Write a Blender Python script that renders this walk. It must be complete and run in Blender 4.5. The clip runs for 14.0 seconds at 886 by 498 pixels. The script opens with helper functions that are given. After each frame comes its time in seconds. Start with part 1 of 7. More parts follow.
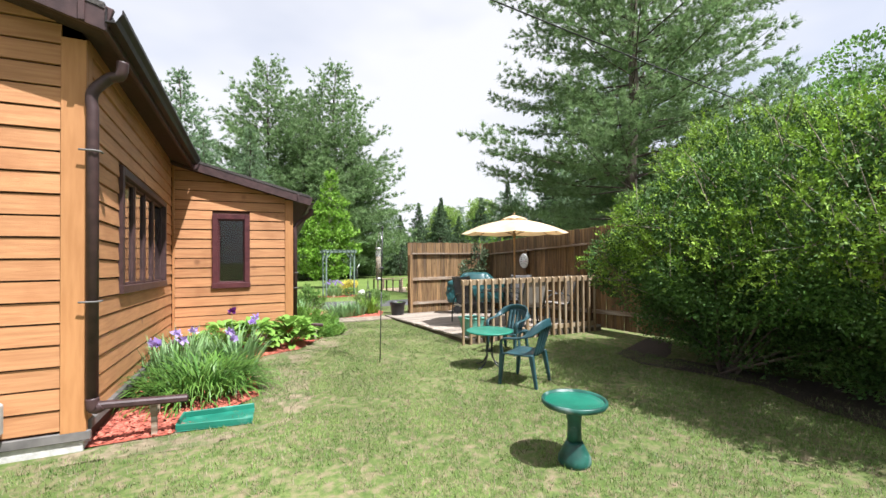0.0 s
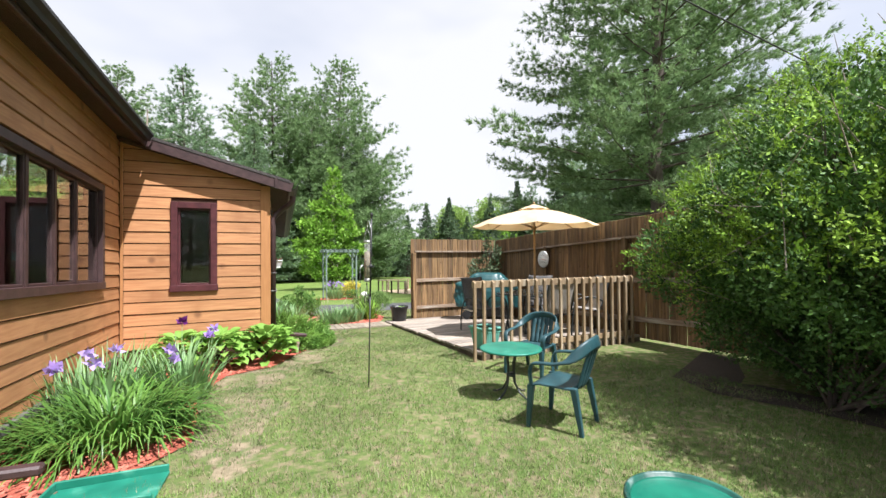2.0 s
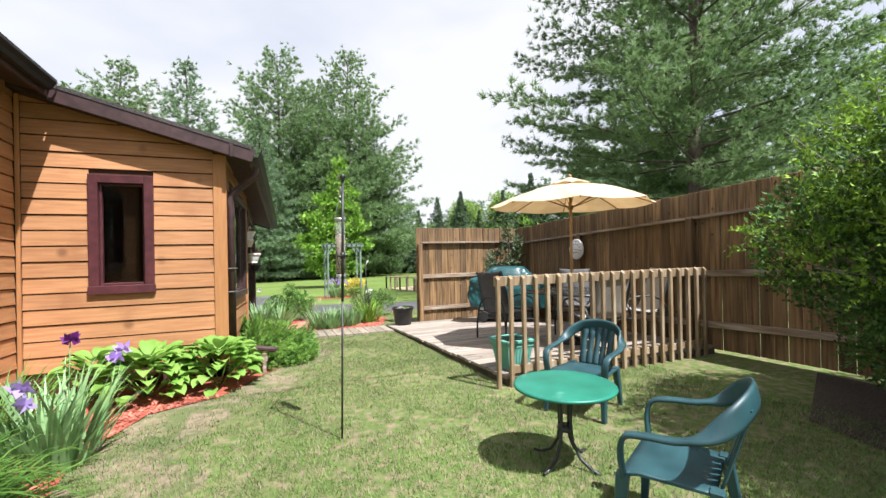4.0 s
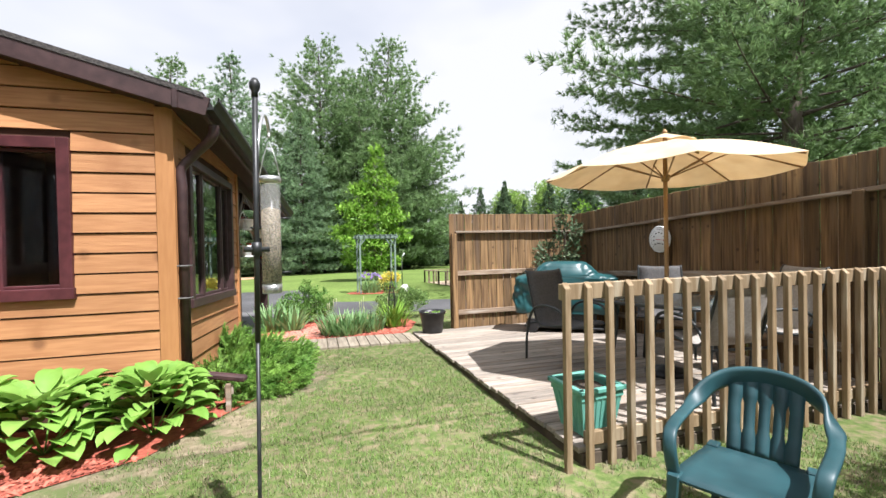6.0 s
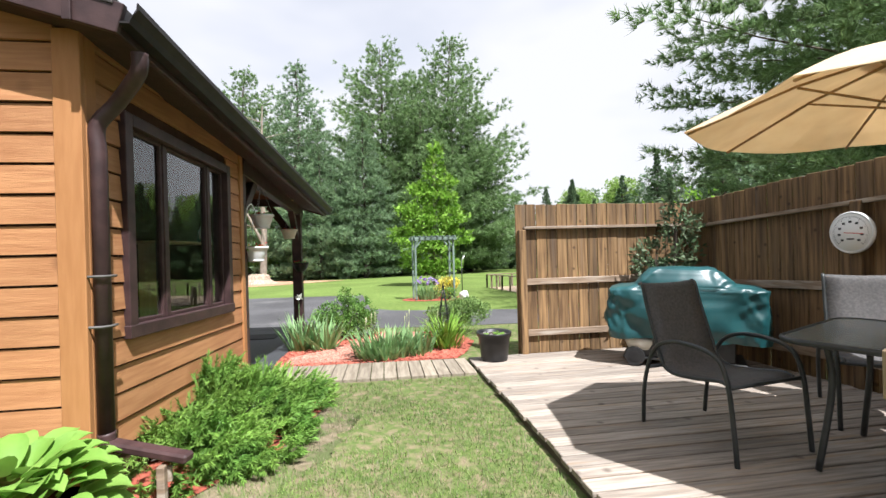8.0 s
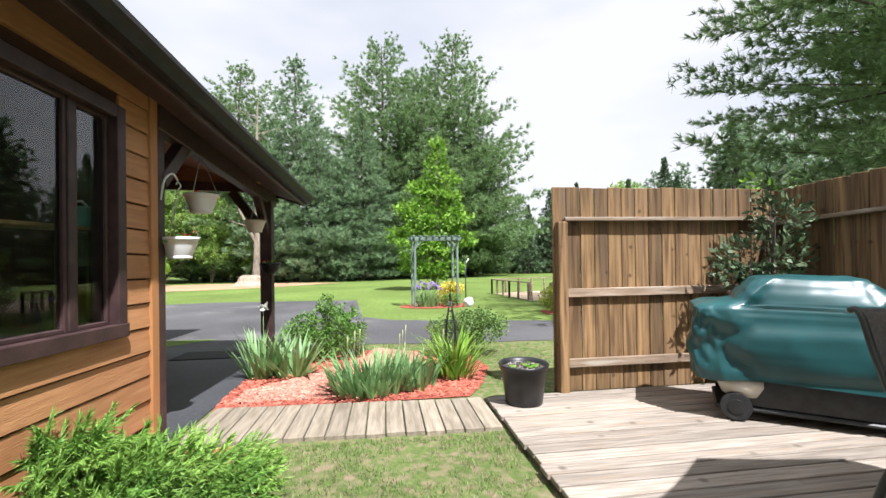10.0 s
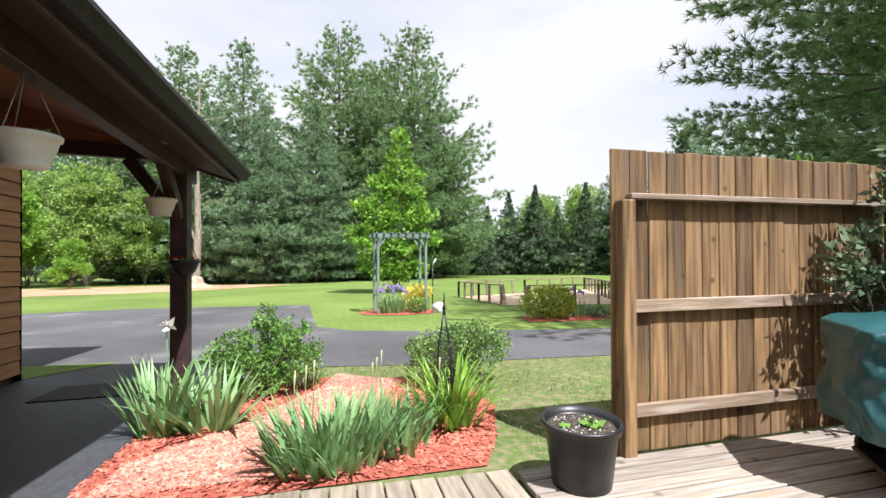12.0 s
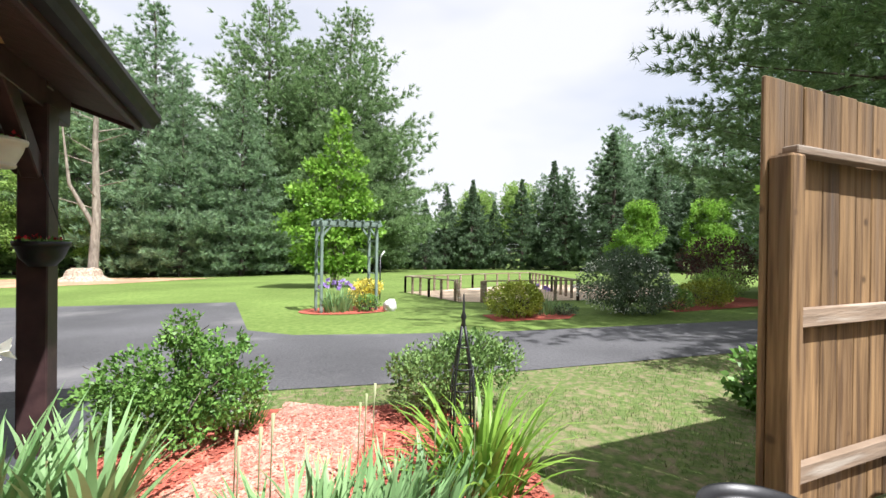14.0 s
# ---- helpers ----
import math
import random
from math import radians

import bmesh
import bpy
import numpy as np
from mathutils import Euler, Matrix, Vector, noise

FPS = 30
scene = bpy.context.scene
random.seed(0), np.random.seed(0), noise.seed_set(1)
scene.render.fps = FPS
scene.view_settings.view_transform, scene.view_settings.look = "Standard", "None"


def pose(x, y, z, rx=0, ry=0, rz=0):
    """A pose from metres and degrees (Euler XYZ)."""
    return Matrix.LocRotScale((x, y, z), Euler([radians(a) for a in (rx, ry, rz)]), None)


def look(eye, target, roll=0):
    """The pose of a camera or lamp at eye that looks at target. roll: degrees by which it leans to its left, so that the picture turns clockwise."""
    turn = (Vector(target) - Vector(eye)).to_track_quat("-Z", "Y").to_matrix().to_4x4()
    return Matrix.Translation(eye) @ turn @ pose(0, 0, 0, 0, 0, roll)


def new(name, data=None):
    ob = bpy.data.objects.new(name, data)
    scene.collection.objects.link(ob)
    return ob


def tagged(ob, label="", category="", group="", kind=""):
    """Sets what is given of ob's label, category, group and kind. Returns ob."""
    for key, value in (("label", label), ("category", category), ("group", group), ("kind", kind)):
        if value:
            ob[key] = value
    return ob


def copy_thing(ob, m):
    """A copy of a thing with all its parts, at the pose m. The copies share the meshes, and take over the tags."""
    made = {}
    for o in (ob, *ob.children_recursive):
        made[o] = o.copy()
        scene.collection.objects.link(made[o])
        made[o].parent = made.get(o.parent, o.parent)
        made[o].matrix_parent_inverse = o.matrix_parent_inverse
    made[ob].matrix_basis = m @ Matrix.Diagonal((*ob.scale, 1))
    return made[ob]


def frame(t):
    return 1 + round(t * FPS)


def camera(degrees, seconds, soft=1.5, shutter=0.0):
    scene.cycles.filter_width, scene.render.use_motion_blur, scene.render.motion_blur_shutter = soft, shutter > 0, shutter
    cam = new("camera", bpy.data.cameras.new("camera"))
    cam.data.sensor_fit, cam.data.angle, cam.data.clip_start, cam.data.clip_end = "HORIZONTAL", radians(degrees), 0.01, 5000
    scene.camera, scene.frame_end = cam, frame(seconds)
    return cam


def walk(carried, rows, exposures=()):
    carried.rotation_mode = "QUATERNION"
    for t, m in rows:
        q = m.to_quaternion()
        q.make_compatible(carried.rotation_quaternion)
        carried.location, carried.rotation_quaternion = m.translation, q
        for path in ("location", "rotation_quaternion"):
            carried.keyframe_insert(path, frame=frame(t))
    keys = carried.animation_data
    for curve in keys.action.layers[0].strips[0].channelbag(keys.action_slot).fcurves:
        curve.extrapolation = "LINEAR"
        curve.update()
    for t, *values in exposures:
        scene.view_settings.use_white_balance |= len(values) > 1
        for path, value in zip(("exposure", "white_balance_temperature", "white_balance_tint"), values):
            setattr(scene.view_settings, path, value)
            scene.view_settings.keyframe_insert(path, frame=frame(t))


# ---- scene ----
cam = camera(92.2, 14.0)
METRES, EYE, TILT, LEAN, TURN = 10.4, 1.612, 0.0, 0.0, -24.9
ROWS = [
    (0.0, 0.0, 0.0, 0.0, 0.0, 0.56, 0.32),
    (0.5, -0.0001, 0.0282, -0.0016, 0.39, 0.64, 0.26),
    (1.0, 0.0005, 0.0594, -0.0045, 0.68, 0.82, 0.26),
    (1.5, 0.002, 0.0923, -0.0069, 0.99, 0.88, 0.29),
    (2.0, 0.002, 0.1268, -0.0078, 1.12, 0.73, 0.44),
    (2.5, 0.0005, 0.1646, -0.011, 1.25, 0.7, 0.7),
    (3.0, -0.0004, 0.203, -0.0143, 1.56, 0.65, 0.93),
    (5.5, 0.0018, 0.398, -0.0187, 6.56, -0.63, 1.11),
    (6.0, 0.0004, 0.4367, -0.0191, 8.6, -0.74, 1.18),
    (6.5, -0.0028, 0.475, -0.0195, 11.04, -0.77, 1.17),
    (7.0, -0.0089, 0.5127, -0.0213, 13.32, -0.56, 1.32),
    (7.5, -0.0158, 0.5504, -0.0221, 15.33, -0.37, 1.4),
    (8.0, -0.0236, 0.5872, -0.023, 17.08, -0.14, 1.55),
    (10.5, -0.0894, 0.7537, -0.0304, 16.62, 0.4, 0.31),
    (11.0, -0.1059, 0.7853, -0.0317, 15.13, 0.42, 0.26),
    (11.5, -0.1237, 0.8167, -0.0328, 13.3, 0.47, 0.31),
    (12.0, -0.1431, 0.8467, -0.0347, 11.12, 0.46, 0.25),
    (12.5, -0.1618, 0.8743, -0.0362, 8.77, 0.37, 0.05),
    (13.0, -0.1782, 0.9003, -0.038, 6.44, 0.18, -0.22),
    (13.5, -0.1965, 0.9246, -0.0395, 4.11, -0.08, -0.47),
    (14.0, -0.2122, 0.9483, -0.041, 2.12, -0.27, -0.72),
]
EXPOSURE, SUN, SKY, CLOUD = 1.08, 5.0, 0.086, (5.6, 5.6, 5.65, 1)
walk(cam, [(t, pose(0, 0, EYE, TILT, LEAN, TURN) @ pose(METRES * x, METRES * y, METRES * z, 90 + pitch, roll, yaw)) for t, x, y, z, yaw, pitch, roll in ROWS],
     exposures=[(0.0, EXPOSURE, 6200, 13), (14.0, EXPOSURE, 6200, 13)])

# ---- world and sun ----
SUN_FROM = Vector((0.52, -1.06, 2.0)).normalized()


def make_world():
    w = bpy.data.worlds.new("world")
    scene.world = w
    w.use_nodes = True
    nt = w.node_tree
    nt.nodes.clear()
    sky = nt.nodes.new("ShaderNodeTexSky")
    sky.sky_type, sky.sun_disc = "NISHITA", False
    sky.sun_elevation = math.asin(SUN_FROM.z)
    sky.sun_rotation = math.atan2(SUN_FROM.x, SUN_FROM.y)
    sky.dust_density = 2.0
    tc = nt.nodes.new("ShaderNodeTexCoord")
    mp = nt.nodes.new("ShaderNodeMapping")
    mp.inputs["Scale"].default_value = (1.0, 1.0, 2.6)
    no = nt.nodes.new("ShaderNodeTexNoise")
    no.inputs["Scale"].default_value, no.inputs["Detail"].default_value = 1.3, 4
    ramp = nt.nodes.new("ShaderNodeMapRange")
    ramp.inputs[1].default_value, ramp.inputs[2].default_value = 0.36, 0.56
    ramp.inputs[3].default_value, ramp.inputs[4].default_value = 0.62, 0.97
    mix = nt.nodes.new("ShaderNodeMix")
    mix.data_type = "RGBA"
    mix.inputs[7].default_value = CLOUD
    bg = nt.nodes.new("ShaderNodeBackground")
    bg.inputs["Strength"].default_value = SKY
    out = nt.nodes.new("ShaderNodeOutputWorld")
    L = nt.links.new
    L(tc.outputs["Generated"], mp.inputs[0])
    L(mp.outputs[0], no.inputs["Vector"])
    L(no.outputs[0], ramp.inputs[0])
    L(ramp.outputs[0], mix.inputs[0])
    L(sky.outputs[0], mix.inputs[6])
    L(mix.outputs[2], bg.inputs[0])
    L(bg.outputs[0], out.inputs[0])


make_world()
sun = new("sun", bpy.data.lights.new("sun", "SUN"))
sun.data.energy, sun.data.angle, sun.data.color = SUN, radians(0.6), (1.0, 0.98, 0.95)
sun.matrix_world = look(SUN_FROM * 30, (0, 0, 0))

# ---- materials ----


def mat(name, c1, c2, scale=8.0, rough=0.75, bump=0.15, stretch=(1, 1, 1), rnd=0.0, island=0.0, metal=0.0,
        large=0.25, large_scale=0.7, spec=0.4, lo=0.35, hi=0.65, c3=None, c3_at=(0.58, 0.7), c3_scale=2.0, see=0.0, fine=60.0, streak=False, ridged=False, knots=0.0):
    m = bpy.data.materials.new(name)
    m.use_nodes = True
    nt = m.node_tree
    nt.nodes.clear()
    N, L = nt.nodes.new, nt.links.new
    tc = N("ShaderNodeTexCoord")
    mp = N("ShaderNodeMapping")
    mp.inputs["Scale"].default_value = stretch
    L(tc.outputs["Object"], mp.inputs[0])
    info, geo = N("ShaderNodeObjectInfo"), N("ShaderNodeNewGeometry")
    shift = N("ShaderNodeVectorMath")
    shift.operation = "MULTIPLY_ADD"
    comb = N("ShaderNodeCombineXYZ")
    L(info.outputs["Random"], comb.inputs[0])
    L(info.outputs["Random"], comb.inputs[1])
    shift.inputs[1].default_value = (37, 53, 0)
    L(comb.outputs[0], shift.inputs[0])
    L(mp.outputs[0], shift.inputs[2])
    no = N("ShaderNodeTexNoise")
    no.inputs["Scale"].default_value, no.inputs["Detail"].default_value = scale, 6
    L(shift.outputs[0], no.inputs["Vector"])
    rp = N("ShaderNodeValToRGB")
    rp.color_ramp.elements[0].position, rp.color_ramp.elements[1].position = lo, hi
    rp.color_ramp.elements[0].color, rp.color_ramp.elements[1].color = (*c1, 1), (*c2, 1)
    L(no.outputs[0], rp.inputs[0])
    col = rp.outputs[0]
    if c3:
        n3 = N("ShaderNodeTexNoise")
        n3.inputs["Scale"].default_value, n3.inputs["Detail"].default_value = c3_scale, 5
        L(shift.outputs[0] if streak else tc.outputs["Object"], n3.inputs["Vector"])
        mr = N("ShaderNodeMapRange")
        mr.inputs[1].default_value, mr.inputs[2].default_value = c3_at
        L(n3.outputs[0], mr.inputs[0])
        mx = N("ShaderNodeMix")
        mx.data_type = "RGBA"
        mx.inputs[7].default_value = (*c3, 1)
        L(mr.outputs[0], mx.inputs[0])
        L(col, mx.inputs[6])
        col = mx.outputs[2]
    if knots:
        vo = N("ShaderNodeTexVoronoi")
        vo.inputs["Scale"].default_value = knots
        L(tc.outputs["Object"], vo.inputs["Vector"])
        kr = N("ShaderNodeMapRange")
        kr.inputs[1].default_value, kr.inputs[2].default_value = 0.05, 0.14
        kr.inputs[3].default_value, kr.inputs[4].default_value = 0.75, 0.0
        L(vo.outputs["Distance"], kr.inputs[0])
        kx = N("ShaderNodeMix")
        kx.data_type = "RGBA"
        kx.inputs[7].default_value = (c1[0] * 0.45, c1[1] * 0.42, c1[2] * 0.42, 1)
        L(kr.outputs[0], kx.inputs[0])
        L(col, kx.inputs[6])
        col = kx.outputs[2]
    hs = N("ShaderNodeHueSaturation")
    big = N("ShaderNodeTexNoise")
    big.inputs["Scale"].default_value, big.inputs["Detail"].default_value = large_scale, 3
    L(tc.outputs["Object"], big.inputs["Vector"])
    v1 = N("ShaderNodeMapRange")
    v1.inputs[1].default_value, v1.inputs[2].default_value = 0.3, 0.7
    v1.inputs[3].default_value, v1.inputs[4].default_value = 1 - large, 1 + large
    L(big.outputs[0], v1.inputs[0])
    val = v1.outputs[0]
    for k, o in ((rnd, info.outputs["Random"]), (island, geo.outputs["Random Per Island"])):
        if k:
            v2 = N("ShaderNodeMapRange")
            v2.inputs[3].default_value, v2.inputs[4].default_value = 1 - k, 1 + k
            L(o, v2.inputs[0])
            mu = N("ShaderNodeMath")
            mu.operation = "MULTIPLY"
            L(val, mu.inputs[0])
            L(v2.outputs[0], mu.inputs[1])
            val = mu.outputs[0]
    L(val, hs.inputs["Value"])
    L(col, hs.inputs["Color"])
    b = N("ShaderNodeBsdfPrincipled")
    L(hs.outputs[0], b.inputs["Base Color"])
    b.inputs["Roughness"].default_value, b.inputs["Metallic"].default_value = rough, metal
    b.inputs["Specular IOR Level"].default_value = spec
    if bump:
        f = N("ShaderNodeTexNoise")
        f.inputs["Scale"].default_value, f.inputs["Detail"].default_value = fine, 4
        L(shift.outputs[0], f.inputs["Vector"])
        if ridged:
            f.noise_type = "RIDGED_MULTIFRACTAL"
            f.inputs["Detail"].default_value, f.inputs["Distortion"].default_value = 2, 0.6
        bp = N("ShaderNodeBump")
        bp.inputs["Strength"].default_value, bp.inputs["Distance"].default_value = bump, 0.03 if ridged else 0.01
        L(f.outputs[0], bp.inputs["Height"])
        L(bp.outputs[0], b.inputs["Normal"])
    out = N("ShaderNodeOutputMaterial")
    if see:
        tr = N("ShaderNodeBsdfTranslucent")
        L(hs.outputs[0], tr.inputs[0])
        ms = N("ShaderNodeMixShader")
        ms.inputs[0].default_value = see
        L(b.outputs[0], ms.inputs[1])
        L(tr.outputs[0], ms.inputs[2])
        L(ms.outputs[0], out.inputs[0])
    else:
        L(b.outputs[0], out.inputs[0])
    return m


def glass_mat(name, tint=(0.9, 0.95, 0.93), rough=0.0):
    m = bpy.data.materials.new(name)
    m.use_nodes = True
    b = m.node_tree.nodes["Principled BSDF"]
    b.inputs["Base Color"].default_value = (*tint, 1)
    b.inputs["Transmission Weight"].default_value = 1.0
    b.inputs["Roughness"].default_value, b.inputs["IOR"].default_value = rough, 1.45
    return m


def clear_mat(name):
    """Thin clear plastic: mostly see-through, faintly cloudy, with a gloss."""
    m = bpy.data.materials.new(name)
    m.use_nodes = True
    nt = m.node_tree
    b = nt.nodes["Principled BSDF"]
    b.inputs["Base Color"].default_value, b.inputs["Roughness"].default_value = (0.7, 0.7, 0.66, 1), 0.25
    tr, mx = nt.nodes.new("ShaderNodeBsdfTransparent"), nt.nodes.new("ShaderNodeMixShader")
    mx.inputs[0].default_value = 0.12
    nt.links.new(tr.outputs[0], mx.inputs[1])
    nt.links.new(b.outputs[0], mx.inputs[2])
    nt.links.new(mx.outputs[0], nt.nodes["Material Output"].inputs[0])
    return m


def leaf_mat(name, c1, c2, see=0.3, rough=0.5, island=0.35):
    return mat(name, c1, c2, scale=3.0, rough=rough, bump=0, island=island, large=0.2, large_scale=1.5, see=see, spec=0.35)


M = {
    "grass_ground": mat("grass_ground", (0.075, 0.115, 0.032), (0.13, 0.165, 0.054), scale=26, rough=0.95, bump=0.6, large=0.18, large_scale=0.5,
                        c3=(0.235, 0.18, 0.12), c3_at=(0.45, 0.74), c3_scale=13.0, spec=0.1),
    "far_grass": mat("far_grass", (0.095, 0.148, 0.034), (0.15, 0.205, 0.055), scale=9, rough=0.95, bump=0.6, large=0.2, large_scale=0.25, spec=0.1),
    "grass_blade": leaf_mat("grass_blade", (0.088, 0.165, 0.030), (0.175, 0.26, 0.062), see=0.2),
    "straw_blade": leaf_mat("straw_blade", (0.185, 0.16, 0.095), (0.275, 0.235, 0.145), see=0.2),
    "asphalt": mat("asphalt", (0.062, 0.061, 0.063), (0.10, 0.098, 0.10), scale=40, rough=0.85, bump=0.4, large=0.25, large_scale=0.5, spec=0.3,
                   c3=(0.165, 0.16, 0.155), c3_at=(0.58, 0.75), c3_scale=0.6),
    "slab": mat("slab", (0.035, 0.037, 0.042), (0.055, 0.057, 0.062), scale=30, rough=0.6, bump=0.25, large=0.2),
    "concrete": mat("concrete", (0.36, 0.35, 0.33), (0.5, 0.49, 0.46), scale=20, rough=0.9, bump=0.3),
    "mulch": mat("mulch", (0.24, 0.055, 0.035), (0.40, 0.10, 0.06), scale=30, rough=0.95, bump=0.8, large=0.2, fine=45),
    "mulch_chip": mat("mulch_chip", (0.30, 0.07, 0.045), (0.50, 0.15, 0.10), scale=12, rough=0.9, bump=0.2, island=0.45),
    "path_chip": mat("path_chip", (0.35, 0.165, 0.12), (0.52, 0.29, 0.215), scale=12, rough=0.9, bump=0.2, island=0.35),
    "path": mat("path", (0.32, 0.14, 0.10), (0.46, 0.25, 0.19), scale=30, rough=0.95, bump=0.8, fine=45),
    "dirt": mat("dirt", (0.30, 0.17, 0.10), (0.46, 0.28, 0.17), scale=14, rough=0.95, bump=0.6),
    "bare_earth": mat("bare_earth", (0.15, 0.125, 0.072), (0.25, 0.20, 0.13), scale=18, rough=0.95, bump=0.6, c3=(0.10, 0.125, 0.042), c3_at=(0.46, 0.58), c3_scale=6),
    "sand": mat("sand", (0.50, 0.38, 0.26), (0.62, 0.48, 0.34), scale=10, rough=0.95, bump=0.3),
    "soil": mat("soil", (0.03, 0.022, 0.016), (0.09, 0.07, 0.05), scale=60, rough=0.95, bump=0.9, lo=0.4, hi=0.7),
    "siding": mat("siding", (0.36, 0.165, 0.070), (0.46, 0.23, 0.102), scale=3.0, rough=0.62, bump=0.25, stretch=(1, 1, 14), rnd=0.09, large=0.12,
                  large_scale=0.9, c3=(0.33, 0.145, 0.06), c3_at=(0.56, 0.72), c3_scale=2.2, fine=14, knots=2.2),
    "corner_trim": mat("corner_trim", (0.37, 0.168, 0.062), (0.43, 0.205, 0.080), scale=4, rough=0.6, bump=0.12, stretch=(8, 8, 1), large=0.1),
    "backing": mat("backing", (0.05, 0.02, 0.012), (0.08, 0.035, 0.02), scale=8, rough=0.9, bump=0.1),
    "brown_paint": mat("brown_paint", (0.036, 0.019, 0.019), (0.062, 0.033, 0.032), scale=10, rough=0.5, bump=0.1, large=0.2),
    "maroon": mat("maroon", (0.062, 0.017, 0.020), (0.098, 0.028, 0.032), scale=12, rough=0.45, bump=0.1, large=0.2),
    "gutter": mat("gutter", (0.014, 0.012, 0.012), (0.024, 0.020, 0.020), scale=12, rough=0.5, bump=0.03, large=0.1, spec=0.3),
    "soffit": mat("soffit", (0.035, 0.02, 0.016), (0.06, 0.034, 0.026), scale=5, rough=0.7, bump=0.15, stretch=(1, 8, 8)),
    "ceiling_ply": mat("ceiling_ply", (0.20, 0.09, 0.05), (0.27, 0.125, 0.07), scale=4, rough=0.6, bump=0.1, stretch=(1, 8, 8)),
    "shingle": mat("shingle", (0.03, 0.027, 0.026), (0.09, 0.08, 0.075), scale=50, rough=0.95, bump=0.8, island=0.2),
    "fence_wood": mat("fence_wood", (0.088, 0.050, 0.023), (0.25, 0.152, 0.067), scale=2.2, rough=0.8, bump=0.35, stretch=(14, 14, 0.8), rnd=0.36, large=0.2,
                      c3=(0.10, 0.07, 0.048), c3_at=(0.54, 0.74), c3_scale=1.1, fine=9, streak=True, knots=5.5),
    "fence_rail": mat("fence_rail", (0.18, 0.128, 0.085), (0.29, 0.215, 0.15), scale=3, rough=0.85, bump=0.3, stretch=(1, 1, 10), rnd=0.12,
                      c3=(0.36, 0.31, 0.25), c3_at=(0.5, 0.65), fine=12, streak=True),
    "baluster": mat("baluster", (0.19, 0.128, 0.066), (0.30, 0.22, 0.130), scale=3, rough=0.8, bump=0.3, stretch=(9, 9, 1), rnd=0.15,
                    c3=(0.36, 0.30, 0.21), c3_at=(0.52, 0.68), c3_scale=1.5, fine=12, streak=True),
    "deck_wood": mat("deck_wood", (0.205, 0.172, 0.14), (0.35, 0.305, 0.255), scale=3, rough=0.85, bump=0.35, stretch=(1, 16, 16), rnd=0.2, large=0.14,
                     c3=(0.30, 0.225, 0.155), c3_at=(0.56, 0.70), c3_scale=1.6, fine=10, streak=True, knots=4.0),
    "walk_wood": mat("walk_wood", (0.20, 0.165, 0.12), (0.32, 0.275, 0.21), scale=3, rough=0.88, bump=0.35, stretch=(10, 1, 10), rnd=0.15, large=0.15, fine=12),
    "deck_under": mat("deck_under", (0.06, 0.045, 0.03), (0.11, 0.085, 0.06), scale=4, rough=0.95, bump=0.3),
    "green_plastic": mat("green_plastic", (0.012, 0.046, 0.054), (0.022, 0.072, 0.082), scale=6, rough=0.48, bump=0.03, large=0.15, large_scale=4, spec=0.5),
    "table_green": mat("table_green", (0.010, 0.13, 0.085), (0.018, 0.18, 0.12), scale=5, rough=0.4, bump=0.04, large=0.12, large_scale=4, c3=(0.10, 0.30, 0.22), c3_at=(0.6, 0.8), c3_scale=6),
    "bath_green": mat("bath_green", (0.006, 0.10, 0.066), (0.012, 0.155, 0.10), scale=6, rough=0.3, bump=0.04, large=0.2, large_scale=3, spec=0.5),
    "bath_dark": mat("bath_dark", (0.008, 0.05, 0.038), (0.02, 0.10, 0.075), scale=7, rough=0.4, bump=0.08, large=0.3, large_scale=6, c3=(0.16, 0.22, 0.20), c3_at=(0.56, 0.7), c3_scale=9),
    "teal_plastic": mat("teal_plastic", (0.10, 0.32, 0.25), (0.15, 0.40, 0.32), scale=5, rough=0.5, bump=0.04, large=0.12, large_scale=4),
    "tarp": mat("tarp", (0.006, 0.050, 0.054), (0.012, 0.078, 0.082), scale=3, rough=0.4, bump=0.7, large=0.2, large_scale=3, spec=0.6, fine=3.2, stretch=(1, 1, 0.7), ridged=True),
    "dark_metal": mat("dark_metal", (0.018, 0.022, 0.022), (0.035, 0.04, 0.04), scale=10, rough=0.42, bump=0.03, large=0.1, spec=0.5),
    "sling": mat("sling", (0.065, 0.064, 0.063), (0.105, 0.10, 0.098), scale=60, rough=0.7, bump=0.25, large=0.1, fine=200),
    "sling_pale": mat("sling_pale", (0.30, 0.27, 0.24), (0.38, 0.35, 0.31), scale=60, rough=0.7, bump=0.2, large=0.1, fine=200),
    "table_glass": mat("table_glass", (0.09, 0.115, 0.115), (0.14, 0.17, 0.17), scale=10, rough=0.18, bump=0.06, large=0.1, spec=0.6, fine=80),
    "canvas": mat("canvas", (0.76, 0.62, 0.42), (0.82, 0.69, 0.49), scale=6, rough=0.85, bump=0.08, large=0.06, large_scale=3, see=0.46, fine=120),
    "umbrella_wood": mat("umbrella_wood", (0.33, 0.19, 0.08), (0.45, 0.28, 0.13), scale=5, rough=0.5, bump=0.08, stretch=(8, 8, 1)),
    "black_plastic": mat("black_plastic", (0.012, 0.012, 0.013), (0.024, 0.024, 0.025), scale=9, rough=0.4, bump=0.04, large=0.2, large_scale=5),
    "white_plastic": mat("white_plastic", (0.62, 0.63, 0.62), (0.74, 0.75, 0.74), scale=6, rough=0.45, bump=0.03, large=0.06),
    "cream": mat("cream", (0.60, 0.57, 0.48), (0.70, 0.67, 0.58), scale=6, rough=0.5, bump=0.03, large=0.06),
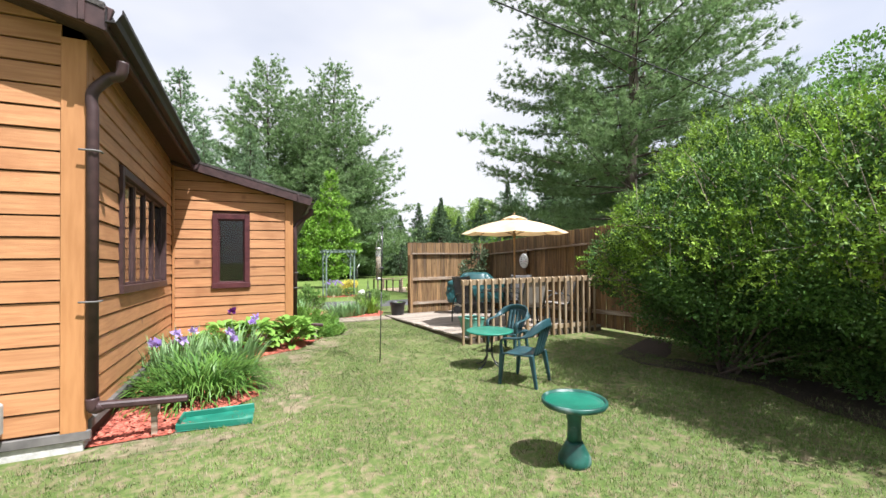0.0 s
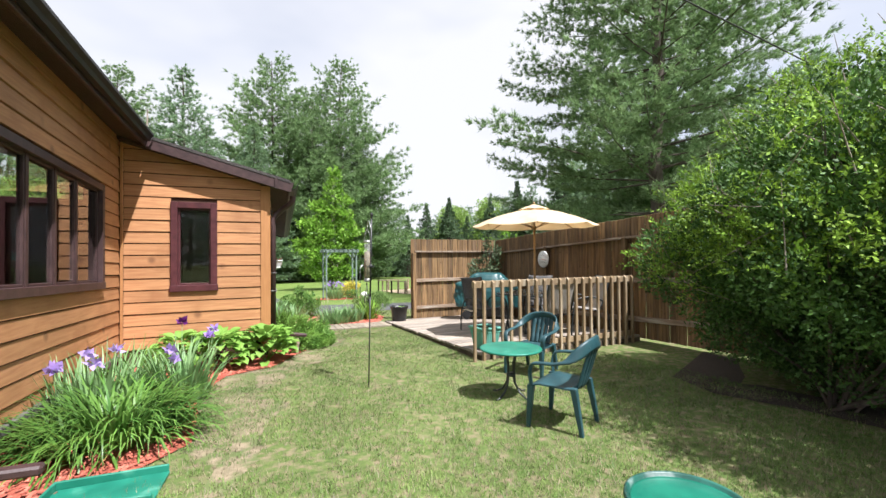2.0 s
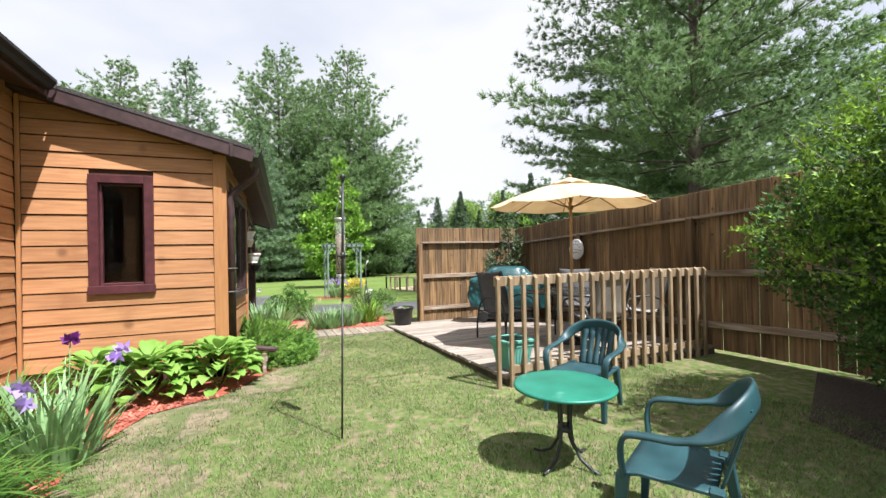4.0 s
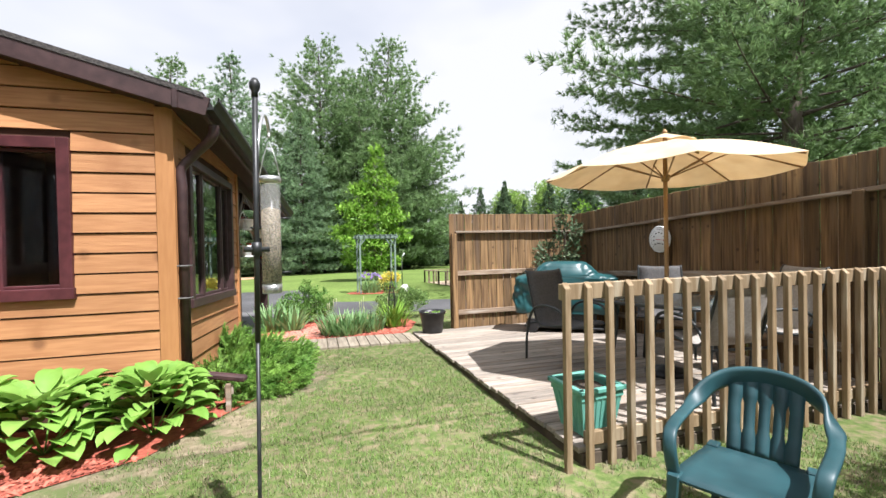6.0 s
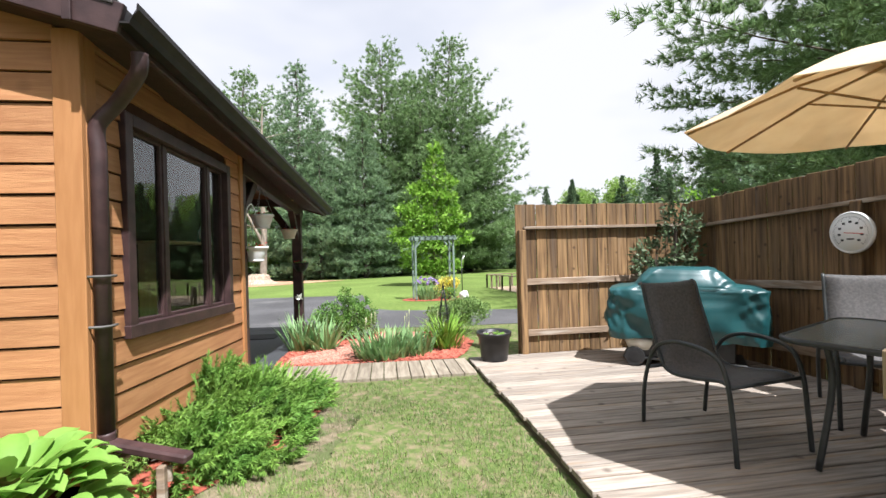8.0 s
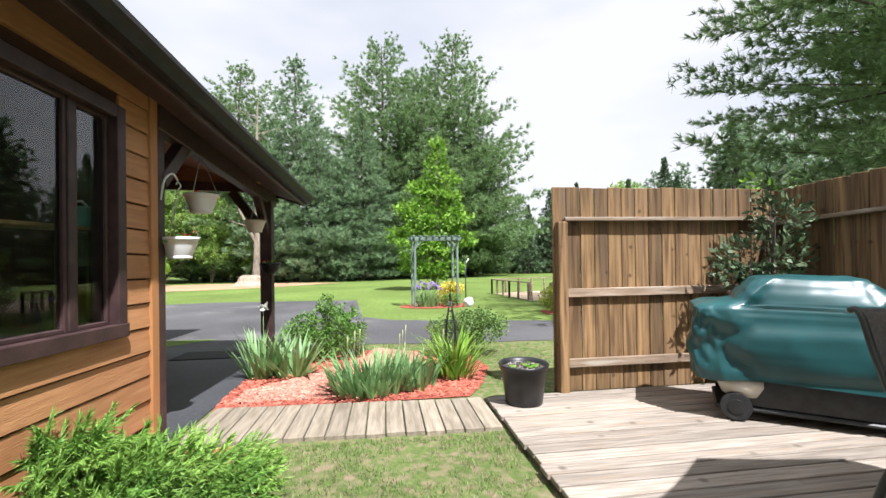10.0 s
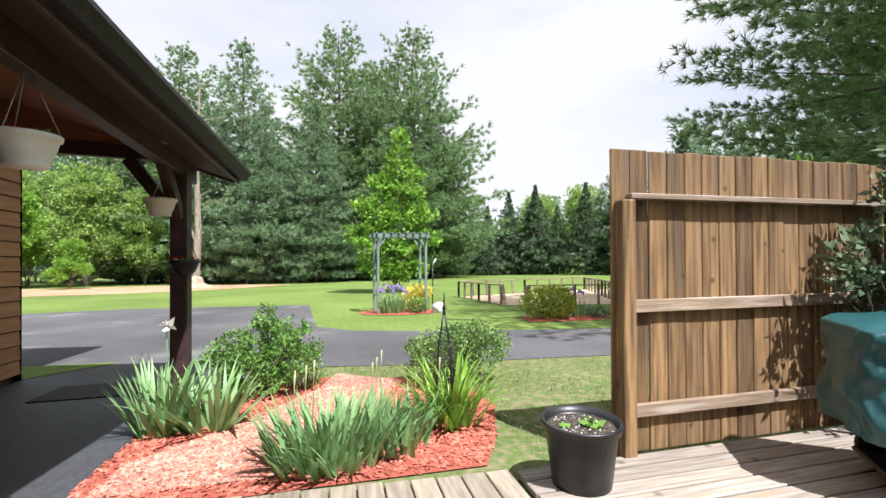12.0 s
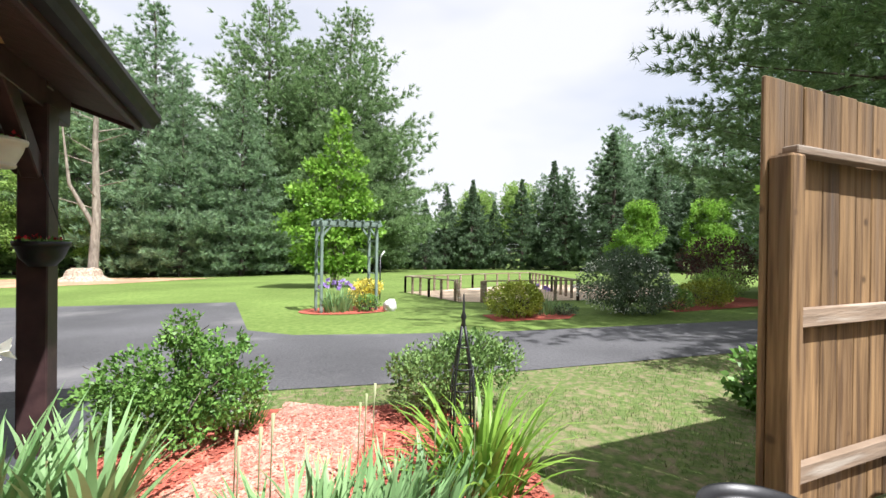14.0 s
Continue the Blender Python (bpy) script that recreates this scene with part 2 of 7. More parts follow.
    "grey_paint": mat("grey_paint", (0.30, 0.32, 0.31), (0.40, 0.42, 0.41), scale=8, rough=0.5, bump=0.06),
    "sage": mat("sage", (0.12, 0.17, 0.14), (0.20, 0.26, 0.22), scale=6, rough=0.75, bump=0.1, stretch=(6, 6, 1)),
    "black_iron": mat("black_iron", (0.01, 0.011, 0.011), (0.025, 0.027, 0.027), scale=14, rough=0.45, bump=0.06, spec=0.5),
    "steel": mat("steel", (0.45, 0.45, 0.44), (0.6, 0.6, 0.59), scale=14, rough=0.35, bump=0.03, metal=0.8),
    "seed": mat("seed", (0.08, 0.06, 0.035), (0.32, 0.25, 0.17), scale=160, rough=0.8, bump=0.5, lo=0.4, hi=0.6),
    "bark": mat("bark", (0.055, 0.042, 0.033), (0.13, 0.105, 0.085), scale=9, rough=0.95, bump=0.8, stretch=(1, 1, 0.25), fine=20),
    "pale_bark": mat("pale_bark", (0.16, 0.13, 0.10), (0.30, 0.26, 0.21), scale=9, rough=0.95, bump=0.6, stretch=(1, 1, 0.25), fine=20),
    "pine": leaf_mat("pine", (0.14, 0.235, 0.095), (0.26, 0.37, 0.165), see=0.40),
    "pine_blue": leaf_mat("pine_blue", (0.155, 0.255, 0.135), (0.28, 0.39, 0.22), see=0.40),
    "spruce": leaf_mat("spruce", (0.10, 0.165, 0.085), (0.17, 0.25, 0.13), see=0.32),
    "maple": leaf_mat("maple", (0.15, 0.31, 0.035), (0.28, 0.46, 0.075), see=0.45),
    # Bright and dark leaf colours carry the bush's sunlit crown and shaded underside.
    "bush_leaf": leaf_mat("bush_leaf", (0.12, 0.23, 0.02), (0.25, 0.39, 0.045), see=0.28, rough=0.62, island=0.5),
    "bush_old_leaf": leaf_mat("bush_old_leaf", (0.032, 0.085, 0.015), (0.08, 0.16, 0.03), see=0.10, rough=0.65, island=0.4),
    "wood_leaf": leaf_mat("wood_leaf", (0.20, 0.33, 0.075), (0.36, 0.50, 0.14), see=0.5),
    "rose_leaf": leaf_mat("rose_leaf", (0.105, 0.23, 0.045), (0.195, 0.35, 0.08), see=0.3),
    "spirea_leaf": leaf_mat("spirea_leaf", (0.13, 0.23, 0.06), (0.21, 0.32, 0.10), see=0.3),
    "strap": mat("strap", (0.09, 0.085, 0.08), (0.15, 0.14, 0.13), scale=9, rough=0.6, bump=0.05),
    "iris_leaf": leaf_mat("iris_leaf", (0.15, 0.285, 0.105), (0.25, 0.39, 0.17), see=0.25, rough=0.45, island=0.25),
    "bright_leaf": leaf_mat("bright_leaf", (0.12, 0.25, 0.03), (0.24, 0.39, 0.06), see=0.3, rough=0.4, island=0.25),
    "seed_stalk": leaf_mat("seed_stalk", (0.30, 0.33, 0.16), (0.42, 0.42, 0.25), see=0.2),
    "daylily_leaf": leaf_mat("daylily_leaf", (0.055, 0.145, 0.025), (0.135, 0.26, 0.048), see=0.3, rough=0.4, island=0.25),
    "hosta_leaf": leaf_mat("hosta_leaf", (0.15, 0.30, 0.045), (0.25, 0.42, 0.085), see=0.3, rough=0.6, island=0.18),
    "juniper_leaf": leaf_mat("juniper_leaf", (0.12, 0.26, 0.045), (0.26, 0.42, 0.085), see=0.25),
    "gold_leaf": leaf_mat("gold_leaf", (0.21, 0.27, 0.035), (0.36, 0.40, 0.06), see=0.3),
    "silver_leaf": leaf_mat("silver_leaf", (0.085, 0.135, 0.07), (0.17, 0.23, 0.14), see=0.3),
    "purple_leaf": leaf_mat("purple_leaf", (0.07, 0.035, 0.035), (0.12, 0.06, 0.05), see=0.3),
    "variegated": leaf_mat("variegated", (0.045, 0.085, 0.035), (0.13, 0.17, 0.09), see=0.2, island=0.6),
    "purple_petal": leaf_mat("purple_petal", (0.36, 0.22, 0.62), (0.55, 0.42, 0.78), see=0.35, island=0.2),
    "dark_petal": leaf_mat("dark_petal", (0.10, 0.015, 0.13), (0.20, 0.03, 0.22), see=0.3),
    "yellow_petal": leaf_mat("yellow_petal", (0.70, 0.60, 0.06), (0.80, 0.72, 0.2), see=0.35),
    "white_petal": leaf_mat("white_petal", (0.7, 0.7, 0.62), (0.8, 0.8, 0.74), see=0.35),
    "red_petal": leaf_mat("red_petal", (0.45, 0.012, 0.02), (0.60, 0.03, 0.04), see=0.3),
    "rock": mat("rock", (0.42, 0.41, 0.39), (0.62, 0.61, 0.58), scale=9, rough=0.9, bump=0.6),
    "stump_wood": mat("stump_wood", (0.20, 0.15, 0.11), (0.46, 0.37, 0.28), scale=8, rough=0.95, bump=0.6),
    "dial": mat("dial", (0.72, 0.72, 0.70), (0.78, 0.78, 0.76), scale=6, rough=0.5, bump=0, large=0.04),
    "ink": mat("ink", (0.03, 0.03, 0.03), (0.05, 0.05, 0.05), scale=6, rough=0.6, bump=0),
    "needle_red": mat("needle_red", (0.5, 0.03, 0.02), (0.55, 0.05, 0.03), scale=6, rough=0.5, bump=0),
    "room": mat("room", (0.16, 0.14, 0.12), (0.22, 0.20, 0.17), scale=3, rough=0.9, bump=0.05),
    "clear": clear_mat("clear"),
    "window_glass": glass_mat("window_glass", (0.80, 0.86, 0.84)),
    "rubber": mat("rubber", (0.015, 0.015, 0.015), (0.03, 0.03, 0.03), scale=20, rough=0.8, bump=0.1),
}
rng = np.random.default_rng(7)

# ---- building helpers ----
SLOPE = 0.034


def ground(y):
    """Height of the lawn, which falls gently away from the house."""
    return 0.104 + SLOPE * (5.82 - min(max(y, 4.0), 90.0))


def fall(y):
    """The same fall, for what was built along it; 0 at y = 7."""
    return -0.035 * (y - 7.0)


def part(name, shape, material, parent=None, label=""):
    """Links a bmesh or a mesh as one object, under a thing or a part."""
    if isinstance(shape, bmesh.types.BMesh):
        me = bpy.data.meshes.new(name)
        bmesh.ops.recalc_face_normals(shape, faces=shape.faces)
        shape.to_mesh(me)
        shape.free()
    else:
        me = shape
    if not me.materials:
        me.materials.append(M[material])
    ob = new(name, me)
    if parent:
        ob.parent = parent
    return tagged(ob, label)


def thing(name, m, label, category, group="", kind=""):
    ob = new(name)
    ob.empty_display_size = 0.1
    ob.matrix_world = m
    return tagged(ob, label, category, group, kind)


def setting(name, shape, material, label, category):
    return tagged(part(name, shape, material), label, category, kind="structure")


def root(name, label, category):
    return tagged(new(name), label, category, kind="structure")


def mesh_np(name, V, F, smooth=False):
    V, F = np.asarray(V, np.float32), np.asarray(F, np.int32)
    me = bpy.data.meshes.new(name)
    me.vertices.add(len(V))
    me.vertices.foreach_set("co", V.ravel())
    me.loops.add(F.size)
    me.loops.foreach_set("vertex_index", F.ravel())
    me.polygons.add(len(F))
    me.polygons.foreach_set("loop_start", np.arange(0, F.size, F.shape[1], dtype=np.int32))
    if smooth:
        me.polygons.foreach_set("use_smooth", np.ones(len(F), bool))
    me.update(calc_edges=True)
    me.validate()
    return me


def add_hexa(bm, c, bevel=0.0):
    """A block from its eight corners: four below, four above, in the same order."""
    v = [bm.verts.new(p) for p in c]
    fs = [(0, 3, 2, 1), (4, 5, 6, 7), (0, 1, 5, 4), (1, 2, 6, 5), (2, 3, 7, 6), (3, 0, 4, 7)]
    faces = [bm.faces.new([v[i] for i in f]) for f in fs]
    if bevel:
        edges = list({e for f in faces for e in f.edges})
        bmesh.ops.bevel(bm, geom=edges, offset=bevel, segments=1, affect="EDGES")
    return bm


def box(x0, x1, y0, y1, z0, z1, bevel=0.0, bm=None):
    return add_hexa(bm or bmesh.new(), [(x0, y0, z0), (x1, y0, z0), (x1, y1, z0), (x0, y1, z0), (x0, y0, z1), (x1, y0, z1), (x1, y1, z1), (x0, y1, z1)], bevel)


def sheared_box(x0, x1, y0, y1, z0, z1, bevel=0.0, bm=None, f=fall):
    a, b = f(y0), f(y1)
    return add_hexa(bm or bmesh.new(), [(x0, y0, z0 + a), (x1, y0, z0 + a), (x1, y1, z0 + b), (x0, y1, z0 + b),
                                        (x0, y0, z1 + a), (x1, y0, z1 + a), (x1, y1, z1 + b), (x0, y1, z1 + b)], bevel)


def beam(a, b, w, h, bm=None, bevel=0.0, up=(0, 0, 1)):
    """A square-sawn timber from a to b, w wide and h high."""
    a, b, up = Vector(a), Vector(b), Vector(up)
    d = (b - a).normalized()
    s = d.cross(up)
    if s.length < 1e-4:
        s = d.cross(Vector((1, 0, 0)))
    s.normalize()
    u = s.cross(d).normalized()
    c = [p + s * (i * w / 2) + u * (j * h / 2) for p in (a, b) for i, j in ((-1, -1), (1, -1), (1, 1), (-1, 1))]
    return add_hexa(bm or bmesh.new(), c, bevel)


def tube(points, radius, seg=8, bm=None, closed=False, cap=True):
    """A round bar along a row of points; radius may be one number or one for each point."""
    bm = bm or bmesh.new()
    pts = [Vector(p) for p in points]
    n = len(pts)
    rad = radius if isinstance(radius, (list, tuple)) else [radius] * n
    rings, side = [], None
    for i, p in enumerate(pts):
        if closed:
            d = pts[(i + 1) % n] - pts[i - 1]
        else:
            d = pts[min(i + 1, n - 1)] - pts[max(i - 1, 0)]
        d.normalize()
        if side is None:
            side = d.cross(Vector((0, 0, 1)))
            if side.length < 1e-3:
                side = d.cross(Vector((1, 0, 0)))
        side = (side - d * side.dot(d)).normalized()
        up = d.cross(side)
        rings.append([bm.verts.new(p + (side * math.cos(k * 2 * math.pi / seg) + up * math.sin(k * 2 * math.pi / seg)) * rad[i]) for k in range(seg)])
    for i in range(n if closed else n - 1):
        r0, r1 = rings[i], rings[(i + 1) % n]
        for k in range(seg):
            f = bm.faces.new((r0[k], r0[(k + 1) % seg], r1[(k + 1) % seg], r1[k]))
            f.smooth = True
    if cap and not closed:
        bm.faces.new(rings[0][::-1])
        bm.faces.new(rings[-1])
    return bm


def lathe(profile, seg=24, bm=None, centre=(0, 0, 0), sq=None):
    """A turned body from (radius, height) pairs."""
    bm = bm or bmesh.new()
    cx, cy, cz = centre
    rings = []
    for r, z in profile:
        rings.append([bm.verts.new((cx + r * math.cos(k * 2 * math.pi / seg), cy + r * math.sin(k * 2 * math.pi / seg), cz + z)) for k in range(seg)])
    for a, b in zip(rings, rings[1:]):
        for k in range(seg):
            f = bm.faces.new((a[k], a[(k + 1) % seg], b[(k + 1) % seg], b[k]))
            f.smooth = True
    bm.faces.new(rings[0][::-1])
    bm.faces.new(rings[-1])
    return bm


def arc(a, b, c, n=8):
    """Points on a smooth bend from a to c that is drawn towards b."""
    a, b, c = Vector(a), Vector(b), Vector(c)
    return [a * (1 - t) ** 2 + b * (2 * t * (1 - t)) + c * t * t for t in (i / n for i in range(n + 1))]


def spline(pts, n=6):
    """A smooth line through the points."""
    p = [Vector(q) for q in pts]
    out = []
    for i in range(len(p) - 1):
        p0, p1, p2, p3 = p[max(i - 1, 0)], p[i], p[i + 1], p[min(i + 2, len(p) - 1)]
        for k in range(n):
            t = k / n
            out.append(0.5 * ((2 * p1) + (p2 - p0) * t + (2 * p0 - 5 * p1 + 4 * p2 - p3) * t * t + (3 * p1 - p0 - 3 * p2 + p3) * t ** 3))
    out.append(p[-1])
    return out


def sheet(points, lift=0.0, cell=None):
    """A flat patch of ground with this outline, lying on the lawn."""
    bm = bmesh.new()
    bm.faces.new([bm.verts.new((x, y, ground(y) + lift)) for x, y in points])
    bmesh.ops.triangulate(bm, faces=bm.faces)
    return bm


# ---- ground ----
def make_ground():
    ys = [-60, -30, -10, 0, 2, 4, 10, 15.5, 20, 40, 60, 90, 150, 400]
    xs = [-300, -60, -20, -6, 0, 6, 12, 20, 60, 300]
    V = [(x, y, ground(y)) for y in ys for x in xs]
    w = len(xs)
    F = [(j * w + i, j * w + i + 1, (j + 1) * w + i + 1, (j + 1) * w + i) for j in range(len(ys) - 1) for i in range(w - 1)]
    me = mesh_np("ground", V, F)
    for name in ("grass_ground", "far_grass"):
        me.materials.append(M[name])
    for p in me.polygons:
        p.material_index = 1 if p.center.y > 14 or abs(p.center.x) > 20 else 0
    return tagged(new("ground", me), "mown lawn with thin brownish patches", "lawn", kind="structure")


make_ground()
DRIVE = [(-16, 12.4), (0.85, 12.4), (1.0, 13.6), (2.2, 14.16), (3.3, 13.94), (4.8, 13.84), (8.2, 13.5), (16, 12.6), (40, 9), (40, 11.5), (16, 14.7), (11.3, 15.35),
         (6.3, 16.1), (4.3, 16.6), (2.6, 17.2), (1.9, 18.0), (1.4, 23.6), (-4.0, 24.3), (-16, 21)]
setting("driveway", sheet(DRIVE, 0.008), "asphalt", "worn grey asphalt driveway with pale patches", "driveway")
setting("far_lawn_patch", sheet([(-3.6, 14.5), (-1.15, 14.5), (-0.5, 15.2), (-3.6, 15.4)], 0.014), "far_grass", "strip of lawn beside the driveway", "lawn")
setting("sand_ground", sheet([(7.2, 25.4), (7.4, 21.3), (8.0, 20.8), (11.0, 20.2), (17, 20.5), (18, 26), (14.2, 27.6)], 0.012), "sand", "sandy ground of a fenced garden plot", "garden plot")
setting("dirt_ground", sheet([(-30, 36), (-16, 33.5), (-9, 34.5), (-5, 37), (-1, 43), (-8, 47), (-20, 44)], 0.012), "dirt", "bare reddish dirt under the pines", "dirt")
setting("bed_house_ground", sheet([(-1.15, 4.02), (-0.55, 4.03), (-0.1, 4.55), (0.14, 4.85), (0.1, 5.6), (0.02, 6.2), (0.25, 7.0), (0.8, 7.3), (1.15, 8.0), (1.6, 8.7), (1.8, 9.6), (1.45, 10.3), (0.74, 10.3), (0.74, 8.15), (-1.12, 8.15)], 0.012),
        "mulch", "red bark mulch bed along the house wall", "mulch bed")
setting("bed_path_ground", sheet([(0.95, 11.12), (3.25, 11.12), (3.45, 11.5), (3.7, 12.2), (3.6, 12.9), (3.2, 13.3), (2.2, 13.6), (1.6, 13.45), (1.05, 13.0), (0.82, 12.2)], 0.012), "mulch", "red bark mulch round the path", "mulch bed")
PATH_EDGE = [(1.02, 11.3), (2.0, 11.3), (2.35, 11.9), (2.7, 12.5), (3.0, 13.2), (2.35, 13.7), (2.15, 13.1), (1.85, 12.65), (1.45, 12.1), (1.05, 11.72)]
setting("chip_path", sheet(PATH_EDGE, 0.020), "path", "faded pinkish wood-chip path", "path")

def ragged(pts, amp, step=0.07):
    """The same outline with a frayed edge."""
    out = []
    for (xa, ya), (xb, yb) in zip(pts, pts[1:] + pts[:1]):
        n_ = max(1, int(math.hypot(xb - xa, yb - ya) / step))
        for q in range(n_):
            x, y = xa + (xb - xa) * q / n_, ya + (yb - ya) * q / n_
            k = noise.noise(Vector((x * 5, y * 5, 2.0))) + 0.7 * noise.noise(Vector((x * 13, y * 13, 5.0)))
            out.append((x + amp * k, y + amp * 0.6 * noise.noise(Vector((x * 9, y * 9, 8.0)))))
    return out


setting("bare_ground", sheet(ragged([(-0.55, 4.0), (-1.1, 3.96), (-1.2, 3.75), (-0.3, 3.72), (0.35, 3.9), (0.60, 4.4), (0.62, 5.0), (0.86, 5.5), (0.62, 6.1), (0.90, 6.6), (1.05, 6.95), (1.45, 7.3), (1.58, 7.9), (1.95, 8.5), (2.08, 9.3), (1.8, 9.65), (1.6, 8.7), (1.15, 8.0), (0.8, 7.3), (0.25, 7.0), (0.02, 6.2), (0.1, 5.6), (0.14, 4.85), (-0.1, 4.55)], 0.11), 0.003), "bare_earth", "bare brown earth along the edge of the mulch bed", "earth")

# ---- porch floor ----
setting("porch_slab", sheared_box(-1.2, 0.92, 10.36, 14.4, -0.12, 0.10, 0.02), "slab", "dark painted concrete porch floor", "porch floor")
setting("porch_mat", sheared_box(-0.45, 0.42, 13.35, 13.9, 0.10, 0.112, 0.004), "rubber", "black rubber doormat on the porch floor", "mat")

# ---- house ----
MAIN_X, MAIN_Y, WING_Y, WING_X = -1.10, 4.0, 8.16, 0.75
RAKE_WING = lambda x: 3.155 - 0.272 * (x + 0.71)
RAKE_MAIN = lambda x: 3.19 - 0.30 * (x + 0.85)


def clip(poly, keep, cross):
    out = []
    for a, b in zip(poly, poly[1:] + poly[:1]):
        if keep(a):
            out.append(a)
        if keep(a) != keep(b):
            out.append(cross(a, b))
    return out


def siding(wall, P, u0, u1, z0, top, holes, pitch, bevel_out=0.012, gap=0.013):
    """Lapped boards on a wall: P maps (along, out, up) into the place; top(u) is the roof line; holes are (u0, u1, z0, z1)."""
    n, z = 0, z0
    zmax = max(top(u0), top(u1))
    while z < zmax:
        za, zb = z, z + pitch - gap
        spans = [(u0, u1)]
        for a, b, c, d in holes:
            if zb > c + 0.01 and za < d - 0.01:
                spans = [s for q in spans for s in ((q[0], min(q[1], a)), (max(q[0], b), q[1])) if s[1] - s[0] > 0.02]
        for a, b in spans:
            pa, pb = za, zb
            poly = [(a, pa), (b, pa), (b, pb), (a, pb)]
            below = lambda p: p[1] <= top(p[0])

            def cross(p, q):
                fp, fq = p[1] - top(p[0]), q[1] - top(q[0])
                t = fp / (fp - fq)
                return (p[0] + (q[0] - p[0]) * t, p[1] + (q[1] - p[1]) * t)
            poly = clip(poly, below, cross)
            if len(poly) < 3:
                continue
            bm = bmesh.new()
            out = lambda v: 0.026 - (v - za) / pitch * bevel_out + 0.002 * math.sin(n * 2.3)
            fr = [bm.verts.new(P(u, out(v), v)) for u, v in poly]
            bk = [bm.verts.new(P(u, 0.0, v)) for u, v in poly]
            bm.faces.new(fr)
            for i in range(len(poly)):
                j = (i + 1) % len(poly)
                bm.faces.new((fr[i], bk[i], bk[j], fr[j]))
            part("siding_board", bm, "siding", wall)
            n += 1
        z += pitch


def on_x(y0):
    """A wall along x that faces the walker."""
    return lambda u, d, z: (u, y0 - d, z + fall(y0))


def on_y(x0):
    """A wall along y that faces the lawn."""
    return lambda u, d, z: (x0 + d, u, z + fall(u))


def on_wing(u, d, z):
    """The wing's long wall, which stands slightly askew."""
    return (WING_X + d + 0.055 * (u - WING_Y), u, z + fall(u))


def wall_block(name, P, u0, u1, z0, top, holes, label, thick=0.16):
    """The wall behind the boards, cut open at the holes."""
    bm = bmesh.new()
    cuts = sorted({u0, u1, *[c for h in holes for c in h[:2]]})
    for a, b in zip(cuts, cuts[1:]):
        hole = [h for h in holes if h[0] <= a and b <= h[1]]
        spans = [(z0, None)] if not hole else [(z0, hole[0][2]), (hole[0][3], None)]
        for c, d in spans:
            ta, tb = (top(a), top(b)) if d is None else (d, d)
            add_hexa(bm, [P(a, 0, c), P(b, 0, c), P(b, -thick, c), P(a, -thick, c), P(a, 0, ta), P(b, 0, tb), P(b, -thick, tb), P(a, -thick, ta)])
    return tagged(part(name, bm, "backing"), label, "wall", kind="structure")


def window(name, P, u0, u1, z0, z1, mullions, material, label, border=0.075):
    """A framed window: outer casing, sashes, panes, and the dim room's blind behind."""
    w = root(name, label, "window")

    def piece(nm, a, b, c, d, out, back, m, parent=w, lab="", soft=0.004):
        return part(nm, add_hexa(bmesh.new(), [P(a, out, c), P(b, out, c), P(b, back, c), P(a, back, c), P(a, out, d), P(b, out, d), P(b, back, d), P(a, back, d)], soft), m, parent, lab)
    piece("window_frame", u0, u0 + border, z0, z1, 0.055, -0.10, material)
    piece("window_frame", u1 - border, u1, z0, z1, 0.055, -0.10, material)
    piece("window_frame", u0 + border, u1 - border, z1 - border, z1, 0.055, -0.10, material)
    piece("window_sill", u0 - 0.01, u1 + 0.01, z0 - 0.02, z0 + border * 0.8, 0.062, -0.10, material)
    a0, a1, b0, b1 = u0 + border, u1 - border, z0 + border * 0.8, z1 - border
    edges = [a0, *[a0 + (a1 - a0) * k for k in mullions], a1]
    for e in edges[1:-1]:
        piece("mullion", e - 0.024, e + 0.024, b0, b1, 0.012, -0.05, material)
    for a, b in zip(edges, edges[1:]):
        a, b = a + (0.024 if a != a0 else 0), b - (0.024 if b != a1 else 0)
        s = 0.024
        for q in ((a, a + s, b0, b1), (b - s, b, b0, b1), (a + s, b - s, b0, b0 + s), (a + s, b - s, b1 - s, b1)):
            piece("sash", *q, 0.004, -0.045, material)
        pane = piece("pane", a + s, b - s, b0 + s, b1 - s, -0.015, -0.021, "window_glass", soft=0.0)
        pane.visible_shadow = False
    return w


BIG = (4.93, 7.40, 1.19, 2.39)
SMALL = (-0.50, 0.075, 1.10, 2.335)
PORCH = (8.45, 9.97, 0.945, 2.31)
LOW = 0.33
w = wall_block("wall_main_side", on_y(MAIN_X), MAIN_Y, WING_Y, 0.02, lambda u: 3.22, [BIG], "orange-stained lapped wood house wall")
siding(w, on_y(MAIN_X), MAIN_Y + 0.10, WING_Y - 0.06, 0.235, lambda u: 3.22, [BIG], 0.157)
w = wall_block("wall_main_front", on_x(MAIN_Y), -7.0, MAIN_X, -0.02, RAKE_MAIN, [], "orange-stained lapped wood house wall")
siding(w, on_x(MAIN_Y), -7.0, MAIN_X - 0.115, 0.236, RAKE_MAIN, [], 0.1565)
w = wall_block("wall_wing_front", on_x(WING_Y), MAIN_X, WING_X, 0.02, RAKE_WING, [SMALL], "orange-stained lapped wood wall of the house wing")
siding(w, on_x(WING_Y), MAIN_X + 0.06, WING_X - 0.10, 0.314, RAKE_WING, [SMALL], 0.1605)
w = wall_block("wall_wing_side", on_wing, WING_Y, 10.33, 0.02, lambda u: 2.78, [PORCH], "orange-stained lapped wood wall of the house wing")
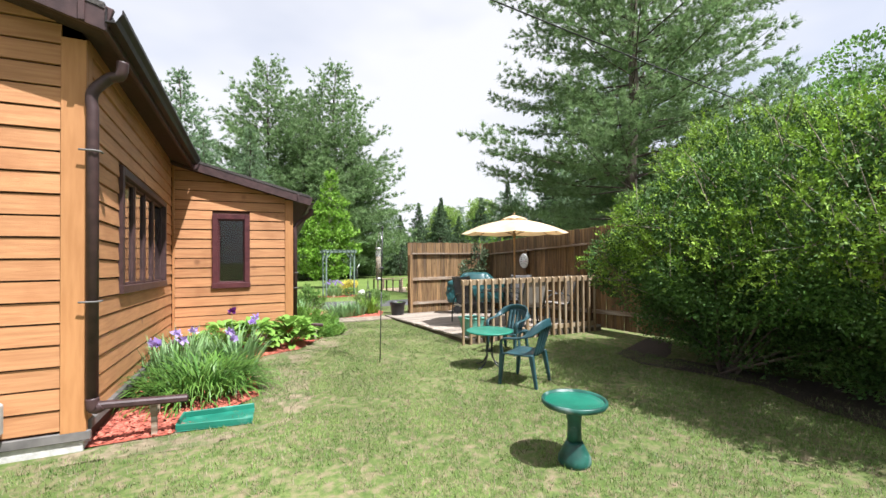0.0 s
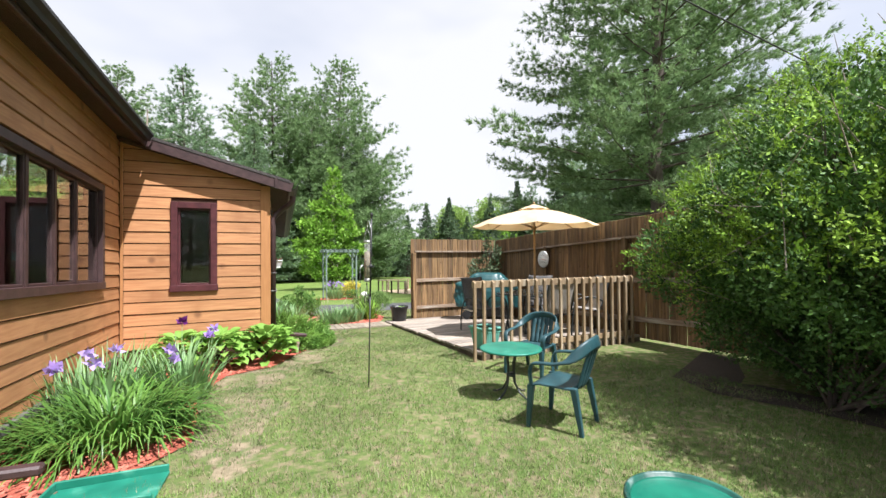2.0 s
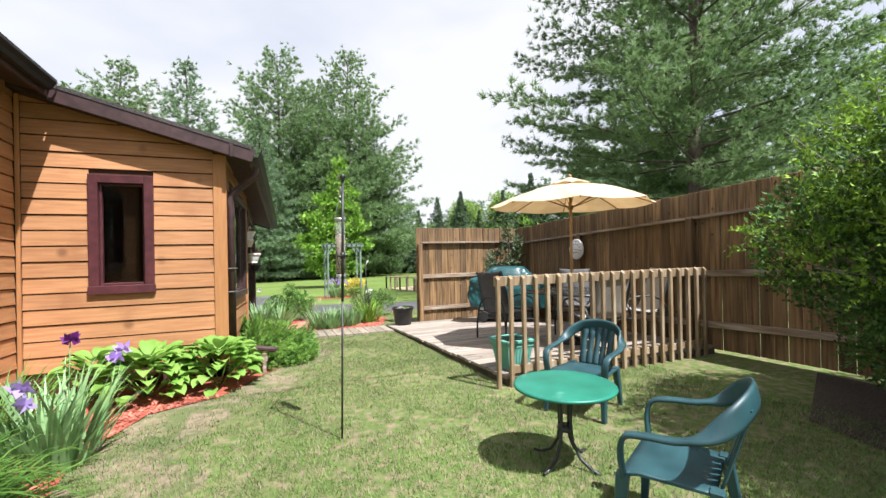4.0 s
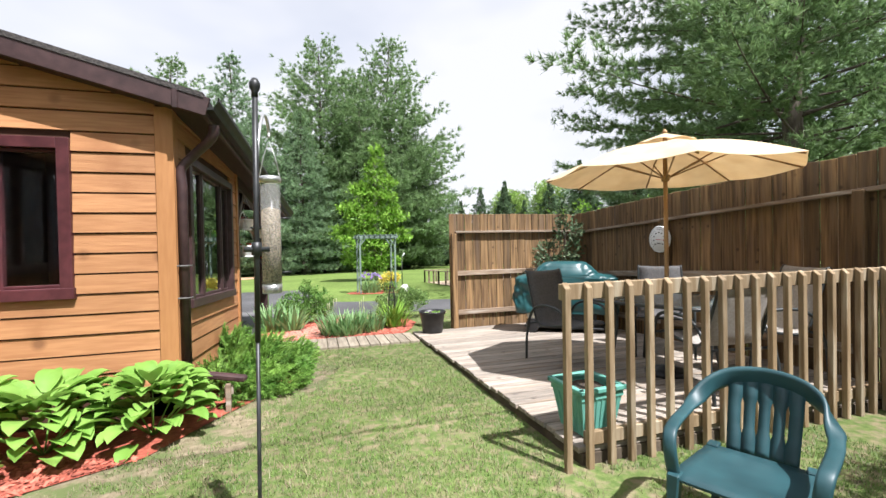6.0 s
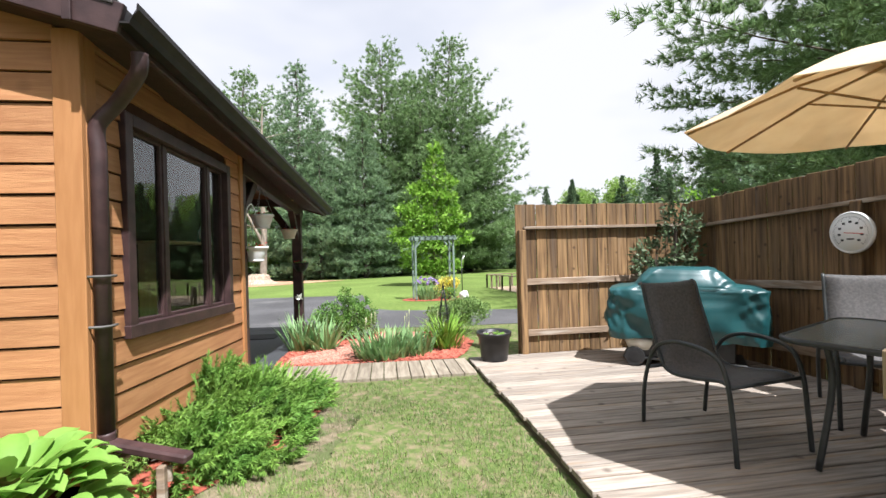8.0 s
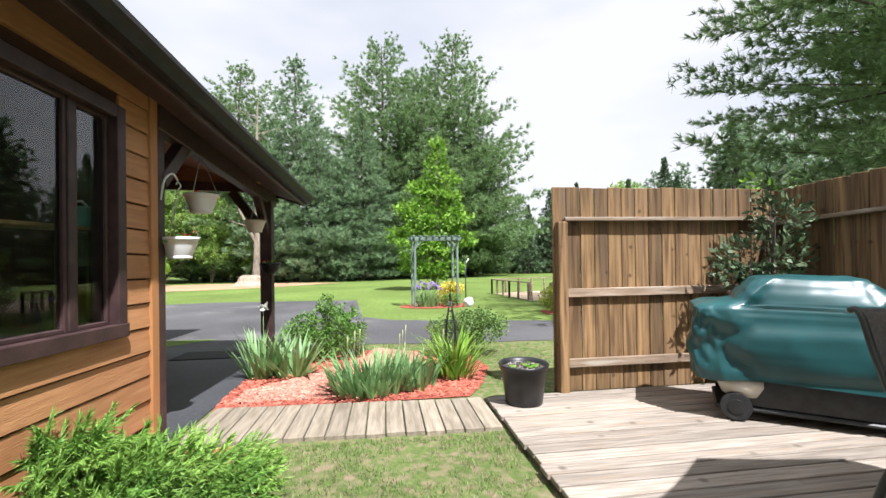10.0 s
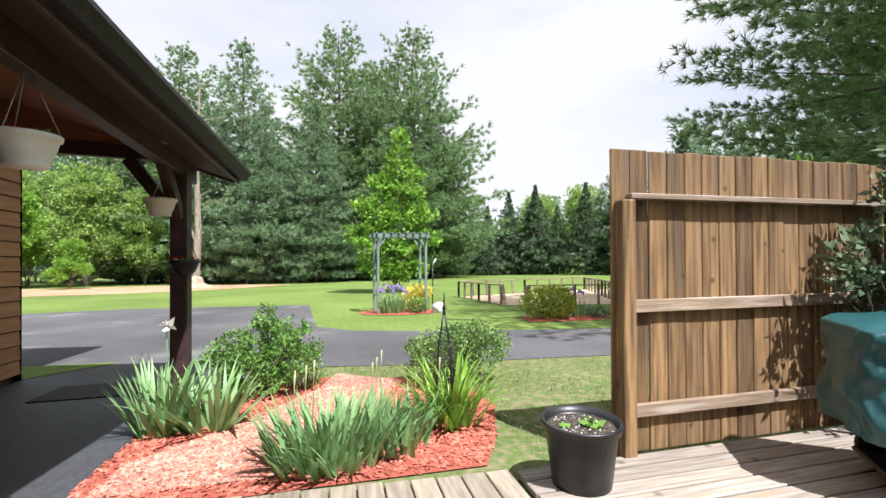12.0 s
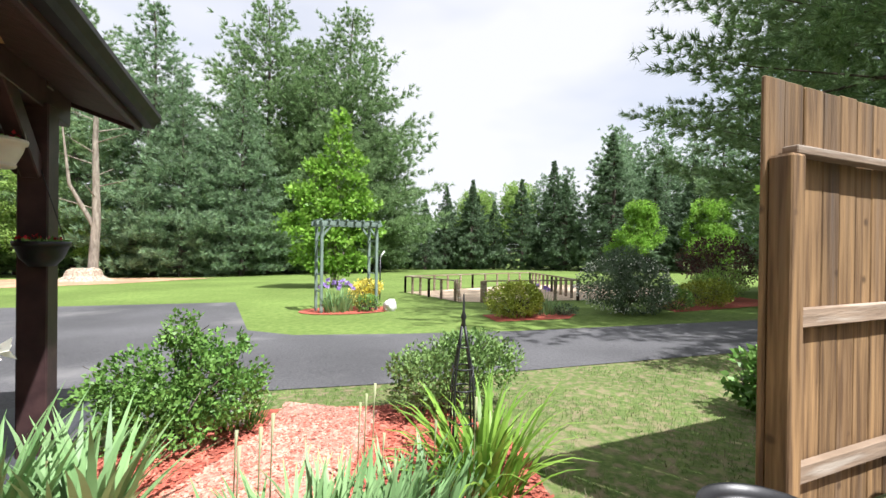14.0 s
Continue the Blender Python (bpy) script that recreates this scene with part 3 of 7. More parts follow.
siding(w, on_wing, WING_Y + 0.09, 10.25, 0.30, lambda u: 2.60, [PORCH], 0.162)
w = wall_block("wall_porch_back", on_y(MAIN_X), WING_Y + 0.2, 14.4, 0.02, lambda u: 3.1, [], "brown-stained lapped wood wall inside the porch")
siding(w, on_y(MAIN_X), 10.5, 14.34, LOW - 0.15, lambda u: 3.0, [], 0.163)
w = wall_block("wall_porch_end", lambda u, d, z: (u, 10.32 + d, z + fall(10.32)), -1.1, WING_X, 0.02, lambda u: RAKE_WING(u) - 0.1, [], "wood wall between the wing and the porch")
siding(w, lambda u, d, z: (u, 10.32 + d, z + fall(10.32)), -1.05, WING_X - 0.09, 0.15, lambda u: RAKE_WING(u) - 0.15, [], 0.163)
setting("wall_far_end", sheared_box(-7.0, -1.1, 14.24, 14.4, -0.2, 3.2), "backing", "wood end wall of the house", "wall")
setting("wall_back", box(-7.16, -7.0, MAIN_Y, 14.4, -0.3, 3.4), "backing", "wood back wall of the house", "wall")
setting("house_floor", sheared_box(-7.0, -1.28, 4.2, 14.2, 0.2, 0.3), "room", "floor of the dim room", "floor")
setting("wing_floor", sheared_box(-1.1, 0.57, 8.34, 10.55, 0.2, 0.3), "room", "floor of the dim wing room", "floor")
setting("room_wall", sheared_box(-3.4, -3.3, 4.2, 10.5, 0.3, 2.9), "room", "plain inner wall of the dim room", "wall")
window("window_1", on_y(MAIN_X), *BIG, (0.27, 0.5, 0.72), "brown_paint", "wide four-light window in a dark brown frame")
window("window_2", on_x(WING_Y), *SMALL, (), "maroon", "narrow maroon-framed window in an orange wood wall", border=0.085)
window("window_3", on_wing, *PORCH, (0.305, 0.79), "brown_paint", "large three-light window in a dark brown frame")
# corner boards
for nm, pts in (("corner_board", [(MAIN_X - 0.115, MAIN_X + 0.036, MAIN_Y - 0.036, MAIN_Y), (MAIN_X, MAIN_X + 0.036, MAIN_Y + 0.002, MAIN_Y + 0.10)]),
                ("corner_board", [(WING_X - 0.10, WING_X + 0.036, WING_Y - 0.036, WING_Y), (WING_X, WING_X + 0.036, WING_Y + 0.002, WING_Y + 0.09)]),
                ("corner_board", [(MAIN_X + 0.028, MAIN_X + 0.06, WING_Y - 0.06, WING_Y - 0.028)]),
                ("corner_board", [(WING_X + 0.115, WING_X + 0.153, 10.25, 10.34)])):
    trim = root("trim", "orange-painted corner trim of the house", "trim")
    for x0, x1, y0, y1 in pts:
        part(nm, sheared_box(x0, x1, y0, y1, LOW - 0.12, 3.1 if x0 < 0 else 2.62, 0.004), "corner_trim", trim)
# foundation and skirting
setting("foundation", add_hexa(sheared_box(MAIN_X - 6, MAIN_X + 0.012, MAIN_Y - 0.012, MAIN_Y + 0.19, -0.3, LOW - 0.187), [(MAIN_X - 0.17, 4.2, -0.3), (MAIN_X - 0.01, 4.2, -0.3), (MAIN_X - 0.01, 8.1, -0.3), (MAIN_X - 0.17, 8.1, -0.3),
        (MAIN_X - 0.17, 4.2, 0.35), (MAIN_X - 0.01, 4.2, 0.35), (MAIN_X - 0.01, 8.1, 0.25), (MAIN_X - 0.17, 8.1, 0.25)]), "concrete", "grey concrete footing of the house", "foundation")
base_trim = root("baseboard", "weathered grey drip board at the foot of the wall", "trim")
part("drip_board", sheared_box(MAIN_X - 5.9, MAIN_X + 0.06, MAIN_Y - 0.036, MAIN_Y + 0.008, LOW - 0.185, LOW - 0.115, 0.006), "strap", base_trim)
part("drip_board", sheared_box(MAIN_X + 0.002, MAIN_X + 0.06, MAIN_Y + 0.012, 8.1, LOW - 0.12, LOW - 0.05, 0.006), "strap", base_trim)

# roofs
def roof(name, front, back, x_in, x_out, thick, z_of, label):
    """A roof slab; z_of(x, y) is its underside."""
    r = root(name, label, "roof")
    c = [(x_in(front), front), (x_out(front), front), (x_out(back), back), (x_in(back), back)]
    add = lambda lo, hi, m, nm, lab="": part(nm, add_hexa(bmesh.new(), [(x, y, z_of(x, y) + lo) for x, y in c] + [(x, y, z_of(x, y) + hi) for x, y in c]), m, r, lab)
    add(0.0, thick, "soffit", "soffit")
    g = 0.05
    c = [(x_in(front), front - g), (x_out(front) + 0.03, front - g), (x_out(back) + 0.03, back + g), (x_in(back), back + g)]
    add(thick + 0.004, thick + 0.045, "shingle", "shingle_cover", "dark asphalt shingles")
    return r


EAVE = lambda y: 1.03 + 0.045 * (y - 7.98)
WING_Z = lambda x, y: (2.50 - 0.070 * (y - 7.98)) + (1.06 - x) * (0.272 + 0.011 * (y - 7.98))
MAIN_Z = lambda x, y: 3.075 + fall(y) + (-0.80 - x) * 0.30
wing_roof = roof("wing_roof", 7.98, 13.62, lambda y: -1.1, EAVE, 0.11, WING_Z, "low roof of the wing and porch with dark brown eaves")
MAIN_EAVE = lambda y: -0.92 + 0.03 * (y - 3.86)
main_roof = roof("main_roof", 3.74, 15.0, lambda y: -7.6, MAIN_EAVE, 0.12, MAIN_Z, "main house roof with dark brown eaves")


def fascia(r, a, b, h, material="brown_paint", nm="fascia", w=0.035):
    part(nm, beam(a, b, w, h, bevel=0.004), material, r)


P3 = lambda x, y, d=0.0: (x, y, WING_Z(x, y) + d)
Q3 = lambda x, y, d=0.0: (x, y, MAIN_Z(x, y) + d)
fascia(wing_roof, P3(-0.74, 7.955, 0.055), P3(EAVE(7.955) + 0.06, 7.955, 0.055), 0.15)
fascia(wing_roof, P3(-0.74, 13.65, 0.055), P3(EAVE(13.65), 13.65, 0.055), 0.15)
fascia(wing_roof, P3(EAVE(7.98) + 0.02, 7.98, 0.05), P3(EAVE(13.62) + 0.02, 13.62, 0.05), 0.14)
fascia(main_roof, Q3(-7.4, 3.715, 0.06), Q3(MAIN_EAVE(3.715) + 0.06, 3.715, 0.06), 0.17)
fascia(main_roof, Q3(MAIN_EAVE(3.74) + 0.02, 3.74, 0.055), Q3(MAIN_EAVE(8.4) + 0.02, 8.4, 0.055), 0.15)


def gutter(r, a, b):
    """An open K-shaped eaves gutter."""
    a, b = Vector(a), Vector(b)
    prof = [(0.0, 0.05), (0.0, -0.05), (0.06, -0.05), (0.075, -0.015), (0.105, 0.02), (0.105, 0.05), (0.098, 0.05), (0.095, 0.022), (0.06, -0.04), (0.008, -0.04), (0.008, 0.05)]
    bm = bmesh.new()
    ra = [bm.verts.new(a + Vector((u, 0, v))) for u, v in prof]
    rb = [bm.verts.new(b + Vector((u, 0, v))) for u, v in prof]
    for i in range(len(prof)):
        j = (i + 1) % len(prof)
        bm.faces.new((ra[i], ra[j], rb[j], rb[i]))
    bm.faces.new(ra)
    bm.faces.new(rb[::-1])
    part("gutter", bm, "gutter", r)


gutter(wing_roof, P3(EAVE(7.94) + 0.04, 7.94, 0.075), P3(EAVE(13.66) + 0.04, 13.66, 0.075))
gutter(main_roof, Q3(MAIN_EAVE(3.68) + 0.04, 3.68, 0.08), Q3(MAIN_EAVE(7.9) + 0.04, 7.90, 0.08))
for r, p in ((wing_roof, P3(0.86, 7.93, 0.04)), (main_roof, Q3(-1.02, 3.69, 0.05))):
    part("rake_block", box(p[0] - 0.02, p[0] + 0.02, p[1] - 0.012, p[1] + 0.002, p[2] - 0.075, p[2] + 0.07, 0.003), "brown_paint", r)


def downspout(eave, wall_x, y, z_top, z_low, run, straps, m="brown_paint"):
    d = thing("downspout", Matrix.Identity(4), "dark brown metal downspout strapped to the corner of the house", "downspout")
    x = wall_x + 0.075
    pts = spline([eave, (eave[0] - 0.02, eave[1] + 0.02, eave[2] - 0.10), (x + 0.1, y, z_top + 0.06), (x, y, z_top - 0.06), (x, y, z_top - 0.2)], 5) + [(x, y, z_low)]
    part("pipe", tube(pts, 0.040, 10), m, d)
    if run:
        a, b = Vector((x, y, z_low - 0.0)), Vector(run)
        part("elbow", tube(spline([(x, y, z_low + 0.06), (x + 0.01, y, z_low - 0.02), tuple(a.lerp(b, 0.10))], 4), 0.043, 10), m, d)
        part("outlet", beam(a.lerp(b, 0.04), b, 0.075, 0.05, bevel=0.012), m, d)
    for z in straps:
        part("strap", tube([(x - 0.07, y - 0.05, z), (x - 0.03, y - 0.053, z), (x + 0.03, y - 0.053, z), (x + 0.053, y - 0.02, z), (x + 0.053, y + 0.03, z)], 0.008, 6), "strap", d, "grey metal strap")
    return d


downspout((-0.83, 3.90, 3.06), MAIN_X, 3.955, 2.88, 0.50, (-0.42, 4.03, 0.45), (2.38, 1.27))
downspout((1.10, 8.08, 2.44), WING_X, 8.19, 2.15, 0.36, (1.30, 8.06, 0.30), (1.27, 1.0))

# porch frame
porch = thing("porch_frame", Matrix.Identity(4), "dark brown timber posts and beams of the porch", "porch frame", kind="structure")
PX, PY = 0.86, 13.28
part("post", box(PX - 0.075, PX + 0.075, PY - 0.075, PY + 0.075, ground(PY) - 0.02, WING_Z(PX, PY) - 0.16, 0.008), "brown_paint", porch)
part("post", box(0.80, 0.90, 10.345, 10.44, ground(10.8) - 0.02, 2.35, 0.006), "brown_paint", porch)
part("header", beam((PX, 10.35, WING_Z(PX, 10.35) - 0.10), (PX, 13.6, WING_Z(PX, 13.6) - 0.10), 0.10, 0.19, bevel=0.006), "brown_paint", porch)
part("header", beam((-1.05, PY, 2.27), (PX + 0.06, PY, 2.20), 0.09, 0.12, bevel=0.006), "brown_paint", porch)
part("brace", beam((PX, 10.43, 1.84), (PX, 10.92, 2.28), 0.09, 0.11, bevel=0.006), "brown_paint", porch)
part("brace", beam((PX, 13.22, 1.60), (PX, 12.78, 2.12), 0.09, 0.11, bevel=0.006), "brown_paint", porch)
part("brace", beam((PX - 0.05, PY, 1.62), (PX - 0.45, PY, 2.16), 0.09, 0.11, bevel=0.006), "brown_paint", porch)
bm = bmesh.new()
gable = [(-1.05, 2.30), (PX, 2.25), (PX, WING_Z(PX, PY) - 0.01), (-1.05, WING_Z(-1.05, PY) - 0.01)]
f = [bm.verts.new((x, PY - 0.01, z)) for x, z in gable]
g = [bm.verts.new((x, PY + 0.02, z)) for x, z in gable]
bm.faces.new(f), bm.faces.new(g[::-1])
for i in range(4):
    bm.faces.new((f[i], g[i], g[(i + 1) % 4], f[(i + 1) % 4]))
setting("wall_porch_gable", bm, "ceiling_ply", "brown plywood gable over the porch beam", "gable")
bm = bmesh.new()
add_hexa(bm, [(x, y, WING_Z(x, y) - k) for k in (0.03, 0.006) for x, y in ((-1.05, 10.5), (0.78, 10.5), (0.78, 13.25), (-1.05, 13.25))])
setting("ceiling", bm, "ceiling_ply", "brown stained plywood porch ceiling", "ceiling")

# ---- deck, boardwalk, fence ----
DECK_Z = lambda y: 0.205 - 0.0455 * (y - 6.1)
DX0, DX1, DY0, DY1 = 3.36, 6.33, 6.285, 10.93


def fence_run(name, along_y, c, u0, u1, base, top, rails, posts, face, label):
    """Upright boards nailed behind three rails and posts; c is the boards' plane, face the side that the rails stand on."""
    fc = thing(name, Matrix.Identity(4), label, "fence")
    n = round((u1 - u0) / 0.143)
    step = (u1 - u0) / n
    P = (lambda u, d, z: (c + face * d, u, z)) if along_y else (lambda u, d, z: (u, c + face * d, z))
    for i in range(n):
        a, b = u0 + i * step + 0.003, u0 + (i + 1) * step - 0.003
        um = (a + b) / 2
        j, k = rng.uniform(-0.006, 0.006), rng.uniform(-0.004, 0.004)
        z0, z1 = base(um) + 0.02, top(um) + j
        bm = add_hexa(bmesh.new(), [P(a, 0 + k, z0), P(b, 0 + k, z0), P(b, -0.018 + k, z0), P(a, -0.018 + k, z0), P(a, k, z1), P(b, k, z1), P(b, -0.018 + k, z1), P(a, -0.018 + k, z1)], 0.005)
        part("fence_board", bm, "fence_wood", fc)
    for off in rails:
        cuts = [u0 + (u1 - u0) * q / 2 for q in range(3)] if u1 - u0 > 3 else [u0, u1]
        for a, b in zip(cuts, cuts[1:]):
            za, zb = top(a) - off, top(b) - off
            ledge = off == rails[0]
            out = 0.043 if ledge else 0.030
            part("rail", beam(P(a + (0.10 if not along_y else 0), out, za), P(b - 0.003, out, zb), 0.060 if ledge else 0.036, 0.036 if ledge else 0.08, bevel=0.004), "fence_rail", fc, "weathered grey rail")
    for u in posts:
        bm = box(-0.045, 0.045, -0.045, 0.045, 0, 1, 0.006)
        lo, hi = base(u) - 0.1, top(u) - 0.33
        for v in bm.verts:
            v.co = Vector(P(u + v.co.x, 0.05 + v.co.y, lo + (hi - lo) * v.co.z))
        part("post", bm, "fence_wood", fc)
    return fc


FENCE_Y, FENCE_X = 10.98, 6.40
RT = lambda u: 1.885 + 0.057 * (10.97 - u) - 0.004 * max(0, 8.5 - u)
fence_run("back_fence", False, FENCE_Y, 4.03, FENCE_X + 0.02, lambda u: ground(FENCE_Y) + 0.02, lambda u: 1.905, (0.305, 1.00, 1.66), (4.10,), -1, "weathered brown board fence at the end of the deck")
fence_run("side_fence", True, FENCE_X, 2.2, 10.975, lambda u: ground(u) + 0.02, RT, (0.335, 1.06, 1.70), (8.75, 6.6, 4.4), -1, "tall weathered brown board fence along the deck")

deck = thing("deck", Matrix.Identity(4), "low weathered grey-brown plank deck", "deck", kind="structure")
n = 34
for i in range(n):
    y0 = DY0 + (DY1 - DY0) * i / n
    y1 = DY0 + (DY1 - DY0) * (i + 1) / n
    e = rng.uniform(-0.012, 0.012)
    part("deck_plank", sheared_box(DX0 + e, DX1, y0 + 0.007, y1 - 0.007, -0.036 + rng.uniform(-0.002, 0.002), 0.0 + rng.uniform(-0.002, 0.002), 0.004, f=DECK_Z), "deck_wood", deck)
part("rim_board", sheared_box(DX0 + 0.015, DX0 + 0.055, DY0, DY1, -0.16, -0.040, 0.003, f=DECK_Z), "deck_under", deck)
part("rim_board", sheared_box(DX0 + 0.06, DX1, DY0, DY0 + 0.04, -0.17, -0.040, 0.003, f=DECK_Z), "deck_under", deck)

boards = thing("boardwalk", Matrix.Identity(4), "low weathered plank boardwalk between porch and deck", "boardwalk", kind="structure")
n = 16
for i in range(n):
    x0 = 0.98 + (3.335 - 0.98) * i / n
    x1 = 0.98 + (3.335 - 0.98) * (i + 1) / n
    ya = 10.36 - 0.10 * (i / n) + rng.uniform(-0.01, 0.01)
    yb = 11.13 - 0.15 * (i / n) + rng.uniform(-0.01, 0.01)
    bm = add_hexa(bmesh.new(), [(x0 + 0.005, ya, ground(ya) - 0.02), (x1 - 0.005, ya, ground(ya) - 0.02), (x1 - 0.005, yb, ground(yb) - 0.02), (x0 + 0.005, yb, ground(yb) - 0.02),
                                (x0 + 0.005, ya, ground(ya) + 0.035), (x1 - 0.005, ya, ground(ya) + 0.035), (x1 - 0.005, yb, ground(yb) + 0.035), (x0 + 0.005, yb, ground(yb) + 0.035)], 0.005)
    part("walk_plank", bm, "walk_wood", boards)

railing = thing("deck_railing", Matrix.Identity(4), "weathered wooden deck railing with square balusters", "railing")
RY = 6.27
for i in range(21):
    x = 3.265 + 2.86 * i / 20
    z1 = 1.172 + 0.002 * math.sin(i * 3.1)
    lo = ground(RY) + (0.0 if i % 3 else -0.02)
    a = rng.uniform(-0.006, 0.006)
    bm = add_hexa(bmesh.new(), [(x - 0.019 + a, RY - 0.04, lo), (x + 0.019 + a, RY - 0.04, lo), (x + 0.019 + a, RY - 0.002, lo), (x - 0.019 + a, RY - 0.002, lo),
                                (x - 0.019, RY - 0.04, z1 - 0.03), (x + 0.019, RY - 0.04, z1 - 0.03), (x + 0.019, RY - 0.002, z1 + 0.004), (x - 0.019, RY - 0.002, z1 + 0.004)], 0.003)
    part("baluster", bm, "baluster", railing)
part("top_rail", beam((3.25, RY + 0.022, 1.118), (6.15, RY + 0.022, 1.118), 0.042, 0.095, bevel=0.004), "baluster", railing)
part("bottom_rail", beam((3.40, RY + 0.022, 0.245), (6.15, RY + 0.022, 0.245), 0.038, 0.08, bevel=0.004), "baluster", railing)

# ---- plants: helpers ----


def unit(v):
    return v / np.maximum(np.linalg.norm(v, axis=-1, keepdims=True), 1e-9)


def leaf_quads(P, D, length, width, flop=0.35):
    """Small pointed leaves, each folded along its rib, at points P along directions D."""
    n = len(P)
    D = unit(D)
    R = rng.normal(size=(n, 3))
    S = unit(np.cross(D, R))
    U = np.cross(S, D)
    L = (length * rng.uniform(0.7, 1.25, n))[:, None]
    W = (width * rng.uniform(0.7, 1.25, n))[:, None]
    mid = P + D * L * 0.45
    V = np.stack([P, mid + S * W / 2 + U * W * flop * 0.5, P + D * L - U * W * flop * 0.5, mid - S * W / 2 + U * W * flop * 0.5], 1).reshape(-1, 3)
    return V, np.arange(4 * n).reshape(n, 4)


def needles(P, D, length, width, k, spread):
    """Tufts of k needle-like slivers at points P, fanned round directions D."""
    n = len(P)
    Pk, Dk = np.repeat(P, k, 0), unit(np.repeat(unit(D), k, 0) + rng.normal(size=(n * k, 3)) * spread)
    S = unit(np.cross(Dk, rng.normal(size=(n * k, 3))))
    L = (np.repeat(np.broadcast_to(length, n), k) * rng.uniform(0.6, 1.25, n * k))[:, None]
    V = np.stack([Pk - S * width / 2, Pk + S * width / 2, Pk + Dk * L], 1).reshape(-1, 3)
    return V, np.arange(3 * n * k).reshape(-1, 3)


def straps(P, heading, lean, length, width, bend, seg=5, fold=0.25, taper=1.0):
    """Strap leaves from P: heading (radians), lean from upright, drooping by bend along their length."""
    n = len(P)
    H = np.stack([np.cos(heading), np.sin(heading), np.zeros(n)], 1)
    S = np.stack([-np.sin(heading), np.cos(heading), np.zeros(n)], 1)
    rows, p = [], P.copy()
    step = length / seg
    for i in range(seg + 1):
        t = i / seg
        a = lean + bend * t * t
        d = H * np.sin(a)[:, None] + np.array([0, 0, 1.0]) * np.cos(a)[:, None]
        w = np.full(n, width) * (1 - t ** 2.2 * 0.97) * (0.75 + 0.6 * t * (1 - t)) * taper
        rows.append(np.stack([p - S * (w / 2)[:, None], p + S * (w / 2)[:, None]], 1))
        p = p + d * (step if np.ndim(step) == 0 else step[:, None])
    V = np.stack(rows, 1).reshape(-1, 3)
    k = 2 * (seg + 1)
    base = (np.arange(n) * k)[:, None]
    F = np.concatenate([base + np.array([2 * i, 2 * i + 1, 2 * i + 3, 2 * i + 2]) for i in range(seg)], 0)
    return V, F


def limbs(segments, seg=5):
    """Tapered limbs: rows of (a, b, ra, rb)."""
    V, F = [], []
    for a, b, ra, rb in segments:
        a, b = np.asarray(a, float), np.asarray(b, float)
        d = unit(b - a)
        s = unit(np.cross(d, [0.3, 0.5, 0.81]))
        u = np.cross(d, s)
        o = len(V)
        for p, r in ((a, ra), (b, rb)):
            for k in range(seg):
                q = 2 * math.pi * k / seg
                V.append(p + (s * math.cos(q) + u * math.sin(q)) * r)
        F += [(o + k, o + (k + 1) % seg, o + seg + (k + 1) % seg, o + seg + k) for k in range(seg)]
    return mesh_np("limb", np.array(V), np.array(F), True)


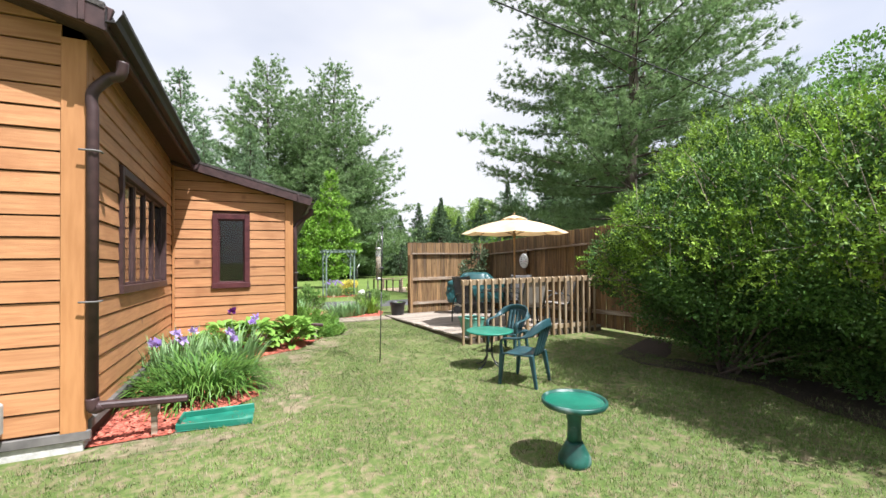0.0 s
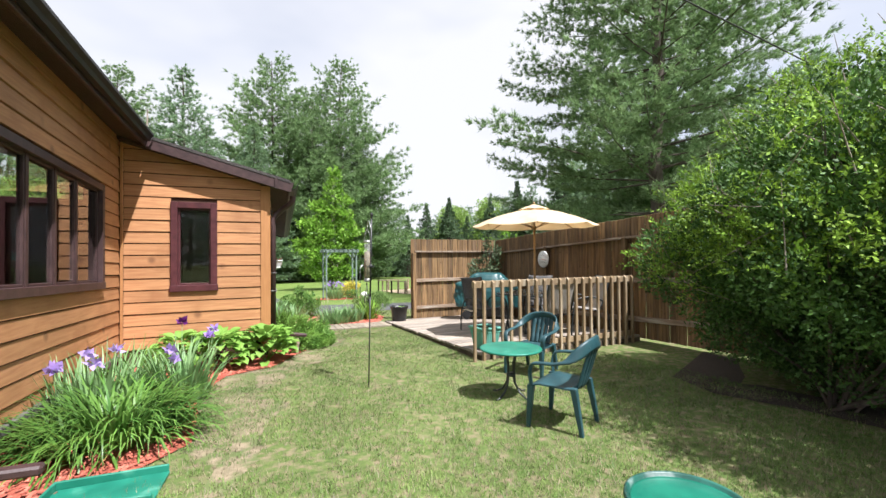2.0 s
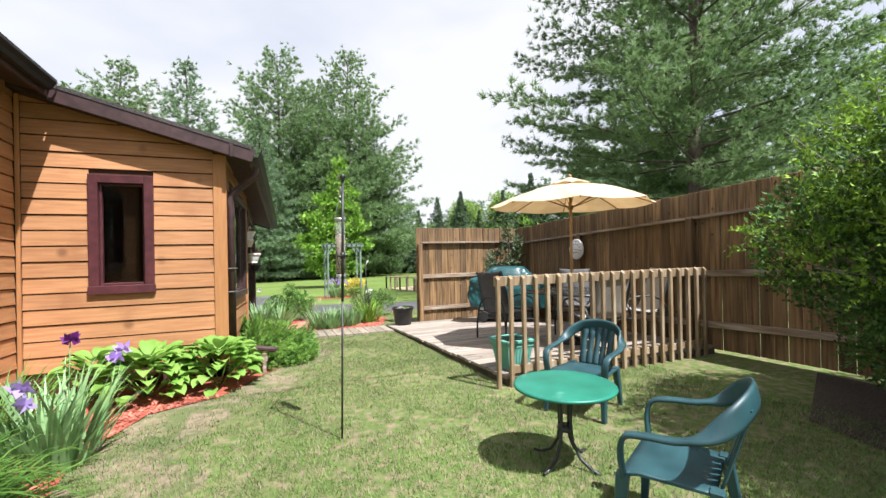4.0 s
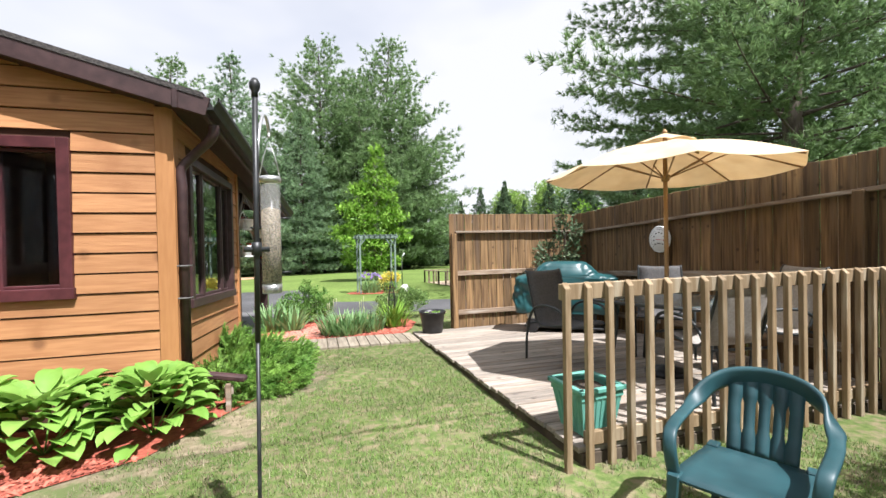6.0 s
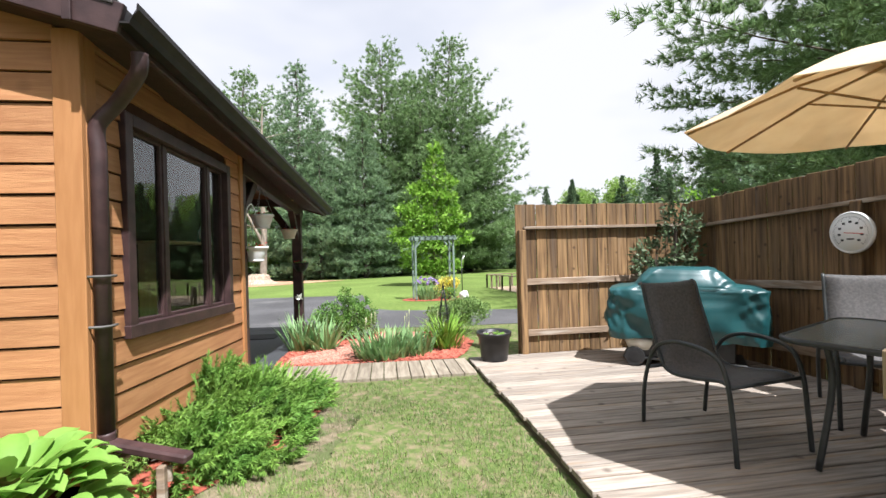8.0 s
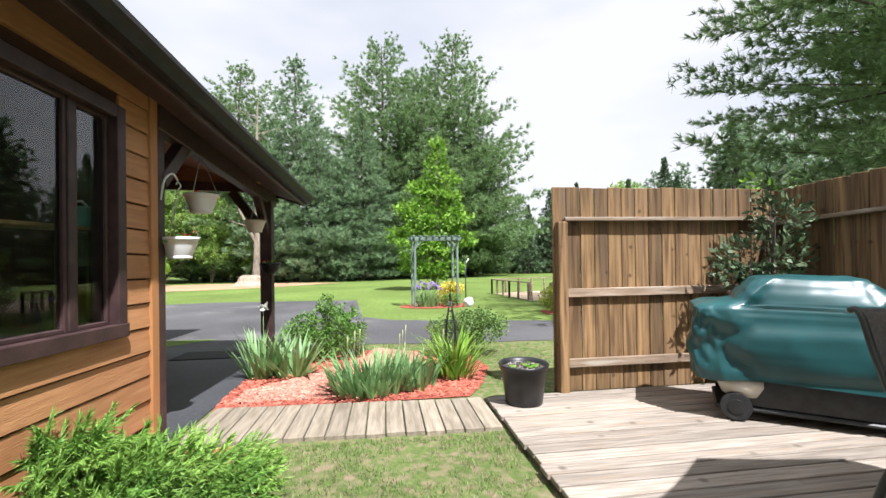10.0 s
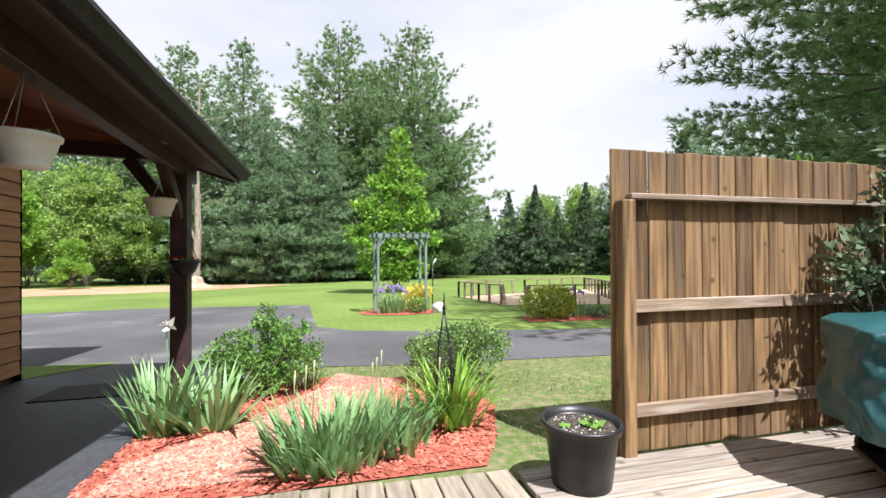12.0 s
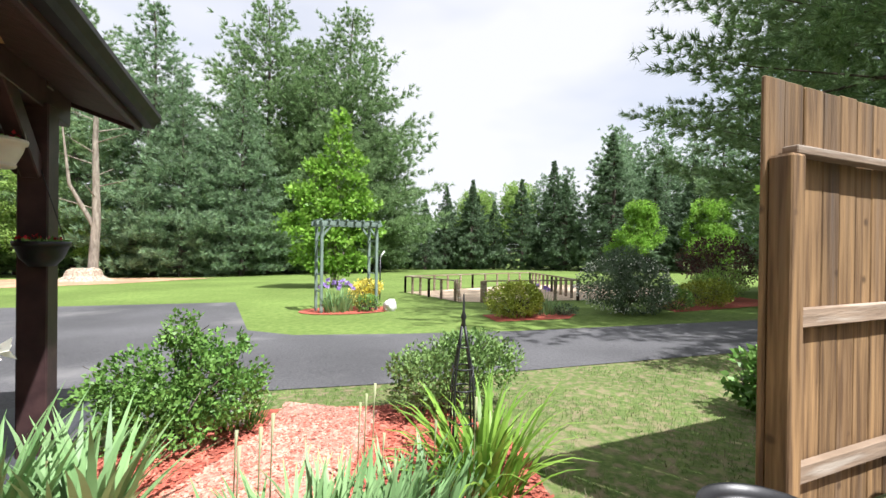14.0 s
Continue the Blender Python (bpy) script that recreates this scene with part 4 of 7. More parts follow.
def conifer(name, h, radius, clear, n_branch, n_tuft, k, needle, width, leaf, label, droop=0.05, power=0.8, spread=0.55, ragged=0.3, up=0.35, trunk=0.022, category="tree", group="", flat=0.10):
    """A pine or spruce with its foot at the origin: trunk with limbs, crown of needle tufts in uneven layered boughs."""
    t = thing(name, Matrix.Identity(4), label, category, group)
    segs = []
    z, last = 0.0, np.zeros(3)
    steps = 6
    for i in range(steps):
        nxt = np.array([rng.normal() * 0.012 * h * 0.5, rng.normal() * 0.012 * h * 0.5, h * (i + 1) / steps])
        segs.append((last, nxt, trunk * h * (1 - i / steps) + 0.02, trunk * h * (1 - (i + 1) / steps) + 0.015))
        last = nxt
    P, D, Z = [], [], []
    n_sub = max(6, n_tuft // 8)
    for b in range(n_branch):
        f = (b + rng.uniform(0, 1)) / n_branch
        z = h * (clear + (1 - clear) * f ** 0.9)
        f2 = (z / h - clear) / (1 - clear)
        prof = (1 - f2) ** power * min(1.0, 0.45 + f2 * 3.0)
        L = radius * max(prof, 0.035) * rng.uniform(1 - ragged, 1 + ragged * 0.6)
        a = b * 2.39996 + rng.uniform(-0.5, 0.5)
        hd = np.array([math.cos(a), math.sin(a), 0])
        rise = (up * (0.15 + f2) - droop) * L
        start = np.array([0, 0, z])
        tip = start + hd * L + np.array([0, 0, rise])
        segs.append((start, start + (tip - start) * 0.75, 0.006 * h * (1 - f2) + 0.012, 0.008))
        side = np.array([-hd[1], hd[0], 0])
        j = rng.integers(0, n_sub, n_tuft)
        root_s = np.sort(rng.uniform(0.10, 1.0, n_sub) ** 0.8)
        hand = np.where(np.arange(n_sub) % 2, 1.0, -1.0) * rng.uniform(0.4, 1.2, n_sub)
        reach = 0.42 * L * (1.05 - root_s * 0.75) * rng.uniform(0.6, 1.2, n_sub)
        lift_j = rng.normal(size=n_sub) * flat * 0.6 * L
        u = rng.uniform(0, 1, n_tuft) ** 0.8
        way = hd * 0.7 + np.outer(hand[j], side)
        p = start + np.outer(root_s[j], tip - start) + way * (u * reach[j])[:, None]
        p[:, 2] += lift_j[j] * u + 0.10 * L * root_s[j] ** 2 + rng.normal(size=n_tuft) * flat * 0.25 * L
        P.append(p)
        Z.append(np.full(n_tuft, 0.32 + 0.68 * (1 - f2)))
        D.append(way + np.array([0, 0, 0.55 - droop * 3]))
    P, D = np.concatenate(P), np.concatenate(D)
    part("trunk", limbs(segs, 6), "bark", t)
    V, F = needles(P, D, needle * np.concatenate(Z), width, k, spread)
    part("crown", mesh_np("crown", V, F), leaf, t)
    return t


def pine(name, h, radius, clear, whorls, subs, step, k, needle, width, leaf, label, power=0.55, up=0.45, ragged=0.35, sweep=0.16, droop=0.08, spread=0.5, trunk=0.014, group="", waist=()):
    """A white pine with its foot at the origin: whorls of long limbs, side twigs, and plumes of needles on the twigs. waist: (height, spread, azimuth, amount) where the crown draws in or reaches out."""
    t = thing(name, Matrix.Identity(4), label, "tree", group)
    segs, last = [], np.zeros(3)
    bend = rng.normal(size=(8, 2)) * 0.006 * h
    for i in range(8):
        nxt = np.array([bend[i, 0], bend[i, 1], h * (i + 1) / 8])
        segs.append((last, nxt, trunk * h * (1 - i / 8.3) + 0.02, trunk * h * (1 - (i + 1) / 8.3) + 0.015))
        last = nxt
    P, D, S = [], [], []
    for w in range(whorls):
        f = ((w + rng.uniform(-0.3, 0.3)) / whorls) if w else 0.0
        f = min(max(f, 0.0), 0.985)
        z = h * (clear + (1 - clear) * f)
        prof = (1 - f) ** power * min(1.0, 0.62 + f * 2.2)
        m = 4 if f > 0.8 else 6
        a0 = rng.uniform(0, 6.283)
        for b in range(m):
            L = max(radius * prof * rng.uniform(1 - ragged, 1 + ragged * 0.45), 0.04 * radius)
            a = a0 + b * 6.283 / m + rng.uniform(-0.35, 0.35)
            for zw, dz_, az, amount in waist:
                L *= 1 + amount * math.exp(-((z - zw) / dz_) ** 2) * max(0.0, math.cos(a - az)) ** 2
            hd = np.array([math.cos(a), math.sin(a), 0.0])
            side = np.array([-hd[1], hd[0], 0.0])
            start = np.array([0, 0, z + rng.uniform(-0.012, 0.012) * h])
            rise = up * f ** 1.3 * 1.5 - droop + rng.normal() * 0.06
            curve = lambda q: start + hd * L * q + np.array([0, 0, L * (rise * q + sweep * q * q)])
            r0 = 0.0045 * L + 0.012
            for q0, q1 in ((0.0, 0.35), (0.35, 0.7), (0.7, 0.97)):
                segs.append((curve(q0), curve(q1), r0 * (1.05 - q0), r0 * (1.05 - q1)))
            n_s = max(4, int(subs * (0.45 + 0.55 * L / radius)))
            for j in range(n_s):
                q = 0.22 + 0.78 * (j + rng.uniform(0, 0.9)) / n_s
                hand = (1.0 if j % 2 else -1.0) * rng.uniform(0.25, 1.1)
                way = unit(hd * 0.75 + side * hand + np.array([0, 0, rng.uniform(-0.05, 0.22)]))
                reach = L * 0.40 * (1.12 - q * 0.85) * rng.uniform(0.55, 1.15) + 0.12
                foot = curve(q)
                n_p = max(2, int(reach / step))
                u = (np.arange(n_p) + rng.uniform(0.3, 1.0)) / n_p
                p = foot + np.outer(u * reach, way)
                p[:, 2] += 0.10 * reach * u * u
                P.append(p)
                D.append(np.tile(way * 1.0 + np.array([0, 0, 0.35]), (n_p, 1)))
                S.append(np.full(n_p, 0.55 + 0.45 * min(1.0, L / (0.5 * radius))))
    P, D, S = np.concatenate(P), np.concatenate(D), np.concatenate(S)
    P = P + rng.normal(size=P.shape) * step * np.array([0.9, 0.9, 0.55])
    part("trunk", limbs(segs, 6), "bark", t)
    V, F = needles(P, D, needle * S, width, k, spread)
    part("crown", mesh_np("crown", V, F), leaf, t)
    return t


def blob_points(blobs, n, shell=0.55):
    """Points in the outer part of a row of ellipsoids (x, y, z, rx, ry, rz), with gaps; the way outward too."""
    w = np.array([b[3] * b[4] + b[4] * b[5] + b[3] * b[5] for b in blobs])
    idx = rng.choice(len(blobs), n, p=w / w.sum())
    B = np.array(blobs)[idx]
    d = unit(rng.normal(size=(n, 3)))
    r = shell + (1.05 - shell) * rng.uniform(0, 1, n) ** 0.5
    return B[:, :3] + d * B[:, 3:] * r[:, None], d


def gaps(P, scale, cut):
    keep = np.array([noise.noise(Vector(p) * scale) > cut for p in P])
    return keep


def shrub(name, m, blobs, n, leaf_len, leaf_w, leaf, label, category="shrub", shell=0.5, scale=3.0, cut=-0.15, group="", stems=14, bark="bark", out=0.9, lift=0.3, min_z=0.03):
    """A leafy shrub or small tree: stems and a crown of many single leaves."""
    t = thing(name, m, label, category, group)
    P, d = blob_points(blobs, n, shell)
    P = P + rng.normal(size=P.shape) * leaf_len * 0.4
    keep = gaps(P, scale, cut) & (P[:, 2] > min_z)
    P, d = P[keep], d[keep]
    D = d * out + rng.normal(size=P.shape) * 0.6 + np.array([0, 0, lift])
    V, F = leaf_quads(P, D, leaf_len, leaf_w)
    segs = []
    for i in range(stems):
        b = blobs[i % len(blobs)]
        e = np.array(b[:3]) + unit(rng.normal(size=3)) * np.array(b[3:]) * 0.75
        s = np.array([rng.normal() * 0.06, rng.normal() * 0.06, 0.0]) * min(b[3], 1.0)
        mid = (s * 0.6 + e * 0.4) * np.array([0.8, 0.8, 1.1])
        r = 0.012 + 0.010 * b[5]
        segs += [(s, mid, r, r * 0.7), (mid, e, r * 0.7, r * 0.25)]
        for q in range(3):
            tw = e + rng.normal(size=3) * np.array(b[3:]) * 0.3
            segs.append((mid + (e - mid) * rng.uniform(0.2, 0.9), tw, r * 0.35, r * 0.12))
    part("stem", limbs(segs, 5), bark, t)
    part("crown", mesh_np("crown", V, F), leaf, t)
    return t


def at(x, y, lift=0.0, turn=0.0, size=1.0):
    return Matrix.Translation((x, y, ground(y) + lift)) @ Matrix.Rotation(turn, 4, "Z") @ Matrix.Scale(size, 4)


def place(t, x, y, turn=0.0, size=1.0):
    """A copy of a tree or plant, turned and scaled."""
    c = copy_thing(t, Matrix.Identity(4))
    c.matrix_basis = at(x, y, -0.03, turn, size)
    return c


# ---- trees ----
big_pine = pine("white_pine", 21.0, 7.6, 0.085, 24, 22, 0.105, 18, 0.22, 0.027, "pine", "tall white pine with layered open boughs behind the fence", power=0.5, up=0.30, droop=0.04, waist=((6.4, 0.9, 2.7, -0.38), (5.6, 1.3, 1.9, 0.10), (9.5, 1.2, 2.7, 0.10)), ragged=0.26)
big_pine.matrix_basis = at(14.6, 12.7, -0.05)
EDGE_PINES, EDGE_LABEL = "pines at the edge of the lawn", "tall white pine with uneven layered boughs at the wood's edge"
pine_a = pine("pine", 26.0, 10.8, 0.04, 32, 13, 0.28, 17, 0.58, 0.085, "pine", EDGE_LABEL, power=0.66, up=0.5, ragged=0.45, group=EDGE_PINES)
pine_a.matrix_basis = at(2.4, 55, -0.05, 0.3)
pine_b = pine("pine", 26.0, 10.6, 0.03, 32, 13, 0.28, 17, 0.58, 0.085, "pine", EDGE_LABEL, power=0.70, up=0.5, ragged=0.45, group=EDGE_PINES)
pine_b.matrix_basis = at(10.4, 55, -0.05, 1.2, 1.05)
pine_c = pine("pine", 20.5, 7.4, 0.03, 31, 11, 0.25, 16, 0.52, 0.074, "pine_blue", "tall bluish pine with soft foliage at the wood's edge", power=0.86, up=0.25, droop=0.10, ragged=0.35, group=EDGE_PINES)
pine_c.matrix_basis = at(-6.0, 50, -0.05, 2.0, 1.06)
spruce_a = conifer("spruce", 14.0, 5.4, 0.02, 115, 48, 6, 0.66, 0.115, "spruce", "dark dense spruce at the edge of the lawn", droop=0.16, power=1.1, spread=0.5, ragged=0.36, up=0.1, group="spruces at the edge of the lawn")
spruce_a.matrix_basis = at(38.0, 46.5, -0.05, 0.0, 1.1)
pine_d = pine("pine", 23.0, 7.2, 0.05, 22, 8, 0.6, 12, 0.75, 0.17, "pine_blue", "tall pine standing back in the wood", power=0.7, up=0.35, ragged=0.42, group=EDGE_PINES)
pine_d.matrix_basis = at(-36, 68, -0.05, 0.7, 0.8)
for t, x, y, a, s in ((pine_b, -12.2, 54, 0.9, 0.86), (pine_c, -3.6, 47.5, 0.2, 0.75), (pine_a, 6.6, 52, 2.2, 0.80), (pine_c, 0.5, 48, 4.0, 0.78), (pine_b, 13.0, 58, 3.3, 0.72),
                      (pine_a, -17.5, 58, 1.0, 0.8), (pine_d, -23, 60, 1.4, 0.9), (pine_d, -30, 66, 2.6, 0.8), (pine_d, -40, 62, 0.4, 0.75), (pine_d, -48, 60, 2.4, 0.85),
                      (spruce_a, 21.5, 62, 0.5, 0.50), (spruce_a, 24.8, 63, 1.5, 0.62), (spruce_a, 27.8, 61, 2.5, 0.80), (spruce_a, 30.6, 60, 3.5, 0.66), (spruce_a, 33.0, 57, 4.5, 0.84),
                      (spruce_a, 35.2, 51, 5.5, 0.78), (spruce_a, 41.5, 44, 0.8, 0.80), (spruce_a, 18.2, 65, 1.8, 0.6), (spruce_a, 15.5, 66, 0.8, 0.7),
                      (pine_d, 43.5, 52, 0.6, 0.80), (pine_d, 47, 47, 1.6, 0.66), (pine_d, 50, 42, 2.6, 0.75), (pine_d, 46, 34, 3.0, 0.62), (pine_d, 52, 28, 1.2, 0.7), (pine_d, 40, 62, 1.9, 0.6),
                      (spruce_a, 23.0, 66, 2.2, 0.7), (spruce_a, 26.2, 66, 0.2, 0.85), (spruce_a, 29.4, 64, 1.2, 0.9), (spruce_a, 36.5, 55, 2.0, 1.0), (spruce_a, 20.0, 68, 1.0, 0.75), (spruce_a, 44, 41, 3.1, 0.85), (spruce_a, -16, 60, 1.0, 0.6), (spruce_a, -9, 58, 2.0, 0.55), (spruce_a, -1.5, 60, 3.0, 0.6), (spruce_a, 4.5, 61, 4.0, 0.6), (spruce_a, 9, 62, 5.0, 0.5), (spruce_a, -20, 62, 0.0, 0.65), (spruce_a, -26, 63, 0.5, 0.6), (spruce_a, -34, 60, 1.5, 0.7), (spruce_a, 13.5, 64, 2.5, 0.55), (spruce_a, 1.2, 63, 2.7, 0.7), (spruce_a, -5, 62, 2.3, 0.7), (spruce_a, -12.5, 63, 4.4, 0.7), (spruce_a, 7, 66, 0.2, 0.7), (pine_d, 26, 80, 0.3, 0.6), (pine_d, 33, 78, 1.3, 0.5), (pine_d, 19, 82, 2.3, 0.62), (pine_d, 12, 80, 0.7, 0.7), (pine_d, 55, 60, 0.9, 0.85), (pine_d, 38, 74, 0.9, 0.56),
                      (pine_d, 34, -6, 0.4, 0.7), (pine_d, 30, -16, 1.4, 0.8), (pine_d, 38, 8, 2.4, 0.7), (pine_d, 24, -26, 2.2, 0.85), (pine_d, 10, -34, 0.2, 0.7), (pine_d, -6, -38, 1.2, 0.7), (pine_d, 36, 18, 1.0, 0.7), (pine_a, 20.5, 17.0, 2.0, 0.62), (pine_d, 48.4, 55.5, 0.4, 0.82), (pine_d, 52.5, 53.0, 1.7, 0.85), (pine_d, 56.5, 50.5, 2.9, 0.80), (pine_d, 41.5, 58.6, 0.9, 0.62)):
    place(t, x, y, a, s)


def broadleaf(h, n, seed_blobs, leaf, label, leaf_len=0.25, group="broadleaf trees in the wood", bark="pale_bark"):
    return shrub("tree", Matrix.Identity(4), seed_blobs, n, leaf_len, leaf_len * 0.62, leaf, label, "tree", shell=0.2, scale=1.2, cut=0.0, stems=16, bark=bark, group=group)


crown = lambda h, r, k: [(rng.uniform(-1, 1) * r * 0.55 * (1.2 - q / k), rng.uniform(-1, 1) * r * 0.55 * (1.2 - q / k), h * (0.3 + 0.65 * q / k), r * rng.uniform(0.35, 0.6), r * rng.uniform(0.35, 0.6), h * rng.uniform(0.08, 0.15)) for q in range(k)]
leafy_a = broadleaf(10, 30000, crown(10, 4, 14), "wood_leaf", "light green broadleaf tree at the edge of the wood")
leafy_a.matrix_basis = at(-22, 50, -0.05, 0, 0.95)
leafy_b = broadleaf(8, 24000, crown(8, 3.2, 12), "maple", "bright green young broadleaf tree")
leafy_b.matrix_basis = at(35.5, 40.5, -0.05, 0, 0.85)
for t, x, y, a, s in ((leafy_a, -28, 54, 1, 1.0), (leafy_a, -35, 52, 2, 0.9), (leafy_a, -18, 64, 3, 1.1), (leafy_b, -15.5, 43, 2, 0.42), (leafy_a, -42, 56, 0.5, 1.1), (leafy_b, -24, 46, 1.0, 0.7),
                      (leafy_a, 38, 66, 1.2, 1.3), (leafy_b, 40, 37, 2.2, 0.85), (leafy_b, 44, 31, 0.7, 0.9), (leafy_a, 34, 72, 2.0, 1.2), (leafy_a, -50, 50, 1.8, 1.1), (leafy_a, 30, 2, 0.3, 0.9), (leafy_a, 27, -10, 1.3, 0.9),
                      (leafy_a, -9.5, 50, 2.6, 0.6), (leafy_a, -45, 50, 0.6, 1.0), (leafy_a, -38, 48, 2.9, 0.9), (leafy_a, -13.5, 49.5, 1.1, 0.8), (leafy_a, -17.0, 48, 2.4, 0.95), (leafy_b, -20.5, 46, 0.2, 0.9), (leafy_a, -25, 47, 3.0, 0.9), (leafy_a, -30, 46, 0.9, 1.0), (leafy_a, 31, 66, 0.9, 1.15), (leafy_b, 45, 40, 1.4, 1.0), (leafy_a, 52, 36, 0.4, 1.2), (leafy_a, -33, 70, 1.1, 1.3), (leafy_a, -56, 66, 2.1, 1.3), (leafy_a, 60, 40, 0.6, 1.2), (leafy_a, 58, 20, 1.6, 1.0)):
    place(t, x, y, a, s)
shrub("maple_sapling", at(5.1, 29.5), [(0.2, 0, 7.3, 0.35, 0.35, 0.7), (0.1, 0, 6.4, 0.55, 0.6, 0.6), (0.7, 0, 5.8, 0.6, 0.6, 0.5), (-0.6, 0.1, 5.3, 0.8, 0.7, 0.5), (0.4, 0, 4.8, 1.0, 0.9, 0.5), (-1.1, 0, 4.2, 0.9, 0.8, 0.45), (1.1, 0, 3.9, 0.9, 0.9, 0.5), (-0.2, 0, 3.6, 1.3, 1.2, 0.6), (-1.6, 0, 2.9, 0.9, 0.9, 0.4), (1.4, 0, 2.7, 0.9, 0.9, 0.4), (-0.3, -0.1, 2.4, 1.5, 1.4, 0.6), (-1.2, 0, 1.5, 0.9, 0.9, 0.4), (0.6, 0, 1.2, 0.9, 0.9, 0.5), (-0.4, 0, 1.0, 0.9, 0.8, 0.4)],
      17000, 0.22, 0.15, "maple", "young bright green maple on the lawn", "tree", shell=0.1, scale=2.3, cut=0.03, stems=20, bark="pale_bark")
shrub("sapling", at(7.6, 12.3), [(0, 0, 1.7, 0.5, 0.5, 0.35), (0.1, 0, 2.15, 0.28, 0.28, 0.3), (-0.5, 0.1, 1.85, 0.4, 0.3, 0.3), (0.8, 0, 1.8, 0.5, 0.4, 0.4)], 1800, 0.09, 0.05, "maple", "light green sapling behind the fence", "tree", shell=0.3, scale=3)

shrub("tree", at(13.0, 4.4), [(0, 0, 3.4, 1.6, 1.6, 1.2), (-0.9, 0.4, 4.4, 1.2, 1.2, 0.9), (0.8, -0.6, 4.9, 1.4, 1.4, 0.9), (0.1, 0.3, 5.7, 1.0, 1.0, 0.7), (-1.3, -0.6, 3.2, 1.0, 1.0, 0.8), (1.6, 0.8, 3.6, 1.2, 1.2, 1.0)], 34000, 0.09, 0.06, "rose_leaf", "green broadleaf tree behind the big bush", "tree", shell=0.3, scale=1.3, cut=-0.04, stems=18)
bare = thing("bare_tree", at(-7.9, 43.5), "thin bare-limbed tree behind the stump", "tree")
sg = [((0, 0, 0), (0.2, 0, 4), 0.30, 0.24), ((0.2, 0, 4), (0.1, 0, 9), 0.24, 0.16), ((0.1, 0, 9), (0.3, 0, 15), 0.16, 0.05), ((0.15, 0, 3.2), (-1.2, 0, 6.0), 0.15, 0.10), ((-1.2, 0, 6.0), (-1.6, 0, 10), 0.10, 0.04)]
sg += [((0.15, 0, z), (0.15 + 2.2 * math.cos(z * 2.1), 1.2 * math.sin(z * 2.1), z + 0.7), 0.05, 0.015) for z in np.arange(4.5, 14, 0.7)]
part("trunk", limbs(sg, 7), "pale_bark", bare)

# ---- the big bush ----
BB = [(0.30, 0.15, 1.5, 1.30, 1.35, 1.1), (0.60, 0.0, 2.40, 1.0, 1.1, 0.72), (-0.32, 0.82, 1.10, 0.58, 0.58, 0.50), (0.1, -1.5, 1.65, 1.5, 1.4, 1.05), (0.8, -1.4, 2.25, 1.1, 1.2, 0.70), (-0.75, -0.6, 1.3, 0.85, 0.9, 0.60), (-0.45, -1.9, 1.20, 0.8, 0.8, 0.55), (-0.80, -0.60, 1.90, 0.78, 0.8, 0.55),
      (0.15, 0.70, 0.62, 0.62, 0.65, 0.42), (0.7, 0.2, 1.4, 0.8, 0.8, 0.9), (0.3, -3.2, 1.5, 1.4, 1.2, 1.0), (1.4, -2.5, 1.7, 1.3, 1.3, 0.9), (0.75, -1.0, 0.6, 0.9, 2.0, 0.5), (0.9, 0.2, 0.7, 1.1, 1.5, 0.65), (0.9, -1.8, 0.7, 1.2, 1.7, 0.65), (0.9, -3.6, 0.8, 1.2, 1.2, 0.7), (0.85, 0.2, 0.35, 0.6, 1.0, 0.36), (0.85, -1.2, 0.35, 0.7, 1.2, 0.36), (0.85, -2.8, 0.35, 0.7, 1.2, 0.36), (0.15, -0.2, 0.45, 0.55, 0.9, 0.42), (0.15, -1.6, 0.45, 0.55, 0.9, 0.42)]
for q in range(26):
    s = unit(rng.normal(size=3)) * np.array([1.0, 1.0, 0.6])
    b = BB[q % 7]
    BB.append((min(b[0] + s[0] * b[3], 0.85), min(b[1] + s[1] * b[4], 1.6), b[2] + abs(s[2]) * b[5] * 0.9, rng.uniform(0.22, 0.42), rng.uniform(0.22, 0.42), rng.uniform(0.22, 0.45)))
# Near-black sheet that stands in for the deep shade on the grass.
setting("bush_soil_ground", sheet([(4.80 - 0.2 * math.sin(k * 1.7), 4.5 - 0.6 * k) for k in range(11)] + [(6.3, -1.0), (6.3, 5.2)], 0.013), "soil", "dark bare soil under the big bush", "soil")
# Dark leaf colour throughout, so the low and inner parts read as shade.
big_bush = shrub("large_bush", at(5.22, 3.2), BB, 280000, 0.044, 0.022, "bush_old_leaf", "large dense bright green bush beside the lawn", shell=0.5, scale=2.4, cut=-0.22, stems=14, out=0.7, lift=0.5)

# Bright sprays on the upper outer shell only, coloured as if sunlit.
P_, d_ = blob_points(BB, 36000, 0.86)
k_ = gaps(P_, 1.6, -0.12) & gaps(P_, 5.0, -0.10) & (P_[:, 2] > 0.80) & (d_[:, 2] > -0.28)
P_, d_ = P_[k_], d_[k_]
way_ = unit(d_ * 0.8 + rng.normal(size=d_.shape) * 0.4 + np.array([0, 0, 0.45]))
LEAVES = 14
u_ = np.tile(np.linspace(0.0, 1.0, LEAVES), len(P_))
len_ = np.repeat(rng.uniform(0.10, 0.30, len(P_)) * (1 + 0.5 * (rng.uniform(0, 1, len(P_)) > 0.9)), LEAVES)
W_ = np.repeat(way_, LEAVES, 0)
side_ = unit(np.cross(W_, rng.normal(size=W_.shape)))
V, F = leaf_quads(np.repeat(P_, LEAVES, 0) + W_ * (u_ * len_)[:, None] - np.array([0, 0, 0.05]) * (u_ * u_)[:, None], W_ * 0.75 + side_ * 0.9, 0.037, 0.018)
